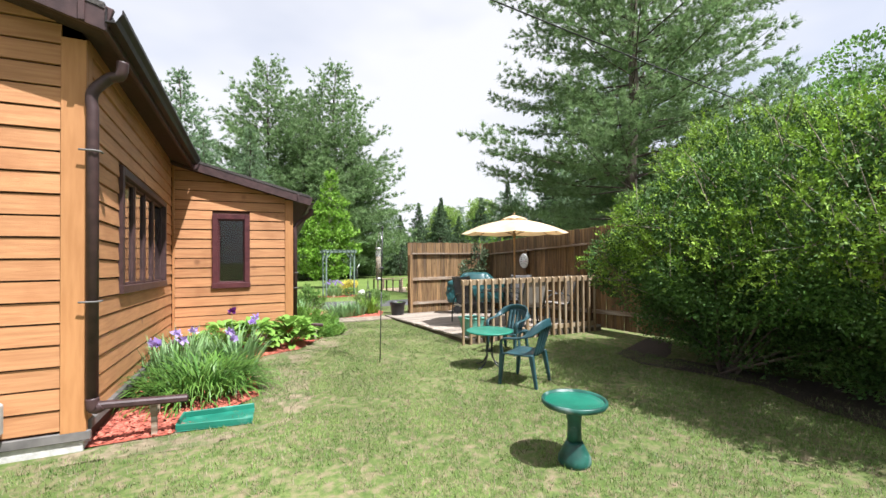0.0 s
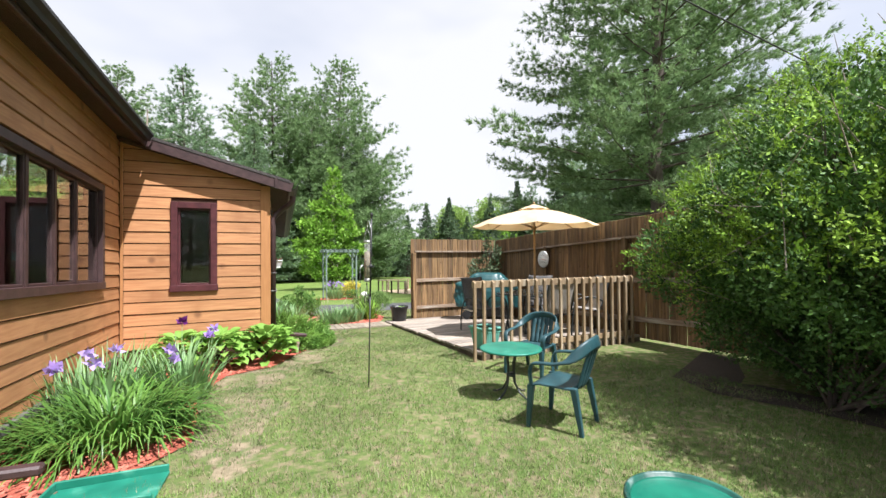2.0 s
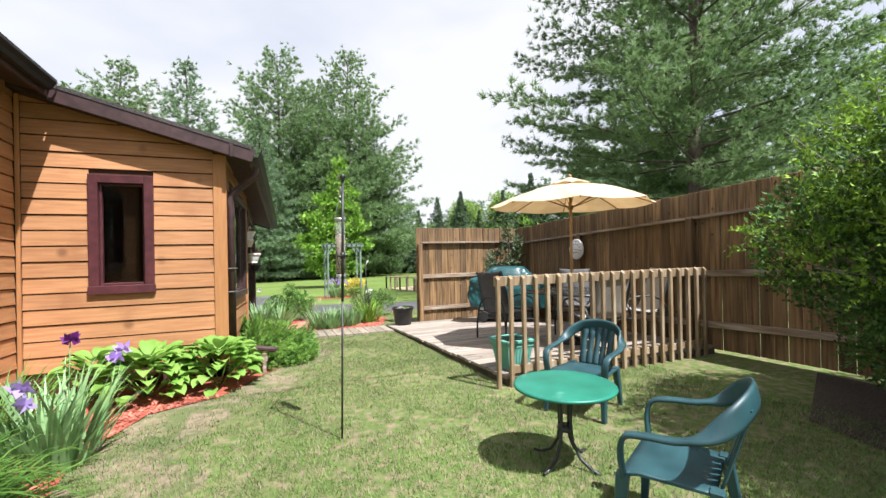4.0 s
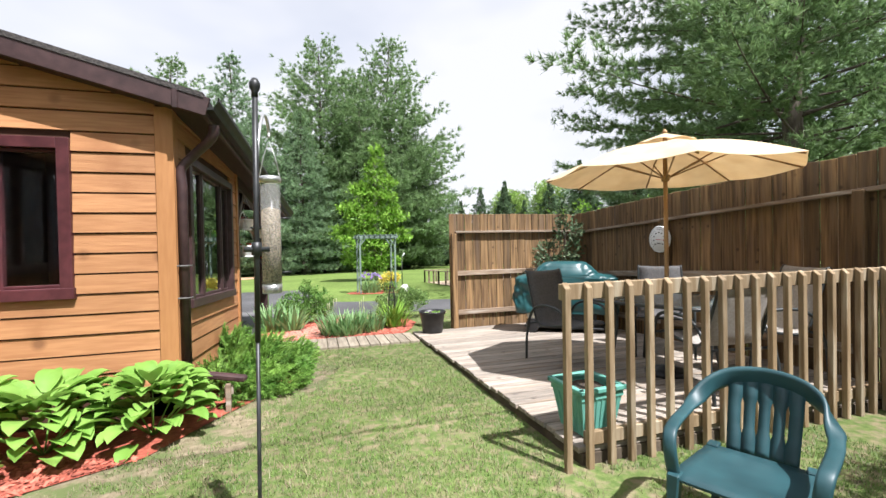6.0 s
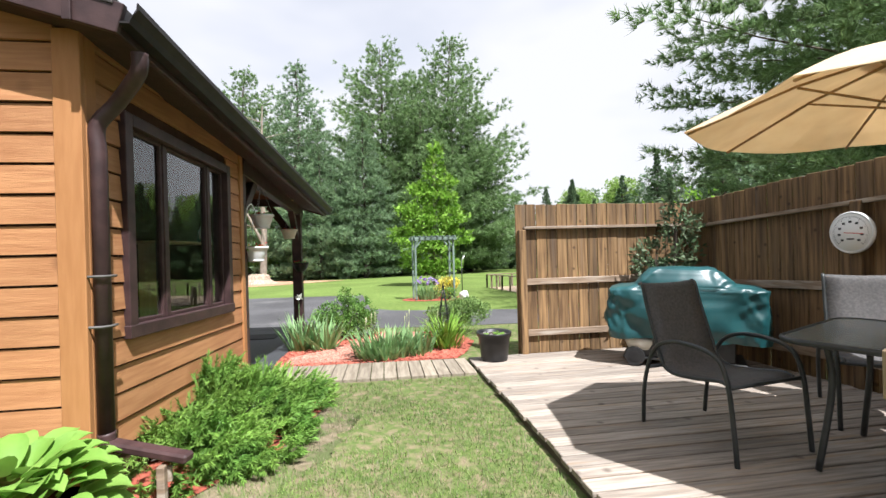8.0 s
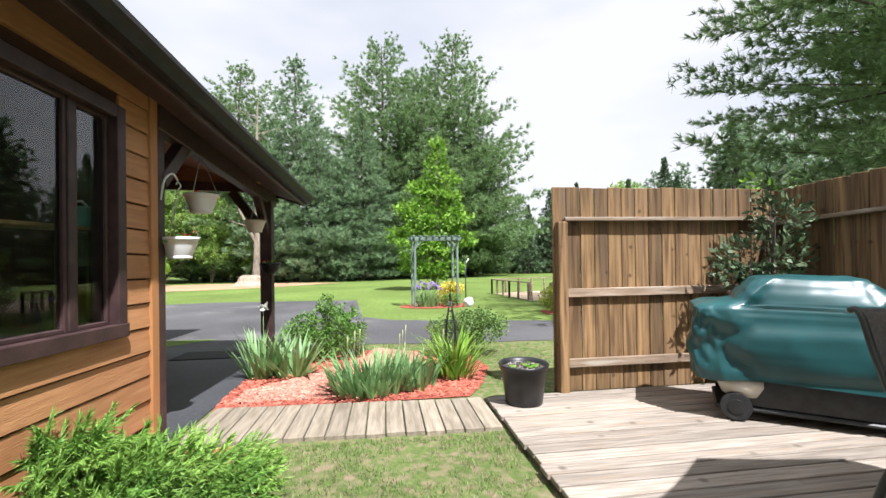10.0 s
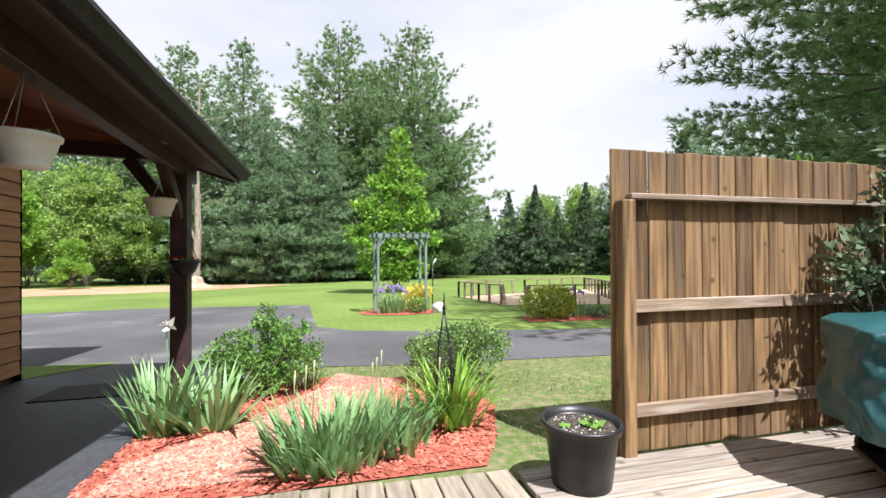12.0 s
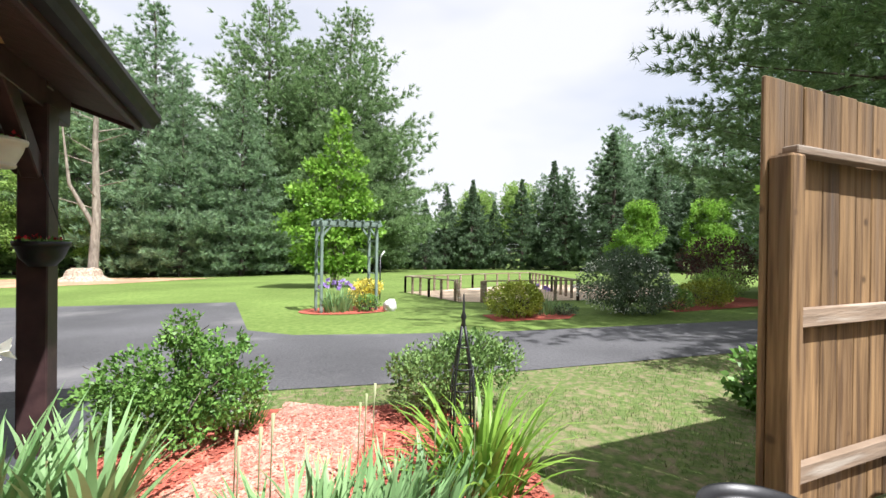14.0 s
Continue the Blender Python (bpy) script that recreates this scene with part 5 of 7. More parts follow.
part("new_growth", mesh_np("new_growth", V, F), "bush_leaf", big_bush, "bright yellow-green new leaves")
pick_ = rng.choice(len(P_), 700, replace=False)
tagged(part("dead_twig", limbs([(P_[q] - way_[q] * 0.35, P_[q] + (way_[q] + rng.normal(size=3) * 0.3) * 0.22, 0.006, 0.002) for q in pick_], 4), "pale_bark", big_bush), "thin pale bare twigs", kind="stuff")

# ---- shrubs ----
shrub("rose_bush", at(1.62, 13.2), [(0, 0, 0.42, 0.42, 0.36, 0.26), (-0.25, 0.05, 0.35, 0.32, 0.3, 0.24), (0.3, -0.1, 0.38, 0.3, 0.3, 0.24), (0.05, 0, 0.72, 0.14, 0.14, 0.16), (0.28, 0.1, 0.6, 0.16, 0.16, 0.12), (-0.05, -0.1, 0.2, 0.4, 0.35, 0.16)], 14000, 0.036, 0.026, "rose_leaf", "dense green rose bush in red mulch", shell=0.2, scale=7, cut=-0.05)
shrub("spirea_bush", at(3.55, 13.0), [(0, 0, 0.34, 0.5, 0.4, 0.25), (-0.25, 0, 0.3, 0.3, 0.3, 0.24), (0.3, 0, 0.4, 0.32, 0.3, 0.22), (0.1, 0, 0.52, 0.25, 0.22, 0.12)], 8500, 0.036, 0.024, "spirea_leaf", "loose green spirea bush in red mulch", shell=0.2, scale=6, cut=-0.1, out=0.6, lift=0.6)
shrub("golden_bush", at(7.1, 17.7), [(0, 0, 0.36, 0.62, 0.5, 0.36), (0.2, 0, 0.42, 0.4, 0.4, 0.32)], 5200, 0.055, 0.04, "gold_leaf", "round golden-green bush beside the driveway", shell=0.6, scale=8, cut=-0.3)
shrub("weeping_bush", at(9.9, 17.4), [(0, 0, 1.0, 0.7, 0.7, 0.45), (-0.5, 0, 0.7, 0.6, 0.6, 0.5), (0.5, 0, 0.7, 0.65, 0.6, 0.5), (0, -0.4, 0.55, 0.9, 0.6, 0.5), (0.1, 0, 1.3, 0.4, 0.4, 0.25)], 17000, 0.07, 0.03, "silver_leaf", "weeping bush with silvery leaves and small white flowers", shell=0.4, scale=4, cut=-0.1, lift=-0.5)
shrub("low_bush", at(12.9, 17.6), [(0, 0, 0.32, 0.75, 0.6, 0.32), (0.4, 0, 0.4, 0.4, 0.4, 0.3)], 3500, 0.06, 0.04, "gold_leaf", "low yellowish-green bush beside the driveway", shell=0.55, scale=7, cut=-0.25)
shrub("round_bush", at(11.5, 17.3), [(0, 0, 0.25, 0.38, 0.36, 0.27)], 1800, 0.04, 0.03, "rose_leaf", "small round clipped green bush", shell=0.7, scale=9, cut=-0.4)
shrub("low_bush", at(14.6, 18.6), [(0, 0, 0.4, 0.6, 0.6, 0.4), (0.5, 0, 0.5, 0.7, 0.6, 0.5)], 3000, 0.07, 0.05, "wood_leaf", "low green bush beside the driveway", shell=0.5, scale=6, cut=-0.2)
shrub("barberry_bush", at(17.5, 20.5), [(0, 0, 1.2, 1.3, 1.2, 0.9), (0.8, 0, 1.0, 1.2, 1.0, 0.8)], 5000, 0.10, 0.06, "purple_leaf", "dark purple-leaved barberry bush on the lawn", shell=0.4, scale=3, cut=-0.15)
shrub("lilac_bush", at(5.72, 11.95), [(0, 0, 0.32, 0.16, 0.2, 0.24), (0.12, 0.08, 0.24, 0.2, 0.2, 0.2)], 1200, 0.07, 0.05, "rose_leaf", "green shrub behind the end of the fence", shell=0.25, scale=5, cut=-0.1)
shrub("variegated_shrub", at(5.98, 10.62), [(0, 0, 1.25, 0.33, 0.22, 0.3), (-0.3, 0, 1.2, 0.2, 0.18, 0.22), (0.1, 0, 1.65, 0.22, 0.2, 0.25), (-0.05, 0, 0.95, 0.3, 0.2, 0.25), (0.02, 0, 1.95, 0.1, 0.1, 0.18)], 2600, 0.075, 0.036, "variegated", "leggy variegated shrub in the corner of the deck", shell=0.3, scale=5, cut=-0.05, stems=9)


def juniper(m, blobs, n):
    t = thing("juniper", m, "spreading feathery green juniper beside the house", "shrub")
    P, d = blob_points(blobs, n, 0.45)
    keep = (P[:, 2] > 0.0) & gaps(P, 5.0, -0.12)
    P, d = P[keep], d[keep]
    way = unit(d * np.array([1, 1, 0.3]) + np.array([0.55, -0.25, 0.05]) + rng.normal(size=P.shape) * 0.3)
    side = unit(np.cross(way, np.array([0, 0, 1.0])))
    k = 16
    u = np.tile(np.linspace(0.0, 1.0, k), len(P))
    hand = np.tile(np.where(np.arange(k) % 2, 1.0, -1.0), len(P)) * (1 - u) * 0.9
    Q = np.repeat(P, k, 0) + np.repeat(way, k, 0) * (u * 0.14)[:, None]
    Q[:, 2] += 0.05 * u * u - 0.01
    V, F = needles(Q, np.repeat(way, k, 0) + np.repeat(side, k, 0) * hand[:, None], 0.050, 0.009, 4, 0.35)
    segs = [(np.array([0, 0, 0.02]), np.array(b[:3]) + rng.normal(size=3) * 0.08, 0.018, 0.005) for b in blobs for _ in range(3)]
    part("stem", limbs(segs, 5), "bark", t)
    part("crown", mesh_np("crown", V, F), "juniper_leaf", t)


juniper(at(1.12, 9.05), [(0, 0, 0.16, 0.40, 0.5, 0.17), (-0.1, -0.45, 0.09, 0.42, 0.4, 0.14), (0.25, 0.2, 0.18, 0.33, 0.4, 0.13), (-0.15, 0.3, 0.27, 0.22, 0.3, 0.14), (0.3, -0.3, 0.08, 0.3, 0.4, 0.10), (0.38, 0.45, 0.10, 0.28, 0.3, 0.12), (-0.2, 0.45, 0.36, 0.12, 0.16, 0.11)], 3000)


def strap_clump(name, m, rx, ry, n, length, width, lean, bend, leaf, label, flowers=(), category="flower plant", stalk=0.0, group=""):
    """A clump of strap-leaved plants, with flower stalks where it has them."""
    t = thing(name, m, label, category, group)
    q = rng.uniform(0, 2 * math.pi, n)
    r = np.sqrt(rng.uniform(0, 1, n))
    P = np.stack([np.cos(q) * r * rx, np.sin(q) * r * ry, np.full(n, -0.01)], 1)
    hd = q + rng.normal(size=n) * 0.7
    ln = lean * (0.2 + r) * rng.uniform(0.5, 1.3, n)
    ll, bb = length * rng.uniform(0.65, 1.1, n), bend * rng.uniform(0.5, 1.4, n)
    fan = (q / (2 * math.pi / 8)).astype(int)
    for k in range(8):
        s = fan == k
        if s.any():
            V, F = straps(P[s], hd[s], ln[s], ll[s], width, bb[s])
            part("leaf_fan", mesh_np("leaf_fan", V, F), leaf, t)
    for x, y, h, petal in flowers:
        part("flower_stalk", tube([(x * 0.7, y * 0.7, 0), (x * 0.9, y * 0.9, h * 0.6), (x, y, h)], 0.004, 5), leaf, t)
        k = 9
        a = np.arange(k) * 2 * math.pi / 3 + (np.arange(k) // 3) * 0.6
        D = np.stack([np.cos(a), np.sin(a), np.array([1.2] * 3 + [-0.5] * 3 + [0.3] * 3)], 1)
        V, F = leaf_quads(np.tile([x, y, h], (k, 1)), D, 0.075, 0.055)
        part("flower", mesh_np("flower", V, F), petal, t)
    return t


strap_clump("daylily", at(-0.44, 5.22), 0.42, 0.36, 700, 0.66, 0.024, 0.85, 2.6, "daylily_leaf", "dense arching daylily clump in red mulch")
strap_clump("iris", at(-0.75, 5.85), 0.30, 0.35, 130, 0.62, 0.030, 0.35, 0.5, "iris_leaf", "iris clump with lavender flowers by the wall", [(0.05, -0.2, 0.62, "purple_petal"), (-0.1, -0.45, 0.56, "purple_petal"), (0.2, 0.0, 0.60, "purple_petal"), (-0.2, -0.1, 0.50, "purple_petal"), (0.12, -0.3, 0.55, "purple_petal")])
strap_clump("daylily", at(-0.62, 6.5), 0.35, 0.40, 240, 0.66, 0.018, 0.5, 1.4, "daylily_leaf", "arching daylily clump by the house wall")
strap_clump("iris", at(-0.12, 6.25), 0.25, 0.42, 170, 0.62, 0.034, 0.45, 0.7, "iris_leaf", "blue-green iris clump with purple flowers in red mulch", [(-0.05, -0.25, 0.55, "purple_petal"), (0.0, -0.32, 0.47, "purple_petal"), (0.25, 0.55, 0.60, "purple_petal"), (0.22, 0.5, 0.54, "purple_petal"), (-0.05, 0.45, 0.72, "dark_petal")])
strap_clump("iris", at(1.07, 12.25), 0.14, 0.14, 75, 0.62, 0.046, 0.40, 0.5, "iris_leaf", "fan of blue-green iris leaves with a pale flower", [(-0.06, 0.25, 0.78, "white_petal")], group="irises in the path bed")
strap_clump("iris", at(1.40, 12.25), 0.15, 0.15, 80, 0.58, 0.046, 0.6, 0.5, "iris_leaf", "fan of blue-green iris leaves in red mulch", group="irises in the path bed")
strap_clump("iris", at(2.30, 11.42), 0.34, 0.24, 260, 0.46, 0.038, 0.5, 0.7, "iris_leaf", "wide clump of blue-green iris leaves by the boardwalk", group="irises in the path bed")
strap_clump("iris", at(2.72, 11.55), 0.22, 0.22, 120, 0.42, 0.036, 0.4, 0.5, "iris_leaf", "clump of blue-green iris leaves by the boardwalk", group="irises in the path bed")
strap_clump("daylily", at(3.22, 11.85), 0.18, 0.18, 130, 0.66, 0.034, 0.6, 1.3, "bright_leaf", "bright green daylily clump in red mulch")
strap_clump("daylily", at(2.02, 13.25), 0.12, 0.12, 50, 0.32, 0.016, 0.6, 1.0, "daylily_leaf", "small daylily clump beside the path")
# thin seed stalks among the irises
st = thing("seed_stalks", at(2.45, 11.6), "thin pale seed stalks among the irises", "flower plant")
for i in range(11):
    x, y, h = rng.uniform(-0.75, 0.65), rng.uniform(-0.1, 0.5), rng.uniform(0.42, 0.6)
    part("stalk", tube([(x, y, 0), (x + 0.01, y, h * 0.8), (x + 0.015, y, h)], [0.003, 0.003, 0.008], 5), "seed_stalk", st)


def hosta(m, r, n):
    t = thing("hosta", m, "bright green hosta with broad overlapping leaves", "hosta", "hostas by the house wall")
    for i in range(n):
        f = (i + 0.5) / n
        a = i * 2.39996
        a += rng.uniform(-0.4, 0.4)
        L = 0.15 + 0.10 * rng.uniform()
        R = r * math.sqrt(f) * 0.85
        z = 0.30 * (1 - f ** 1.8) + 0.08 + rng.uniform(-0.03, 0.04)
        seg, W = 6, L * 0.62
        bm = bmesh.new()
        hd = Vector((math.cos(a), math.sin(a), 0))
        sd = Vector((-hd.y, hd.x, 0))
        tilt, rows = 0.75 - 0.55 * f + rng.uniform(-0.25, 0.25), []
        p = hd * R * 0.75 + Vector((0, 0, z))
        for k in range(seg + 1):
            u = k / seg
            w = W * (math.sin(math.pi * min(1, u * 0.93 + 0.07)) ** 0.7) * 0.5
            e = tilt - 1.35 * u * u
            rows.append([bm.verts.new(p - sd * w + Vector((0, 0, w * 0.35))), bm.verts.new(p - sd * w * 0.5 + Vector((0, 0, w * 0.05))), bm.verts.new(p), bm.verts.new(p + sd * w * 0.5 + Vector((0, 0, w * 0.05))), bm.verts.new(p + sd * w + Vector((0, 0, w * 0.35)))])
            p = p + (hd * math.cos(e) + Vector((0, 0, math.sin(e)))) * (L / seg)
        for ra, rb in zip(rows, rows[1:]):
            for k in range(4):
                bm.faces.new((ra[k], ra[k + 1], rb[k + 1], rb[k])).smooth = True
        part("leaf", bm, "hosta_leaf", t)
    for q in range(10):
        part("stem", tube([(0, 0, 0), (math.cos(q * 0.628) * r * 0.6, math.sin(q * 0.628) * r * 0.6, 0.28)], 0.006, 5), "hosta_leaf", t)


hosta(at(0.12, 7.60), 0.52, 130)
hosta(at(0.72, 7.72), 0.46, 115)
hosta(at(-0.35, 7.75), 0.32, 50)

# ---- lawn furniture ----


def spin(x, y, z, deg):
    return pose(x, y, z, 0, 0, deg)


def resin_chair(m, label):
    """Moulded chair: bowed seat, slatted back with rounded top, looped arms, four splayed legs. It faces +y."""
    c = thing("garden_chair", m, label, "chair", "green plastic garden chairs")
    bm = bmesh.new()
    nx, ny = 10, 9
    rows = []
    for j in range(ny + 1):
        v = j / ny
        w = 0.212 + 0.03 * v
        row = []
        for i in range(nx + 1):
            u = i / nx * 2 - 1
            z = 0.375 - 0.022 * (1 - u * u) * (1 - (2 * v - 1) ** 2) - (0.03 * max(0, v - 0.8) / 0.2) + 0.012 * (v - 0.4)
            row.append((u * w, -0.20 + 0.43 * v, z))
        rows.append(row)
    top = [[bm.verts.new(p) for p in r] for r in rows]
    low = [[bm.verts.new((p[0], p[1], p[2] - 0.012)) for p in r] for r in rows]
    for j in range(ny):
        for i in range(nx):
            bm.faces.new((top[j][i], top[j][i + 1], top[j + 1][i + 1], top[j + 1][i])).smooth = True
            bm.faces.new((low[j][i], low[j + 1][i], low[j + 1][i + 1], low[j][i + 1])).smooth = True
    for j in range(ny):
        for i in (0, nx):
            bm.faces.new((top[j][i], top[j + 1][i], low[j + 1][i], low[j][i]))
    for i in range(nx):
        for j in (0, ny):
            bm.faces.new((top[j][i], top[j][i + 1], low[j][i + 1], low[j][i]))
    part("seat", bm, "green_plastic", c)

    def back_at(u, v):
        """u across, v up the backrest."""
        w = 0.138 + 0.014 * v
        return Vector((u * w, -0.195 - 0.125 * v - 0.030 * (1 - u * u * 0.6), 0.355 + 0.36 * v))
    for k in range(5):
        u0, u1 = -1 + 0.4 * k, -0.6 + 0.4 * k
        bm = bmesh.new()
        ring = []
        for q in range(13):
            v = q / 12
            g = 0.045 if 0.3 < v < 0.72 else 0.0
            a, b = back_at(u0 + (g if k else 0), v), back_at(u1 - (g if k < 4 else 0), v)
            ring.append([bm.verts.new(p_ + Vector((0, d, 0))) for p_, d in ((a, 0.005), (b, 0.005), (b, -0.006), (a, -0.006))])
        for a, b in zip(ring, ring[1:]):
            for i in range(4):
                bm.faces.new((a[i], a[(i + 1) % 4], b[(i + 1) % 4], b[i])).smooth = i in (0, 2)
        bm.faces.new(ring[0]), bm.faces.new(ring[-1])
        part("back_slat", bm, "green_plastic", c)
    half = [(0.243, 0.20, 0.36), (0.252, 0.212, 0.47), (0.262, 0.18, 0.545), (0.270, 0.08, 0.565), (0.272, -0.06, 0.575), (0.258, -0.17, 0.61), (0.215, -0.265, 0.675), (0.13, -0.325, 0.725)]
    loop = spline([(-x, y, z) for x, y, z in half] + [(0, -0.348, 0.742)] + half[::-1], 5)
    bm = bmesh.new()
    ring = []
    for i, p_ in enumerate(loop):
        d = (loop[min(i + 1, len(loop) - 1)] - loop[max(i - 1, 0)]).normalized()
        back = min(1.0, max(0.0, (-p_.y - 0.10) / 0.18))
        o = Vector((1, 0, 0)).lerp(Vector((0, 0.25, 1)), back)
        o = (o - d * o.dot(d)).normalized()
        n_ = d.cross(o)
        w, t = 0.027 + 0.024 * back, 0.012
        ring.append([bm.verts.new(p_ + o * a * w + n_ * b * t) for a, b in ((-1, -0.5), (-0.6, -1), (0.6, -1), (1, -0.5), (1, 0.5), (0.6, 1), (-0.6, 1), (-1, 0.5))])
    for a, b in zip(ring, ring[1:]):
        for i in range(8):
            bm.faces.new((a[i], a[(i + 1) % 8], b[(i + 1) % 8], b[i])).smooth = True
    bm.faces.new(ring[0]), bm.faces.new(ring[-1])
    part("arm_and_back_loop", bm, "green_plastic", c)
    for s in (-1, 1):
        for f, x, y, z in ((1, 0.235, 0.205, 0.37), (-1, 0.19, -0.20, 0.38)):
            bm = bmesh.new()
            ft = Vector((s * (x + 0.012), y + f * 0.03 - (0.05 if f < 0 else 0), 0.0))
            tp = Vector((s * x, y, z))
            add_hexa(bm, [ft + Vector(d) for d in ((-0.016, -0.02, 0), (0.016, -0.02, 0), (0.016, 0.02, 0), (-0.016, 0.02, 0))] + [tp + Vector(d) for d in ((-0.026, -0.032, 0), (0.026, -0.032, 0), (0.026, 0.032, 0), (-0.026, 0.032, 0))], 0.006)
            part("leg", bm, "green_plastic", c)
    return c


resin_chair(spin(2.84, 3.97, ground(3.97), 30) @ Matrix.Diagonal((0.93, 0.80, 0.92, 1)), "dark green moulded plastic garden chair on the lawn")
resin_chair(spin(3.60, 5.44, ground(5.44), 117) @ Matrix.Diagonal((0.95, 0.95, 0.87, 1)), "dark green slatted plastic garden chair beside the small table")

table = thing("garden_table", spin(2.86, 4.75, ground(4.75), 20), "small round green table on curved dark metal legs", "table")
part("tabletop", lathe([(0.0005, 0.452), (0.28, 0.452), (0.298, 0.458), (0.303, 0.466), (0.300, 0.474), (0.285, 0.477), (0.0005, 0.475)], 48), "table_green", table)
part("collar", lathe([(0.0005, 0.20), (0.045, 0.20), (0.045, 0.23), (0.0005, 0.23)], 16), "dark_metal", table)
for k in range(4):
    a = k * math.pi / 2
    hd = Vector((math.cos(a), math.sin(a), 0))
    part("leg", tube([hd * r + Vector((0, 0, z)) for r, z in ((0.13, 0.45), (0.06, 0.42), (0.040, 0.32), (0.038, 0.22), (0.05, 0.14), (0.10, 0.06), (0.17, 0.02), (0.225, 0.012))], 0.010, 8), "dark_metal", table)

bath = thing("bird_bath", spin(2.05, 2.29, ground(2.2), 0), "green plastic bird bath on a pedestal in the lawn", "bird bath")
part("base", lathe([(0.0005, 0.0), (0.105, 0.0), (0.112, 0.02), (0.108, 0.05), (0.09, 0.085), (0.066, 0.13), (0.055, 0.155), (0.0005, 0.155)], 28), "bath_dark", bath)
part("pedestal", lathe([(0.0005, 0.157), (0.050, 0.157), (0.046, 0.22), (0.047, 0.29), (0.054, 0.34), (0.075, 0.375), (0.0005, 0.375)], 24), "bath_dark", bath)
part("bowl", lathe([(0.0005, 0.378), (0.09, 0.378), (0.19, 0.398), (0.212, 0.405), (0.222, 0.420), (0.220, 0.438), (0.211, 0.444), (0.203, 0.438), (0.199, 0.424), (0.17, 0.410), (0.0005, 0.398)], 44), "bath_dark", bath)
part("basin", lathe([(0.0005, 0.402), (0.16, 0.406), (0.192, 0.416), (0.198, 0.424), (0.1965, 0.427), (0.190, 0.421), (0.16, 0.411), (0.0005, 0.407)], 44), "bath_green", bath, "shiny bright green basin")
bm = bmesh.new()
for k in range(22):
    a = k * 2 * math.pi / 22 + rng.uniform(-0.08, 0.08)
    bmesh.ops.create_icosphere(bm, subdivisions=1, radius=0.016, matrix=Matrix.Translation((0.211 * math.cos(a), 0.211 * math.sin(a), 0.428)) @ Matrix.Rotation(a, 4, "Z") @ Matrix.Diagonal((0.6, 1.5, 0.5, 1)))
part("rim_ornament", bm, "bath_dark", bath, "worn moulded rim pattern")

feeder_pole = thing("feeder_pole", pose(1.692, 5.737, ground(5.737), 1.5, 0.9, 0), "slim black metal bird feeder pole in the lawn", "feeder pole")
part("pole", tube([(0, 0, -0.1), (0, 0, 1.0)], 0.007, 8), "black_iron", feeder_pole)
part("upper_pole", tube([(0, 0, 0.98), (0, 0, 1.82)], 0.0095, 8), "black_iron", feeder_pole)
part("clamp", tube([(-0.04, -0.01, 1.30), (0.04, 0.01, 1.30)], 0.009, 8, bm=lathe([(0.0005, 1.28), (0.017, 1.28), (0.017, 1.325), (0.0005, 1.325)], 10)), "black_iron", feeder_pole)
part("finial", lathe([(0.0005, 1.818), (0.011, 1.818), (0.011, 1.835), (0.018, 1.848), (0.018, 1.864), (0.009, 1.88), (0.0005, 1.88)], 12), "black_iron", feeder_pole)
part("hook", tube(spline([(0.003, 0.012, 1.61), (0.006, 0.06, 1.72), (0.010, 0.13, 1.79), (0.014, 0.20, 1.80), (0.018, 0.248, 1.765), (0.018, 0.243, 1.735)], 5), 0.006, 6), "steel", feeder_pole)
feeder = thing("bird_feeder", pose(1.736, 5.946, 1.230), "clear tube bird feeder full of seed, hanging from a hook", "bird feeder")
tb = part("tube", lathe([(0.0385, 0.0), (0.0385, 0.44), (0.037, 0.44), (0.037, 0.0)], 20), "clear", feeder)
part("seed_column", lathe([(0.0005, 0.04), (0.036, 0.04), (0.036, 0.33), (0.0005, 0.345)], 18), "seed", feeder)
part("cap", lathe([(0.0005, 0.442), (0.043, 0.442), (0.043, 0.455), (0.037, 0.465), (0.0005, 0.468)], 20), "steel", feeder)
part("base_cup", lathe([(0.0005, 0.0), (0.037, 0.0), (0.037, 0.035), (0.0005, 0.035)], 20), "steel", feeder)
part("bail", tube([(-0.042, 0, 0.45), (-0.022, 0, 0.54), (0, 0, 0.605), (0.022, 0, 0.54), (0.042, 0, 0.45)], 0.003, 6), "steel", feeder)
for z, a in ((0.08, 0.4), (0.17, 2.0), (0.26, 3.6), (0.30, 0.4)):
    d = Vector((math.cos(a), math.sin(a), 0))
    part("perch", tube([d * 0.038 + Vector((0, 0, z)), d * 0.08 + Vector((0, 0, z))], 0.004, 6), "black_iron", feeder)

splash = thing("splash_block", spin(-0.22, 4.2, ground(4.2) + 0.012, -4), "green plastic splash block on red mulch", "splash block")
bm = bmesh.new()
add_hexa(bm, [(-0.29, -0.16, 0), (0.29, -0.19, 0), (0.29, 0.19, 0), (-0.29, 0.16, 0), (-0.285, -0.155, 0.012), (0.285, -0.185, 0.012), (0.285, 0.185, 0.012), (-0.285, 0.155, 0.012)], 0.003)
part("tray", bm, "table_green", splash)
for s in (-1, 1):
    part("side", beam((-0.285, s * 0.150, 0.035), (0.285, s * 0.18, 0.030), 0.018, 0.05, bevel=0.005), "table_green", splash)
part("end", beam((-0.280, -0.145, 0.035), (-0.280, 0.145, 0.035), 0.018, 0.05, bevel=0.005), "table_green", splash)

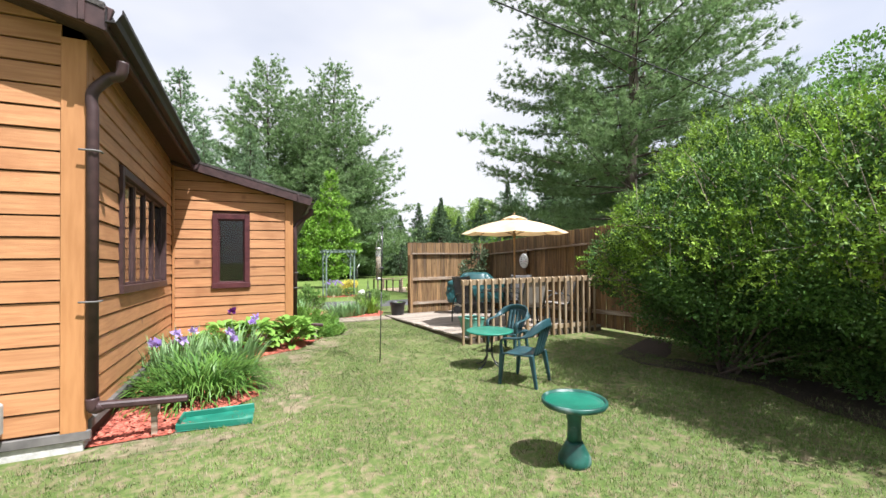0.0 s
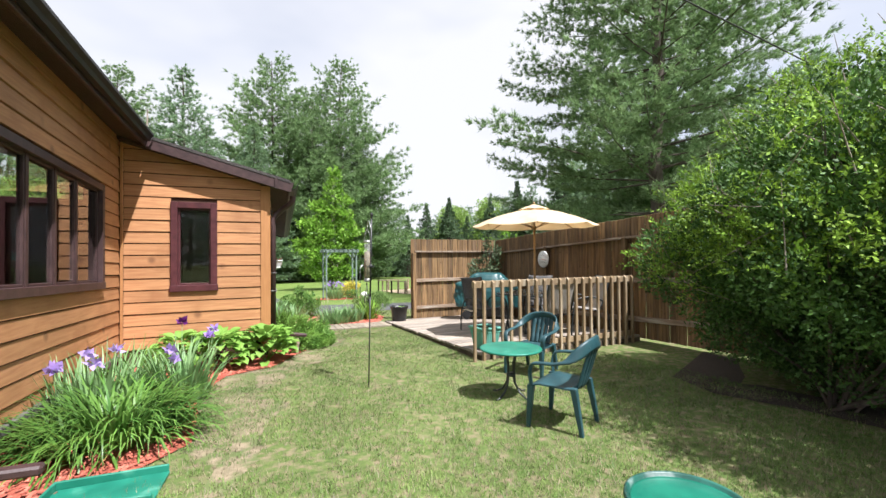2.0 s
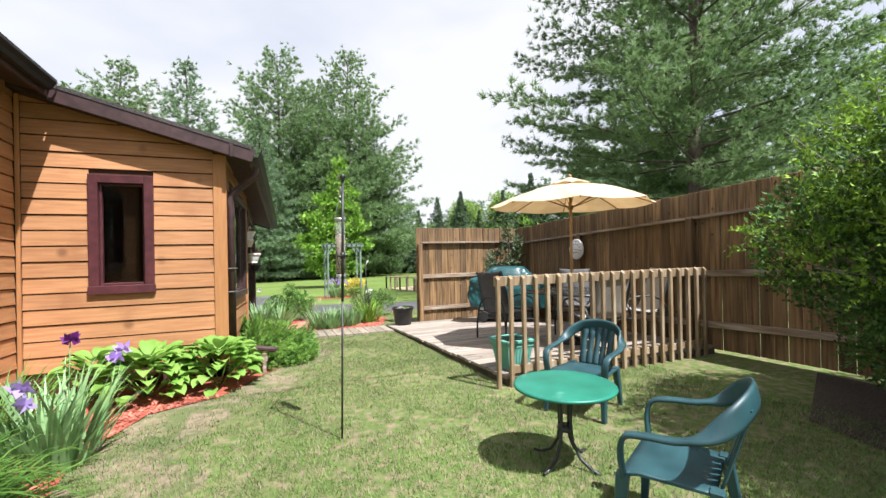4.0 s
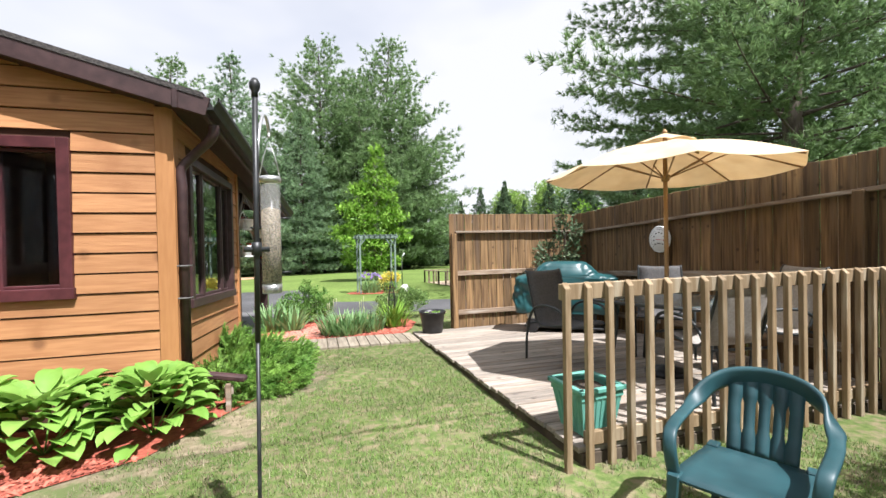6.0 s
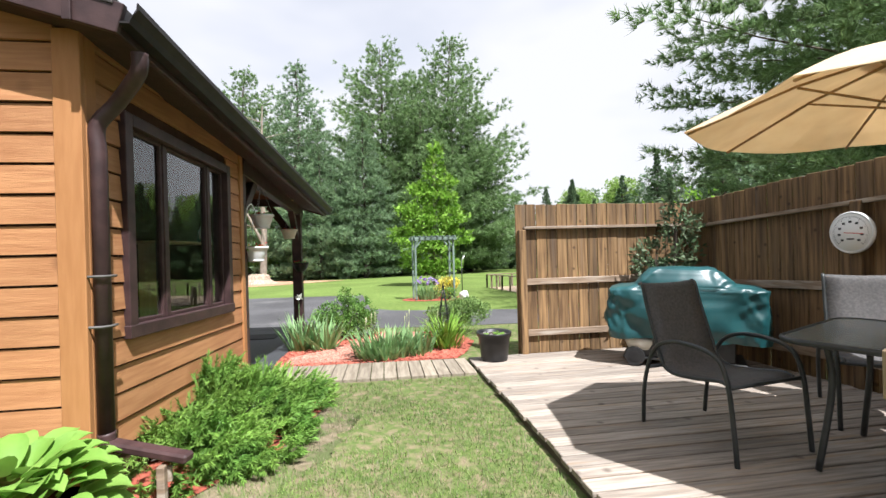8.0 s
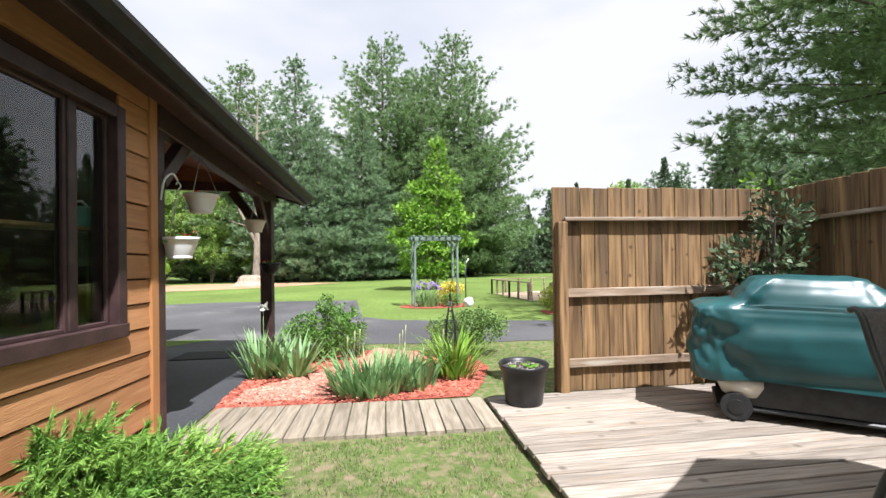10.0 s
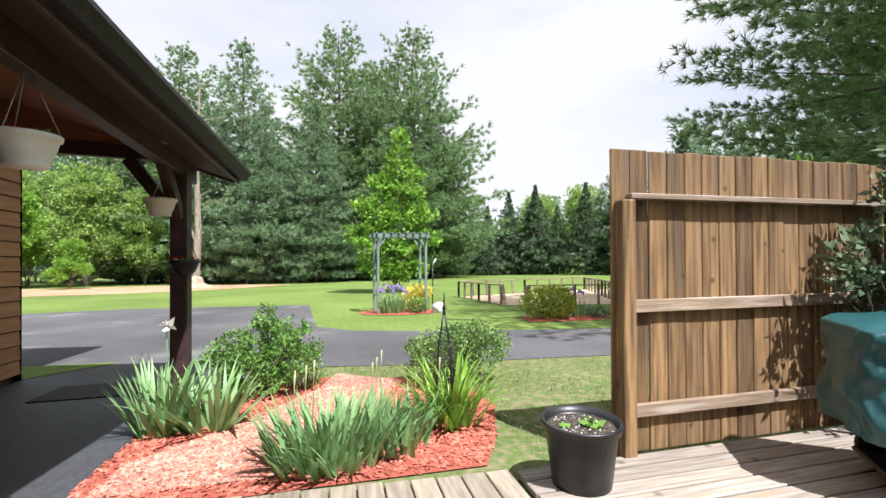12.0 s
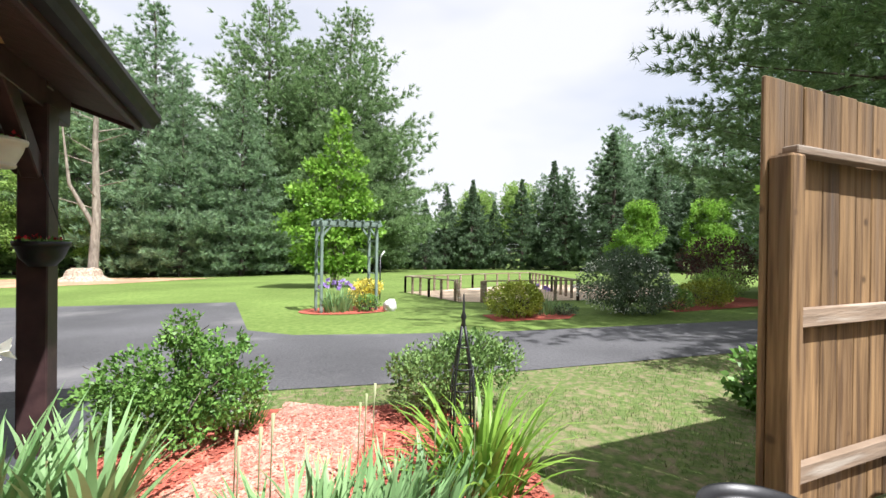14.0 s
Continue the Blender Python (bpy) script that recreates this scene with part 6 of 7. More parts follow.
for nm, x, y, z in (("spout_stake", -0.66, 4.08, 0.44), ("spout_stake", 1.16, 8.06, 0.27)):
    stake = thing(nm, pose(x, y, ground(y)), "short weathered wooden stake under the downspout", "stake")
    part("stake_post", box(-0.02, 0.02, -0.02, 0.02, -0.02, z - ground(y), 0.004), "fence_rail", stake)
    part("cross_piece", box(-0.035, 0.035, 0.022, 0.045, z - ground(y) - 0.10, z - ground(y) - 0.02, 0.004), "fence_rail", stake)

meter = thing("outlet_box", pose(-1.55, 3.90, ground(3.9)), "grey outdoor outlet box on a white pipe by the wall", "outlet box")
part("pipe", tube([(0, 0, -0.02), (0, 0, 0.25)], 0.024, 12), "white_plastic", meter)
part("box", box(-0.05, 0.05, -0.035, 0.035, 0.22, 0.44, 0.014), "grey_paint", meter)
part("cover", box(-0.04, 0.04, -0.045, -0.036, 0.25, 0.43, 0.004), "grey_paint", meter)

# ---- deck furniture ----


def sling_chair(m, fabric, label):
    """Patio chair with a one-piece sling on a bent tube frame. It faces +y."""
    c = thing("patio_chair", m, label, "chair", "patio chairs on the deck")
    prof = spline([(-0.42, 0, 0.965), (-0.385, 0, 0.955), (-0.34, 0, 0.80), (-0.27, 0, 0.60), (-0.21, 0, 0.45), (-0.12, 0, 0.405), (0.05, 0, 0.42), (0.22, 0, 0.45), (0.28, 0, 0.435)], 5)
    bm = bmesh.new()
    rows = []
    for i, p in enumerate(prof):
        v = i / (len(prof) - 1)
        w = 0.225 + 0.02 * v
        rows.append([bm.verts.new((u * w, p.x, p.z + 0.010 * (u * u - 1))) for u in (-1, -0.5, 0, 0.5, 1)] + [bm.verts.new((u * w, p.x + 0.006, p.z + 0.010 * (u * u - 1) - 0.008)) for u in (1, 0.5, 0, -0.5, -1)])
    for a, b in zip(rows, rows[1:]):
        for k in range(10):
            bm.faces.new((a[k], a[(k + 1) % 10], b[(k + 1) % 10], b[k])).smooth = True
    bm.faces.new(rows[0]), bm.faces.new(rows[-1])
    part("sling", bm, fabric, c, "woven sling fabric")
    for s in (-1, 1):
        part("side_rail", tube([(s * (0.232 + 0.02 * i / len(prof)), p.x, p.z - 0.004) for i, p in enumerate(prof)], 0.012, 8), "dark_metal", c)
        part("armrest", tube(spline([(s * 0.275, -0.36, 0.0), (s * 0.285, -0.33, 0.28), (s * 0.29, -0.24, 0.52), (s * 0.295, -0.10, 0.615), (s * 0.295, 0.10, 0.625), (s * 0.292, 0.24, 0.585), (s * 0.29, 0.30, 0.46), (s * 0.288, 0.33, 0.20), (s * 0.288, 0.345, 0.0)], 5), 0.014, 8), "dark_metal", c)
    part("front_bar", tube([(-0.288, 0.295, 0.43), (0.288, 0.295, 0.43)], 0.012, 8), "dark_metal", c)
    part("back_bar", tube([(-0.28, -0.30, 0.40), (0.28, -0.30, 0.40)], 0.012, 8), "dark_metal", c)
    return c


dz = lambda y: DECK_Z(y) + 0.002
sling_chair(spin(4.45, 8.11, dz(8.1), 189), "sling", "dark grey sling patio chair on a metal frame")
sling_chair(spin(5.70, 8.12, dz(8.1), 140), "sling", "dark grey sling patio chair beside the glass table")
sling_chair(spin(4.98, 6.85, dz(6.8), -8), "sling_pale", "patio chair with a pale sling near the railing")
sling_chair(spin(5.82, 7.05, dz(7.0), 75), "sling_pale", "patio chair with a pale sling beside the fence")

ptable = thing("patio_table", spin(5.06, 7.42, dz(7.4), 24), "square patio table with a dark frosted glass top", "table")
bm = bmesh.new()
pts = []
for cx, cy, a0 in ((0.36, 0.36, 0), (-0.36, 0.36, 90), (-0.36, -0.36, 180), (0.36, -0.36, 270)):
    pts += [(cx + 0.13 * math.cos(radians(a0 + k * 15)), cy + 0.13 * math.sin(radians(a0 + k * 15))) for k in range(7)]
lo_, hi_ = [bm.verts.new((x, y, 0.690)) for x, y in pts], [bm.verts.new((x, y, 0.700)) for x, y in pts]
bm.faces.new(lo_[::-1]), bm.faces.new(hi_)
for k in range(len(pts)):
    bm.faces.new((lo_[k], lo_[(k + 1) % len(pts)], hi_[(k + 1) % len(pts)], hi_[k]))
part("tabletop", bm, "table_glass", ptable, "dark frosted glass")
part("rim", tube([(x * 1.01, y * 1.01, 0.690) for x, y in pts], 0.016, 8, closed=True), "dark_metal", ptable)
for sx in (-1, 1):
    for sy in (-1, 1):
        part("leg", tube(spline([(sx * 0.33, sy * 0.33, 0.685), (sx * 0.31, sy * 0.31, 0.45), (sx * 0.36, sy * 0.36, 0.0)], 5), 0.016, 8), "dark_metal", ptable)

UX, UY, UZ = 5.04, 7.36, dz(7.36)
umb = thing("patio_umbrella", spin(UX, UY, UZ, 12), "cream canvas patio umbrella on a wooden pole through the table", "umbrella")
RIM, R, TOP = 1.87, 1.09, 2.18


def canopy(r0, r1, z0, z1, n=8, sag=0.03, steps=5, thick=0.004):
    bm = bmesh.new()
    up, dn = [], []
    for i in range(steps + 1):
        f = i / steps
        ru, rd = [], []
        for k in range(n * 4):
            a = k * 2 * math.pi / (n * 4)
            q = (k % 4) / 4
            flat = math.cos(math.pi / n) / math.cos((q - 0.5) * 2 * math.pi / n)
            rr = (r0 + (r1 - r0) * f) * flat
            z = z0 + (z1 - z0) * f + 0.05 * math.sin(f * math.pi) * (1 if r1 > 0.5 else 0) - sag * f * math.sin(q * math.pi)
            p = Vector((rr * math.cos(a), rr * math.sin(a), z))
            ru.append(bm.verts.new(p)), rd.append(bm.verts.new(p - Vector((0, 0, thick))))
        up.append(ru), dn.append(rd)
    m = n * 4
    for rows, flip in ((up, False), (dn, True)):
        for a, b in zip(rows, rows[1:]):
            for k in range(m):
                f = (a[k], b[k], b[(k + 1) % m], a[(k + 1) % m])
                bm.faces.new(f[::-1] if flip else f)
    for rows in ((up[0], dn[0]), (up[-1], dn[-1])):
        for k in range(m):
            bm.faces.new((rows[0][k], rows[0][(k + 1) % m], rows[1][(k + 1) % m], rows[1][k]))
    return bm


cover = part("canopy", canopy(0.10, R, TOP - 0.03, RIM, steps=7), "canvas", umb)
part("vent", canopy(0.015, 0.27, TOP + 0.065, TOP - 0.035, sag=-0.02, steps=3), "canvas", cover, "small scalloped top vent")
part("pole", tube([(0, 0, 0.0), (0, 0, TOP + 0.03)], 0.019, 12), "umbrella_wood", umb)
part("hub", lathe([(0.0005, 1.80), (0.032, 1.80), (0.038, 1.82), (0.038, 1.86), (0.0005, 1.86)], 16), "umbrella_wood", umb)
part("finial", lathe([(0.0005, TOP + 0.06), (0.018, TOP + 0.06), (0.024, TOP + 0.08), (0.012, TOP + 0.10), (0.0005, TOP + 0.11)], 12), "umbrella_wood", umb)
for k in range(8):
    a = (k) * math.pi / 4
    d = Vector((math.cos(a), math.sin(a), 0))
    tip = d * R * 0.985 + Vector((0, 0, RIM - 0.016))
    hub = d * 0.03 + Vector((0, 0, TOP - 0.02))
    mid = hub.lerp(tip, 0.5) + Vector((0, 0, 0.035))
    rib = part("rib", tube([hub, mid, tip], 0.008, 6), "umbrella_wood", umb)
    part("strut", tube([d * 0.035 + Vector((0, 0, 1.835)), mid + Vector((0, 0, -0.008))], 0.007, 6), "umbrella_wood", rib)
part("base", lathe([(0.0005, 0.0), (0.20, 0.0), (0.20, 0.03), (0.10, 0.06), (0.03, 0.08), (0.03, 0.25), (0.0005, 0.25)], 24), "black_plastic", umb)

grill = thing("grill", spin(5.56, 9.90, dz(9.9), -37), "barbecue grill under a shiny teal tarp cover", "grill")
bm = bmesh.new()
N, rings = 150, []
GP = ((0.30, 0.735, 0.30), (0.38, 0.745, 0.31), (0.48, 0.75, 0.315), (0.58, 0.75, 0.315), (0.68, 0.745, 0.31), (0.77, 0.74, 0.305), (0.825, 0.735, 0.30), (0.845, 0.69, 0.285), (0.862, 0.56, 0.27), (0.885, 0.47, 0.26), (0.94, 0.42, 0.245), (1.0, 0.36, 0.215), (1.045, 0.31, 0.18), (1.062, 0.24, 0.12), (1.066, 0.13, 0.06), (1.066, 0.03, 0.015))
GR = [tuple(np.array(a) + (np.array(b) - np.array(a)) * q / 4) for a, b in zip(GP, GP[1:]) for q in range(4)] + [GP[-1]]
for z, hl, hd in GR:
    ring = []
    for k in range(N):
        a = k * 2 * math.pi / N
        ca, sa = math.cos(a), math.sin(a)
        x = hl * math.copysign(abs(ca) ** 0.2, ca)
        y = hd * math.copysign(abs(sa) ** 0.26, sa)
        s = x * 0.8 - y
        fo = s * 2.1 + 0.9 * z + 0.55 * noise.noise(Vector((x * 2.2, y * 2.2, 1.3 + z * 0.8)))
        hang = min(1, max(0, (0.86 - z) * 2.6))
        w = 0.055 * hang * (0.5 - abs(2 * (fo % 1.0) - 1)) + 0.06 * (0.22 - abs(noise.noise(Vector((s * 3 + z * 3.5, z * 2.0, 4 + x * 1.5))))) + 0.045 * (0.22 - abs(noise.noise(Vector((s * 7 - z * 5, z * 4, 9 + x * 2))))) + 0.032 * (0.22 - abs(noise.noise(Vector((s * 11 + z * 4, (z - s) * 2, 2))))) + 0.010 * (0.2 - abs(noise.noise(Vector((x * 14, y * 14, z * 13)))))
        drop = 0.035 * noise.noise(Vector((x * 4, y * 4, 7))) if z < 0.33 else 0.012 * noise.noise(Vector((x * 7, y * 7, z * 5)))
        n_ = Vector((ca / hl, sa / hd, 0)).normalized()
        ring.append(bm.verts.new(Vector((x, y, z + drop)) + n_ * w))
    rings.append(ring)
for a, b in zip(rings, rings[1:]):
    for k in range(N):
        bm.faces.new((a[k], a[(k + 1) % N], b[(k + 1) % N], b[k])).smooth = True
bm.faces.new(rings[-1])
part("cover", bm, "tarp", grill, "crumpled shiny teal tarp")
part("cart", box(-0.45, 0.45, -0.22, 0.22, 0.10, 0.34, 0.01), "black_iron", grill)
part("shelf", box(-0.60, 0.55, -0.24, 0.24, 0.07, 0.10, 0.01), "black_iron", grill)
part("drip_pan", lathe([(0.0005, 0.17), (0.13, 0.17), (0.16, 0.24), (0.16, 0.30), (0.0005, 0.30)], 20, centre=(-0.42, -0.12, 0)), "cream", grill)
for x in (-0.47,):
    for y in (-0.26, 0.26):
        w = part("wheel", tube([(x, y - 0.022, 0.105), (x, y + 0.022, 0.105)], 0.10, 20), "rubber", grill)
        part("rim", tube([(x, y - 0.026, 0.105), (x, y + 0.026, 0.105)], 0.055, 16), "black_plastic", w)
part("leg", box(0.40, 0.44, -0.22, 0.22, 0.0, 0.07, 0.004), "black_iron", grill)

planter = thing("planter", spin(3.57, 6.52, dz(6.5), 4) @ Matrix.Diagonal((0.86, 0.86, 0.88, 1)), "square teal plastic planter with bare soil on the deck", "planter")
bm = bmesh.new()
lo_, hi_ = 0.135, 0.185
add_hexa(bm, [(-lo_, -lo_, 0.01), (lo_, -lo_, 0.01), (lo_, lo_, 0.01), (-lo_, lo_, 0.01), (-hi_, -hi_, 0.33), (hi_, -hi_, 0.33), (hi_, hi_, 0.33), (-hi_, hi_, 0.33)])
top_f = max(bm.faces, key=lambda f: f.calc_center_median().z)
bmesh.ops.inset_region(bm, faces=[top_f], thickness=0.02)
for v in top_f.verts:
    v.co.z -= 0.05
part("tub", bm, "teal_plastic", planter)
for k in range(4):
    m = Matrix.Rotation(k * math.pi / 2, 4, "Z")
    bm = box(-0.205, 0.205, -0.205, -0.165, 0.325, 0.36, 0.006)
    bm.transform(m)
    part("rim", bm, "teal_plastic", planter)
    for j in range(7):
        u = -0.12 + 0.04 * j
        bm = beam((u * 0.95, -0.137 , 0.02), (u * 1.2, -0.181, 0.31), 0.014, 0.012, bevel=0.003)
        bm.transform(m)
        part("rib", bm, "teal_plastic", planter)
bm = bmesh.new()
bmesh.ops.create_grid(bm, x_segments=10, y_segments=10, size=0.16, matrix=Matrix.Translation((0, 0, 0.305)))
for v in bm.verts:
    v.co.z += 0.012 * noise.noise(v.co * 25)
part("soil", bm, "soil", planter)

pot = thing("flower_pot", pose(3.64, 10.70, dz(10.7)) @ Matrix.Diagonal((1.2, 1.2, 1.08, 1)), "black plastic nursery pot with soil and a small seedling", "flower pot")
part("body", lathe([(0.0005, 0.0), (0.130, 0.0), (0.134, 0.03), (0.160, 0.27), (0.172, 0.272), (0.176, 0.30), (0.180, 0.304), (0.178, 0.318), (0.168, 0.318), (0.158, 0.29), (0.150, 0.275), (0.0005, 0.275)], 36), "black_plastic", pot)
bm = bmesh.new()
bmesh.ops.create_circle(bm, cap_ends=True, segments=30, radius=0.150, matrix=Matrix.Translation((0, 0, 0.282)))
bmesh.ops.subdivide_edges(bm, edges=bm.edges, cuts=1)
part("soil", bm, "soil", pot)
P_ = np.stack([rng.uniform(-0.12, 0.12, 160), rng.uniform(-0.12, 0.12, 160), np.full(160, 0.284)], 1)
P_ = P_[np.hypot(P_[:, 0], P_[:, 1]) < 0.145]
V, F = leaf_quads(P_, rng.normal(size=P_.shape) + np.array([0, 0, 0.3]), 0.014, 0.008)
tagged(part("perlite", mesh_np("perlite", V, F), "concrete", pot), kind="stuff")
P_ = np.tile([0.05, -0.02, 0.285], (14, 1)) + rng.normal(size=(14, 3)) * 0.008
V, F = leaf_quads(P_, np.stack([np.cos(np.arange(14) * 2.4), np.sin(np.arange(14) * 2.4), np.full(14, 0.35)], 1), 0.055, 0.04)
part("seedling", mesh_np("seedling", V, F), "hosta_leaf", pot)
P_ = np.tile([-0.08, 0.0, 0.285], (7, 1))
V, F = leaf_quads(P_, np.stack([np.cos(np.arange(7) * 2.4), np.sin(np.arange(7) * 2.4), np.full(7, 0.5)], 1), 0.03, 0.02)
part("seedling", mesh_np("seedling", V, F), "hosta_leaf", pot)

dial = thing("wall_thermometer", pose(6.275, 8.75, 1.41, 0, -90, 0), "round white outdoor thermometer on the fence post", "thermometer")
part("case", lathe([(0.0005, -0.02), (0.16, -0.02), (0.176, -0.012), (0.178, 0.008), (0.168, 0.020), (0.160, 0.012), (0.0005, 0.012)], 40), "white_plastic", dial)
part("face", lathe([(0.0005, 0.0125), (0.158, 0.0125), (0.158, 0.015), (0.0005, 0.015)], 40), "dial", dial)
for k in range(41):
    a = radians(-135 + 270 * k / 40)
    r0 = 0.118 if k % 5 == 0 else 0.130
    part("tick", beam((r0 * math.cos(a), r0 * math.sin(a), 0.0165), (0.142 * math.cos(a), 0.142 * math.sin(a), 0.0165), 0.003, 0.001), "ink", dial)
for k in range(9):
    a = radians(-135 + 270 * k / 8)
    part("numeral_bar", beam((0.092 * math.cos(a), 0.092 * math.sin(a) - 0.012, 0.0165), (0.092 * math.cos(a), 0.092 * math.sin(a) + 0.012, 0.0165), 0.018, 0.001), "ink", dial)
part("needle", beam((0.0, 0.05, 0.019), (-0.012, -0.10, 0.019), 0.006, 0.002), "needle_red", dial)
part("caption_bar", beam((-0.055, -0.03, 0.0165), (-0.055, 0.03, 0.0165), 0.012, 0.001), "ink", dial)

# ---- porch ----


def flowers(t, r, z, n=46, petal="red_petal"):
    a, q = rng.uniform(0, 6.283, n), np.sqrt(rng.uniform(0, 1, n)) * r
    P = np.stack([np.cos(a) * q, np.sin(a) * q, np.full(n, z)], 1)
    V, F = leaf_quads(P, rng.normal(size=P.shape) * 0.6 + np.array([0, 0, 0.6]), 0.045, 0.035)
    part("leaves", mesh_np("leaves", V, F), "rose_leaf", t)
    P = P[: n // 2] + np.array([0, 0, 0.03]) + rng.normal(size=(n // 2, 3)) * 0.01
    V, F = leaf_quads(P, rng.normal(size=P.shape) + np.array([0, 0, 0.3]), 0.026, 0.022)
    tagged(part("petals", mesh_np("petals", V, F), petal, t), kind="stuff")


def hanging_pot(x, y, rim, r, h, hook, material, label):
    t = thing("hanging_pot", pose(x, y, rim), label, "hanging pot", "hanging flower pots on the porch")
    part("bowl", lathe([(0.0005, -h - 0.015), (r * 0.62, -h - 0.015), (r * 0.68, -h), (r * 0.62, -h + 0.004), (r * 0.66, -h * 0.9), (r * 0.86, -h * 0.45), (r * 0.93, -0.025), (r * 1.02, -0.022), (r * 1.04, 0.0), (r * 0.95, 0.002), (r * 0.86, -0.02), (0.0005, -0.03)], 28), material, t)
    top = Vector((hook[0] - x, hook[1] - y, hook[2] - rim))
    for k in range(3):
        a = 2.0944 * k + 0.4
        part("wire", tube([(r * 0.97 * math.cos(a), r * 0.97 * math.sin(a), -0.005), top], 0.0025, 5), "steel", t)
    part("hook", tube(spline([top + Vector((0, 0, -0.01)), top + Vector((0.02, 0, 0.02)), top + Vector((0.0, 0, 0.05)), top + Vector((-0.012, 0, 0.03))], 4), 0.005, 6), "white_plastic", t)
    flowers(t, r * 0.85, -0.02)
    return t


hanging_pot(0.87, 11.13, 1.84, 0.135, 0.15, (0.87, 11.13, 2.19), "white_plastic", "white hanging flower pot with red flowers on the porch")
hanging_pot(0.97, 10.50, 1.44, 0.125, 0.145, (0.95, 10.52, 1.80), "white_plastic", "white hanging flower pot with red flowers on the porch")
hanging_pot(0.80, 12.95, 1.745, 0.13, 0.14, (0.84, 13.02, 2.08), "cream", "cream hanging flower pot with red flowers by the post")
part("pot_bracket", tube(spline([(0.90, 10.38, 1.70), (0.92, 10.39, 1.84), (0.94, 10.46, 1.90), (0.95, 10.52, 1.86)], 5), 0.007, 6), "white_plastic", porch)
t = thing("post_pot", pose(0.93, 13.15, 1.19), "dark green half-round flower pot fixed to the porch post", "flower pot")
part("bowl", lathe([(0.0005, -0.15), (0.06, -0.15), (0.10, -0.10), (0.125, -0.03), (0.135, -0.03), (0.135, 0.0), (0.12, 0.0), (0.0005, -0.02)], 28), "black_plastic", t)
flowers(t, 0.11, -0.015)
part("hanger", tube([(0.10, 0.02, 0.0), (-0.06, 0.05, 0.55)], 0.003, 5), "black_iron", t)
t = thing("ceiling_light", pose(0.95, 12.7, WING_Z(0.95, 12.7) - 0.002), "small square brass soffit light under the eave", "soffit light")
part("plate", box(-0.05, 0.05, -0.05, 0.05, -0.012, 0.0, 0.003), "umbrella_wood", t)

# ---- beds and far lawn ----
ob = thing("garden_obelisk", pose(3.22, 12.10, ground(12.1)), "slim black iron garden obelisk among the plants", "obelisk")
for k in range(4):
    a = k * math.pi / 2 + 0.5
    d = Vector((math.cos(a), math.sin(a), 0))
    part("leg", tube([d * 0.10, d * 0.07 + Vector((0, 0, 0.55)), d * 0.03 + Vector((0, 0, 0.74)), d * 0.012 + Vector((0, 0, 0.84))], 0.007, 6), "black_iron", ob)
for z, r in ((0.12, 0.095), (0.30, 0.085), (0.48, 0.074), (0.60, 0.062), (0.72, 0.034)):
    part("ring", tube([(r * math.cos(k * 0.3927), r * math.sin(k * 0.3927), z) for k in range(16)], 0.005, 5, closed=True), "black_iron", ob)
for k in range(4):
    a = k * math.pi / 2 + 0.5
    q = [Vector((0.08 * math.cos(a + s), 0.08 * math.sin(a + s), 0.16 + 0.3 * s)) for s in (0, 0.3, 0.6, 0.9, 1.2, 1.5)]
    part("scroll", tube(q, 0.003, 5), "black_iron", ob)
part("finial", lathe([(0.0005, 0.83), (0.016, 0.84), (0.010, 0.87), (0.018, 0.89), (0.008, 0.92), (0.004, 1.02), (0.0005, 1.03)], 10), "black_iron", ob)

AX, AY = 4.0, 20.3
arbor = thing("garden_arbor", spin(AX, AY, ground(AY), 6), "grey-green wooden garden arbor with a slatted top", "arbor")
for x in (-0.66, 0.66):
    for y in (-0.28, 0.28):
        part("post", box(x - 0.032, x + 0.032, y - 0.032, y + 0.032, -0.05, 2.02, 0.006), "sage", arbor)
    part("side_beam", beam((x, -0.42, 2.06), (x, 0.42, 2.06), 0.05, 0.09, bevel=0.005), "sage", arbor)
    for y in (-0.28, 0.28):
        part("brace", beam((x * 0.97, y, 1.80), (x * 0.70, y, 2.03), 0.04, 0.05, bevel=0.004), "sage", arbor)
    for z in (0.5, 0.9, 1.3, 1.7):
        part("lattice", beam((x, -0.27, z), (x, 0.27, z), 0.02, 0.03), "sage", arbor)
for y in (-0.30, 0.30):
    part("top_beam", beam((-0.78, y, 2.09), (0.78, y, 2.09), 0.04, 0.10, bevel=0.005), "sage", arbor)
for k in range(8):
    x = -0.70 + 1.4 * k / 7
    part("slat", beam((x, -0.40, 2.165), (x, 0.40, 2.165), 0.05, 0.045, bevel=0.004), "sage", arbor)
setting("arbor_bed_ground", sheet([(4.05 + 1.15 * math.cos(k * 0.3142), 20.35 + 0.85 * math.sin(k * 0.3142)) for k in range(20)], 0.014), "mulch", "round red mulch bed under the arbor", "mulch bed")
strap_clump("iris", at(3.75, 20.1), 0.35, 0.28, 110, 0.58, 0.04, 0.35, 0.5, "iris_leaf", "iris clump with pale purple flowers under the arbor", [(x, y, h, "purple_petal") for x, y, h in ((-0.3, -0.1, 0.66), (-0.1, -0.2, 0.72), (0.05, -0.1, 0.64), (0.2, -0.2, 0.70), (0.32, 0.0, 0.62), (-0.2, 0.1, 0.75), (0.1, 0.1, 0.7), (0.28, 0.12, 0.66), (-0.38, 0.0, 0.60), (-0.25, -0.22, 0.62), (0.0, -0.25, 0.58), (0.14, -0.05, 0.74), (-0.05, 0.05, 0.68), (0.36, -0.15, 0.56))])
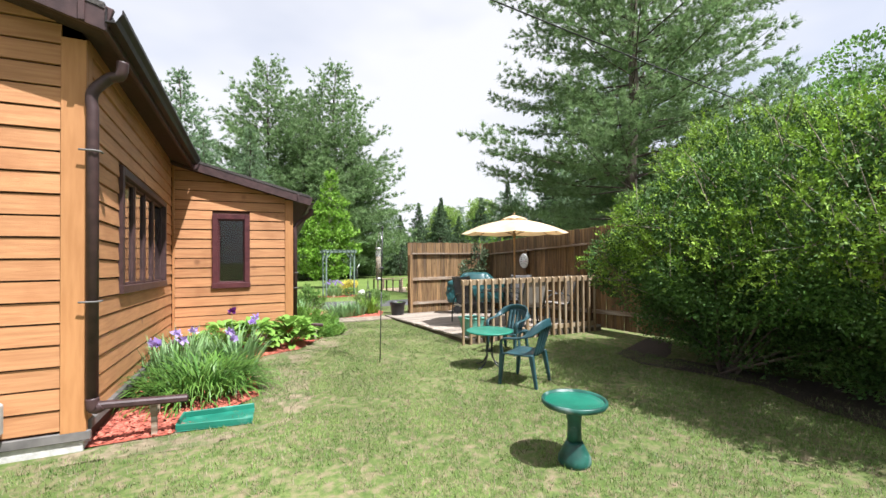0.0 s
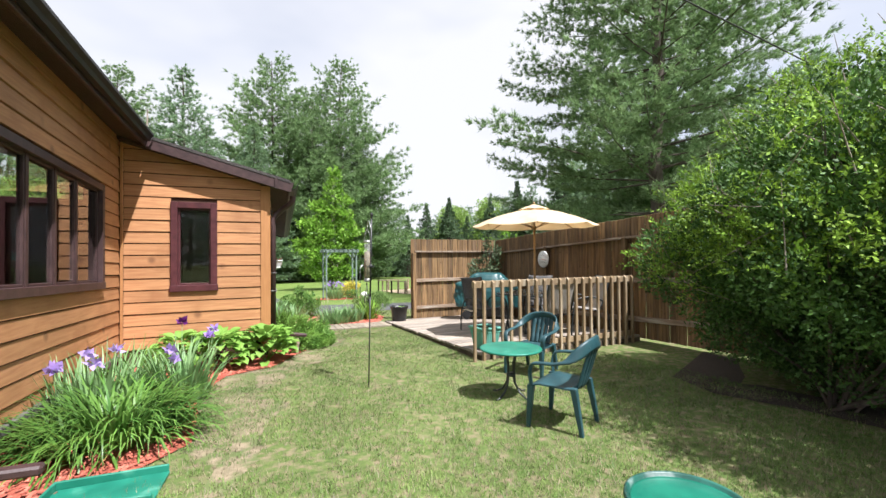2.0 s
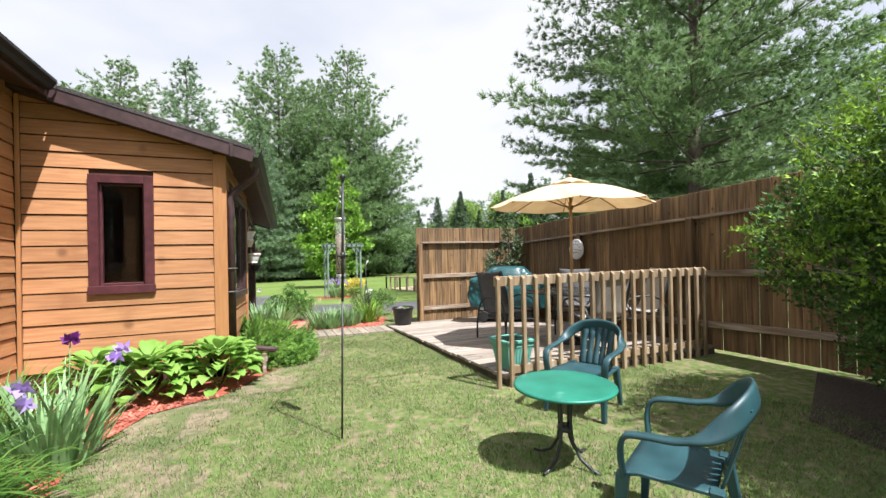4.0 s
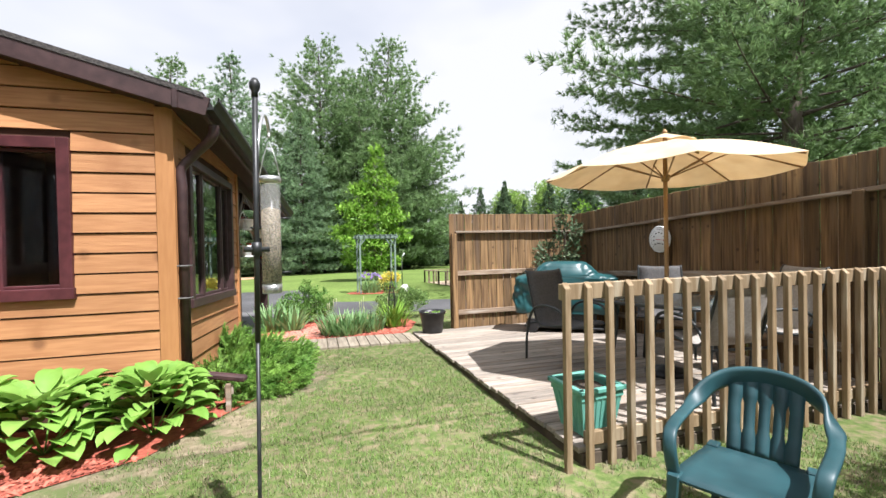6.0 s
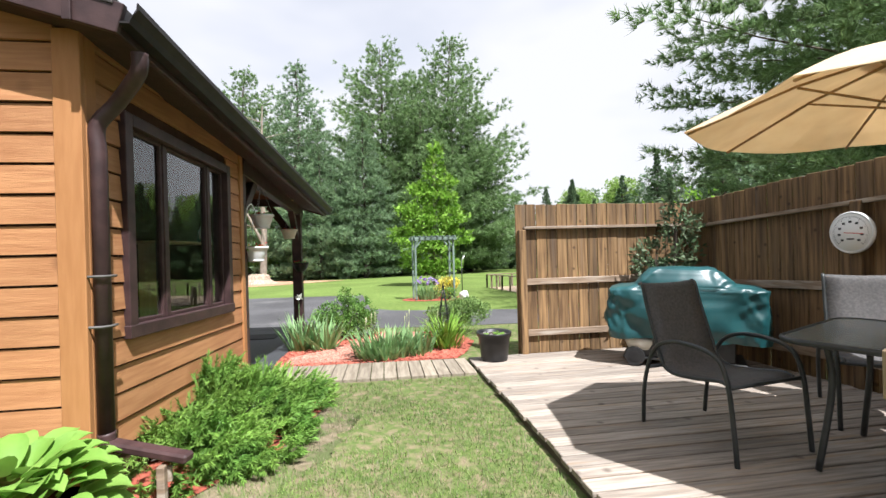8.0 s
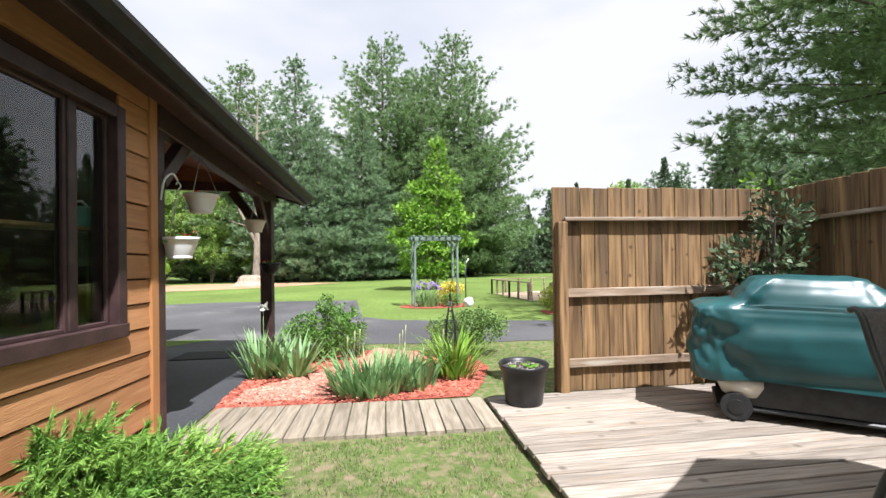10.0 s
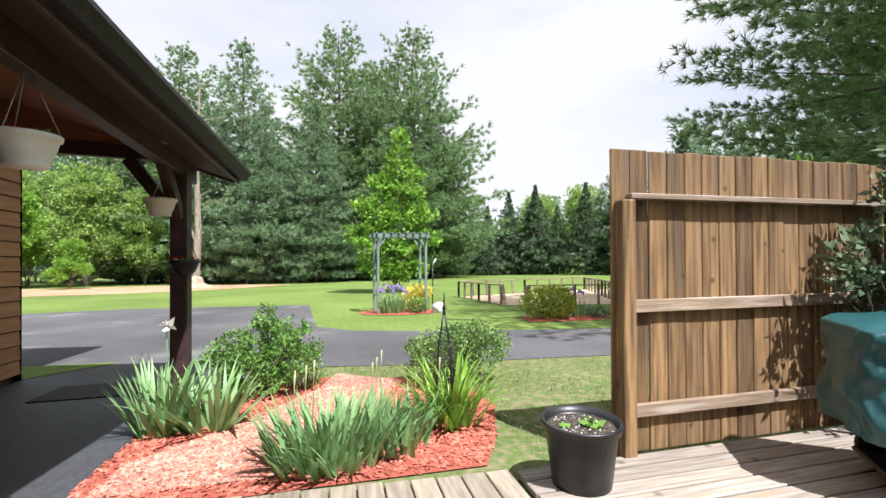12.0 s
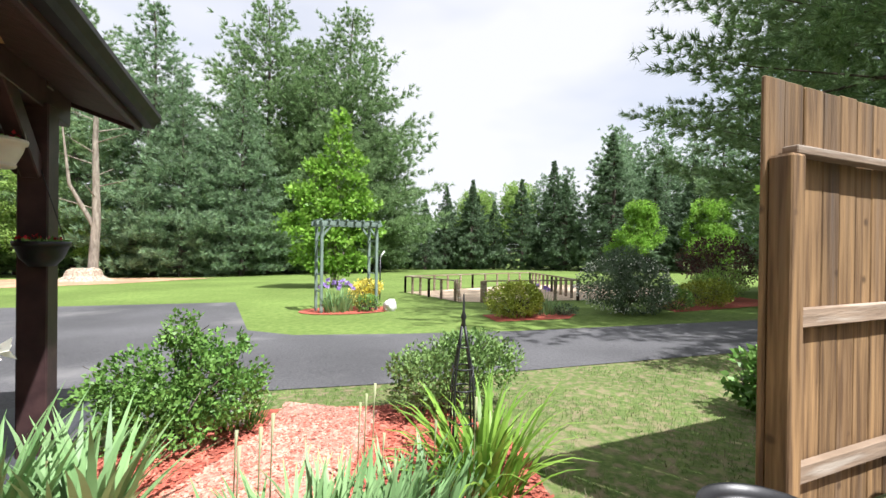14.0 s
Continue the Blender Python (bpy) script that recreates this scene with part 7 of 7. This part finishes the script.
shrub("yellow_bush", at(4.55, 20.45), [(0, 0, 0.55, 0.36, 0.3, 0.2), (-0.1, 0, 0.35, 0.35, 0.3, 0.25)], 1700, 0.06, 0.045, "yellow_petal", "bush covered in bright yellow blossom under the arbor", shell=0.5, scale=8, cut=-0.3)
shrub("low_bush", at(4.45, 19.95), [(0, 0, 0.2, 0.3, 0.25, 0.2)], 800, 0.05, 0.035, "rose_leaf", "small leafy green plant under the arbor", shell=0.4, scale=8, cut=-0.2)


def rock(m, r, label, material="rock"):
    t = thing("rock", m, label, "rock")
    bm = bmesh.new()
    bmesh.ops.create_icosphere(bm, subdivisions=3, radius=1.0)
    for v in bm.verts:
        v.co = Vector((v.co.x * r[0], v.co.y * r[1], v.co.z * r[2])) * (1 + 0.22 * noise.noise(v.co * 1.7)) + Vector((0, 0, r[2] * 0.7))
    part("stone", bm, material, t)


rock(at(4.98, 19.85), (0.17, 0.13, 0.17), "pale grey boulder beside the arbor")
rock(at(1.98, 13.35), (0.09, 0.08, 0.14), "grey stone at the foot of the rose bush")
setting("bush_bed_ground", sheet([(6.4, 17.2), (8.0, 17.0), (8.6, 17.5), (8.2, 18.1), (6.6, 18.2)], 0.013), "mulch", "red mulch under the golden bush", "mulch bed")
setting("bush_bed_ground", sheet([(11.0, 16.9), (15.5, 17.0), (16.5, 19.0), (12.0, 18.6)], 0.013), "mulch", "red mulch under the low bushes", "mulch bed")
strap_clump("iris", at(7.95, 17.75), 0.2, 0.2, 50, 0.5, 0.03, 0.4, 0.5, "iris_leaf", "iris clump with purple flowers beside the golden bush", [(0.0, 0.0, 0.60, "purple_petal"), (-0.15, 0.1, 0.64, "purple_petal"), (0.12, 0.05, 0.55, "purple_petal")])
shrub("low_bush", at(8.3, 17.5), [(0, 0, 0.12, 0.3, 0.25, 0.12)], 500, 0.05, 0.03, "spruce", "low dark green creeping shrub", shell=0.4, scale=8, cut=-0.3)
P_, d_ = blob_points([(9.9, 17.4, 0.55, 1.1, 1.0, 0.65)], 700, 0.85)
flower_ob = [o for o in scene.objects if o.name.startswith("weeping_bush")][0]
V, F = leaf_quads(np.array([(x - 9.9, y - 17.4, z + 0.1) for x, y, z in P_]), d_, 0.05, 0.045)
part("blossom", mesh_np("blossom", V, F), "white_petal", flower_ob, "small white blossoms")


def garden_fence():
    f = thing("garden_fence", Matrix.Identity(4), "low weathered post-and-rail fence round the garden plot", "fence")
    line = [(7.1, 25.3), (7.25, 23.2), (7.4, 21.4)]
    runs = [line, [(8.0, 20.75), (10.9, 20.15)], [(10.9, 20.15), (12.4, 23.4), (14.2, 27.5)], [(14.2, 27.5), (10.5, 26.4), (7.1, 25.3)]]
    for run in runs:
        for (xa, ya), (xb, yb) in zip(run, run[1:]):
            n_ = max(2, round(math.hypot(xb - xa, yb - ya) / 0.75))
            for i in range(n_ + 1):
                x, y = xa + (xb - xa) * i / n_, ya + (yb - ya) * i / n_
                part("post", box(x - 0.035, x + 0.035, y - 0.035, y + 0.035, ground(y) - 0.02, ground(y) + 0.60, 0.005), "fence_rail", f)
            part("rail", beam((xa, ya, ground(ya) + 0.62), (xb, yb, ground(yb) + 0.62), 0.09, 0.035), "fence_rail", f)
    part("gate_post", beam((7.42, 21.1, ground(21.1)), (7.42, 21.35, ground(21.3) + 0.65), 0.08, 0.08), "fence_rail", f)
    part("gate_board", box(7.9, 8.1, 20.72, 20.76, ground(20.7), ground(20.7) + 0.62, 0.005), "fence_rail", f)


garden_fence()
t = thing("tree_stump", at(-7.7, 41.5), "large pale weathered tree stump on bare dirt", "stump")
bm = bmesh.new()
rings = []
for r, z in ((1.5, 0.0), (1.1, 0.12), (0.85, 0.32), (0.75, 0.62), (0.62, 0.74)):
    rings.append([bm.verts.new((r * (1 + 0.16 * math.sin(k * 1.9) + 0.07 * math.sin(k * 4.3)) * math.cos(k * 0.2618), r * (1 + 0.16 * math.sin(k * 1.9)) * math.sin(k * 0.2618), z + 0.06 * math.sin(k * 2.7) * (z > 0.5))) for k in range(24)])
for a, b in zip(rings, rings[1:]):
    for k in range(24):
        bm.faces.new((a[k], a[(k + 1) % 24], b[(k + 1) % 24], b[k]))
bm.faces.new(rings[-1])
part("stump_body", bm, "stump_wood", t)
bm = tube([(2.887 - 5.44 * 2, 4.688 - 0.23 * 2, 5.9), (2.887 - 5.44, 4.688 - 0.23, 5.30), (2.887, 4.688, 4.877), (8.334, 4.92, 4.48), (14, 5.15, 4.25), (22, 5.5, 4.3)], 0.011, 6)
c = thing("overhead_cable", Matrix.Identity(4), "thin black overhead cable above the lawn", "cable")
part("wire", bm, "black_plastic", c)
feeder2 = thing("feeder_post", at(5.4, 22.5), "slim dark post with a small hanger behind the arbor", "post")
part("post", tube([(0, 0, 0), (0, 0, 1.35)], 0.02, 6), "black_iron", feeder2)
part("hanger", tube([(0, 0, 1.3), (0.12, 0, 1.5)], 0.025, 6), "white_plastic", feeder2)

# behind the wing's window
shelf = thing("window_shelf", Matrix.Identity(4), "narrow pale wooden shelf inside the window", "shelf")
part("shelf_board", box(0.50, 0.73, 9.02, 10.20, 1.465, 1.485, 0.003), "umbrella_wood", shelf)
for y in (9.05, 10.16):
    part("shelf_upright", box(0.55, 0.68, y, y + 0.03, 0.30 + fall(y), 1.464, 0.003), "umbrella_wood", shelf)
can = thing("watering_can", spin(0.66, 9.955, 1.486, 0), "pale green watering can on the window shelf", "watering can")
part("body", lathe([(0.0005, 0.0), (0.058, 0.0), (0.060, 0.01), (0.054, 0.115), (0.050, 0.12), (0.047, 0.115), (0.05, 0.02), (0.0005, 0.015)], 24), "teal_plastic", can)
part("handle", tube([(0, -0.05, 0.02), (0, -0.10, 0.04), (0, -0.115, 0.09), (0, -0.08, 0.14), (0, 0.0, 0.155), (0, 0.05, 0.125)], 0.008, 8), "white_plastic", can)
part("spout", tube([(0, 0.05, 0.03), (0, 0.10, 0.08), (0, 0.15, 0.14)], [0.014, 0.010, 0.008], 8), "teal_plastic", can)

# ---- grass blades and chips ----


def scatter_grass(name, x0, x1, y0, y1, n, leaf, label, thin, length=0.030):
    P = np.stack([rng.uniform(x0, x1, n), rng.uniform(y0, y1, n), np.zeros(n)], 1)
    edge = np.interp(P[:, 1], [0.5, 3.9, 4.85, 6.2, 7.3, 8.7, 10.3], [-1.6, -0.3, 0.2, 0.1, 0.8, 1.6, 1.5])
    thin = thin + np.clip(1.15 - (P[:, 0] - edge), 0, 1.2) * (0.36 if thin > -0.4 else 0.1)
    keep = np.array([noise.noise(Vector((x * 1.3, y * 1.3, 3.0))) + 0.9 * noise.noise(Vector((x * 7, y * 7, 9.0))) for x, y, _ in P]) > thin
    x, y = P[:, 0], P[:, 1]
    bed = (x < np.interp(y, [3.86, 3.88, 4.05, 4.85, 5.6, 6.2, 7.0, 7.3, 8.0, 8.7, 9.6, 10.3], [-9.0, -1.1, -0.5, 0.14, 0.1, 0.02, 0.25, 0.8, 1.15, 1.6, 1.8, 1.5]))
    deck_area = (x > 3.33) & (y > 6.27) & (y < 10.95)
    walk_area = ((y > 10.25) & (x < 3.6) & (y < 13.3)) | ((y > 10.9) & (y < 11.0)) | (y > np.interp(x, [1.0, 2.2, 3.3, 4.8, 8.2], [13.6, 14.1, 13.88, 13.78, 13.4]))
    P = P[keep & ~bed & ~deck_area & ~walk_area]
    P[:, 2] = [ground(v) for v in P[:, 1]]
    m = len(P)
    V, F = straps(P, rng.uniform(0, 6.283, m), rng.uniform(0.25, 1.15, m), length * rng.uniform(0.5, 1.5, m) * (0.75 + 0.5 * (rng.uniform(0, 1, m) > 0.7)), 0.0055, rng.uniform(0, 1.0, m), seg=1)
    tagged(part(name, mesh_np(name, V, F), leaf), label, "grass", kind="stuff")


scatter_grass("grass", -2.6, 5.2, 0.5, 10.3, 420000, "grass_blade", "short mown grass blades", -0.3)
scatter_grass("dry_grass", -2.6, 5.0, 0.5, 10.3, 110000, "straw_blade", "dry straw-coloured grass blades", -0.5, 0.04)
scatter_grass("grass", 1.8, 8.0, 11.0, 14.1, 40000, "grass_blade", "short mown grass blades behind the fence", -0.12)
scatter_grass("dry_grass", 1.8, 8.0, 11.0, 14.1, 4000, "straw_blade", "dry straw-coloured grass blades behind the fence", -0.5, 0.04)


def scatter_chips(name, area, n, material, label, size):
    xs, ys = [p[0] for p in area], [p[1] for p in area]
    pts = []
    while len(pts) < n:
        x, y = rng.uniform(min(xs), max(xs)), rng.uniform(min(ys), max(ys))
        inside = False
        for (xa, ya), (xb, yb) in zip(area, area[1:] + area[:1]):
            if (ya > y) != (yb > y) and x < (xb - xa) * (y - ya) / (yb - ya) + xa:
                inside = not inside
        if inside:
            pts.append((x, y, ground(y) + 0.018))
    P = np.array(pts)
    a, t = rng.uniform(0, 6.283, n), rng.uniform(-0.5, 0.5, n)
    D = np.stack([np.cos(a), np.sin(a), t], 1)
    S = np.stack([-np.sin(a), np.cos(a), rng.uniform(-0.4, 0.4, n)], 1)
    L, W = (size * rng.uniform(0.5, 1.5, n))[:, None], (size * 0.42 * rng.uniform(0.6, 1.3, n))[:, None]
    U = np.array([0, 0, 0.008])
    V = np.stack([P - D * L / 2 - S * W / 2, P + D * L / 2 - S * W / 2, P + D * L / 2 + S * W / 2, P - D * L / 2 + S * W / 2, P + U], 1).reshape(-1, 3)
    b = (np.arange(n) * 5)[:, None]
    F = np.concatenate([b + np.array(q) for q in ((0, 1, 4), (1, 2, 4), (2, 3, 4), (3, 0, 4))])
    tagged(part(name, mesh_np(name, V, F), material), label, "mulch", kind="stuff")


scatter_chips("mulch_chips", [(-1.1, 4.05), (-0.55, 4.05), (0.12, 4.85), (0.08, 5.6), (0.0, 6.2), (0.23, 7.0), (0.8, 7.32), (-1.05, 8.1)], 5000, "mulch_chip", "loose red bark mulch chips", 0.045)
scatter_chips("mulch_chips", [(0.95, 11.14), (3.25, 11.14), (3.45, 11.5), (3.7, 12.2), (3.6, 12.9), (3.2, 13.3), (1.6, 13.45), (1.05, 13.0), (0.82, 12.2)], 9500, "mulch_chip", "loose red bark mulch chips", 0.036)
scatter_chips("path_chips", PATH_EDGE, 9000, "path_chip", "faded pinkish wood chips on the path", 0.034)
